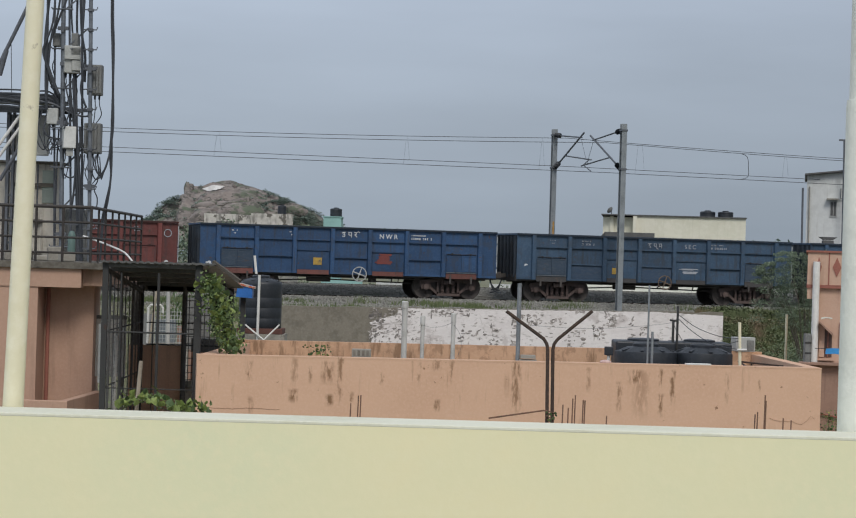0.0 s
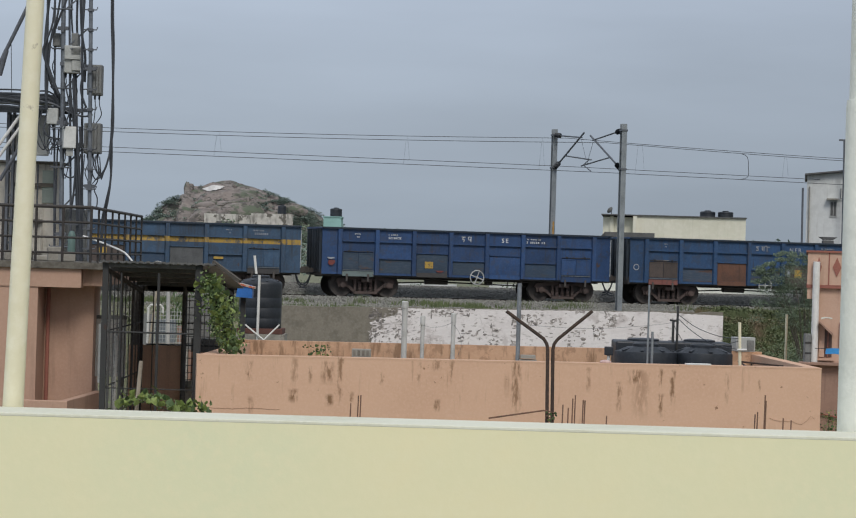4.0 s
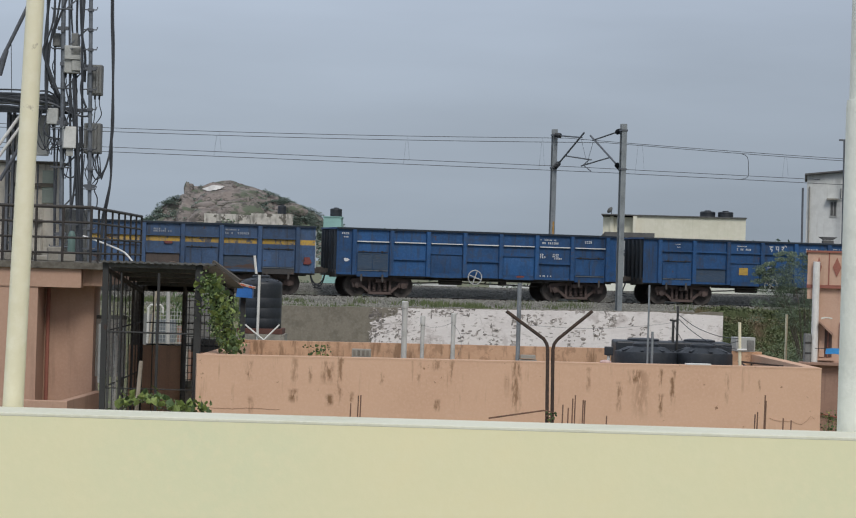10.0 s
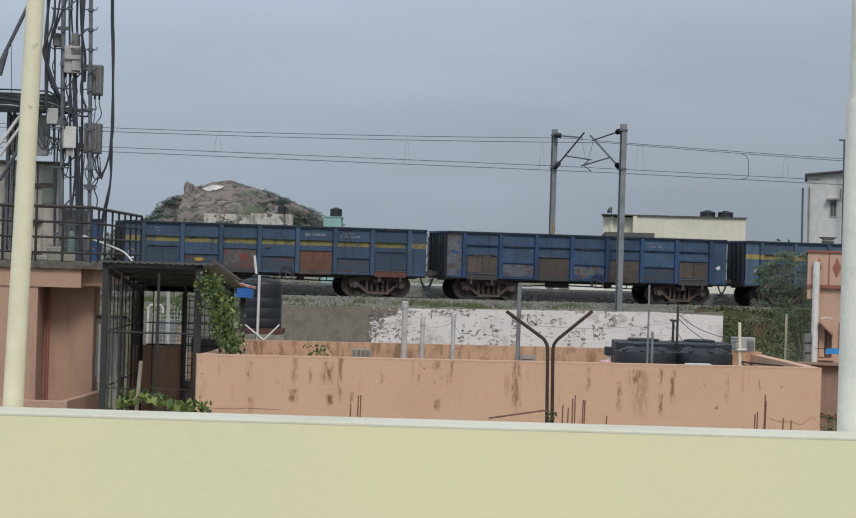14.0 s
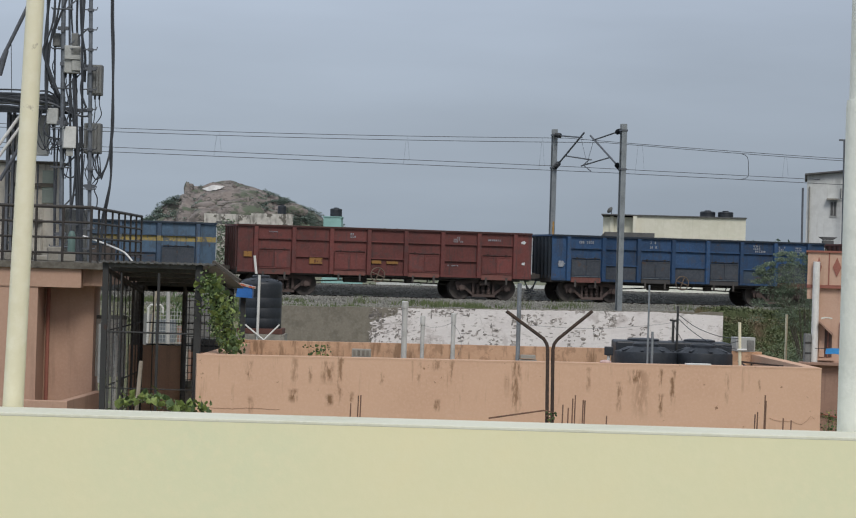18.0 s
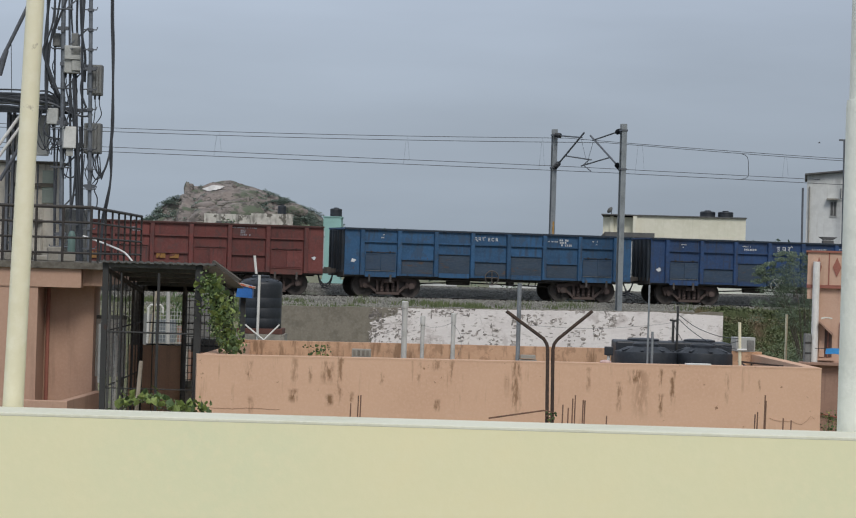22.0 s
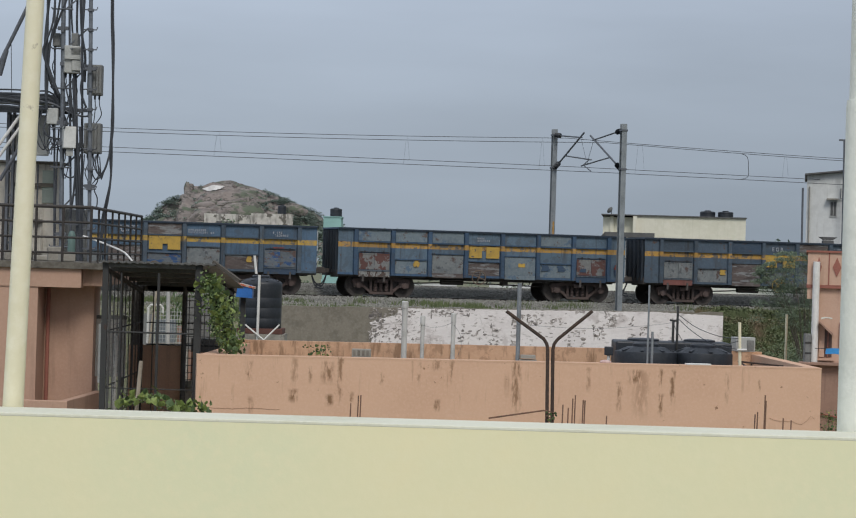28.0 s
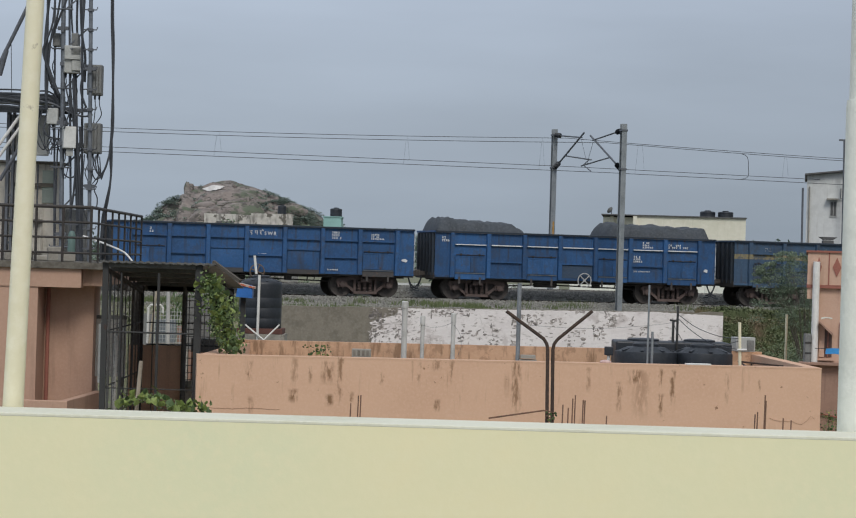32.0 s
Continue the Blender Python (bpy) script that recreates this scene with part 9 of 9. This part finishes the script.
    dict(tone="bright", wear=0.05, plain=(), label="bright blue open goods wagon heaped under dark tarpaulins", lined=True, whites=[(5.85, 1.42, 0.24, 0.18)], low={3: "dust"}, bars=[(bay(5, 0.35), 2.42, 0.55, 0.30), (bay(6, 0.1), 2.45, 0.95, 0.20), (bay(5, 0.1), 1.80, 0.5, 0.3), (bay(5, 0.1), 1.38, 0.8, 0.07), (-6.1, 2.45, 0.35, 0.24)], turn=45, wheel_x=0.30),
    dict(tone="steel", stripe="tan", wear=0.14, label="slate blue open goods wagon with a dull yellow stripe", low={1: "smear"}, doors={0: "slate"}),
    dict(tone="blue", wear=0.08, label="blue steel open goods wagon with ribbed sides"),
]
wagons = [wagon(sp) for sp in SPECS]


def heap(x0, x1, hgt, seed, steep, droop):
    """A sagging tarpaulin over a heap, with folds."""
    sh = Shape()
    nx, ny = 90, 14
    for i in range(nx + 1):
        u = i / nx
        for j in range(ny + 1):
            q = j / ny
            prof = min(1.0, 14.0 * u + 0.05) * min(1.0, steep * (1 - u))
            z = 2.55 + hgt * prof ** 0.45 * (1 - abs(2 * q - 1) ** 7.0) + 0.09 * noise.noise((x0 + u * 7, q * 5, seed)) * prof
            z += (0.045 * noise.noise((u * 16, q * 5, seed + 5)) - 0.06 * abs(math.sin(u * 19 + 0.8 * noise.noise((q * 3, u * 2, seed)))) ** 6) * prof - droop * u * prof + 0.05 * (1 if u < 0.16 else 0)
            sh.v.append((x0 + u * (x1 - x0), -1.40 + 2.8 * q, z))
    w = ny + 1
    sh.f = [(i * w + j, (i + 1) * w + j, (i + 1) * w + j + 1, i * w + j + 1) for i in range(nx) for j in range(ny)]
    return sh


for x0, x1, hgt, steep, droop in ((-6.3, -2.2, 0.93, 7.0, 0.20), (1.4, 6.28, 0.93, 22.0, 0.05)):
    part("tarpaulin_load", heap(x0, x1, hgt, 23 + x0, steep, droop), COAL, wagons[23], "heaped load under a dark tarpaulin", smooth=True)


FEATHER = material("grey_brown_feather", (0.10, 0.095, 0.09), rough=0.9)
bird = thing("bird", "small dark bird in flight over the railway", "bird", pose(16, 70, 8))
part("body", Shape().add([(-0.07, 0, 0), (-0.03, 0.02, 0.015), (-0.03, -0.02, 0.015), (-0.03, 0, -0.022), (0.04, 0.012, 0.008), (0.04, -0.012, 0.008), (0.04, 0, -0.012), (0.09, 0.02, 0), (0.09, -0.02, 0)], [(0, 1, 2), (0, 3, 1), (0, 2, 3), (1, 4, 5, 2), (1, 3, 6, 4), (3, 2, 5, 6), (4, 7, 8, 5), (4, 6, 7), (6, 5, 8), (6, 8, 7)]), FEATHER, bird, m=Matrix.Scale(0.6, 4))
for side in (-1, 1):
    part("wing", Shape().add([(-0.03, 0.015 * side, 0.012), (0.03, 0.015 * side, 0.010), (0.045, 0.12 * side, 0.05), (0.0, 0.11 * side, 0.052), (-0.03, 0.015 * side, 0.006), (0.03, 0.015 * side, 0.004), (0.045, 0.12 * side, 0.046), (0.0, 0.11 * side, 0.046)], [(0, 1, 2, 3), (7, 6, 5, 4), (0, 4, 5, 1), (1, 5, 6, 2), (2, 6, 7, 3), (3, 7, 4, 0)]), FEATHER, bird, m=Matrix.Scale(0.6, 4))


def along(t):
    """How far the train's first wagon has come along the track."""
    return 1.0738 - 8.9894 * t - 0.0042 * t * t


def motions():
    for k, w in enumerate(wagons):
        rows = []
        for i in range(33):
            t = float(i)
            s = along(t) + PITCH * k + BODY_L / 2
            rows.append((t, TRACK @ Matrix.Translation((s, TRACK_Y, 0))))
        walk(w, rows)
    walk(bird, [(t, pose(x, 70.0, z)) for t, x, z in ((0.0, 26.44, 8.39), (21.4, 16.28, 8.79), (22.2, 10.75, 9.38), (22.6, 8.09, 9.84), (23.0, 5.41, 10.55), (23.4, 3.55, 11.04), (24.2, 0.60, 12.09), (25.2, -3.49, 13.98), (32.0, -26.24, 13.65))])
    s0 = along(0.0)
    turns = [(2 * i / FPS, math.degrees((along(2 * i / FPS) - s0) / 0.50)) for i in range(int(16 * FPS) + 1)]
    for ws, q in wheelsets:
        walk(ws, [(t, pose(q, 0, 0.5, 0, a, 0)) for t, a in turns])

motions()
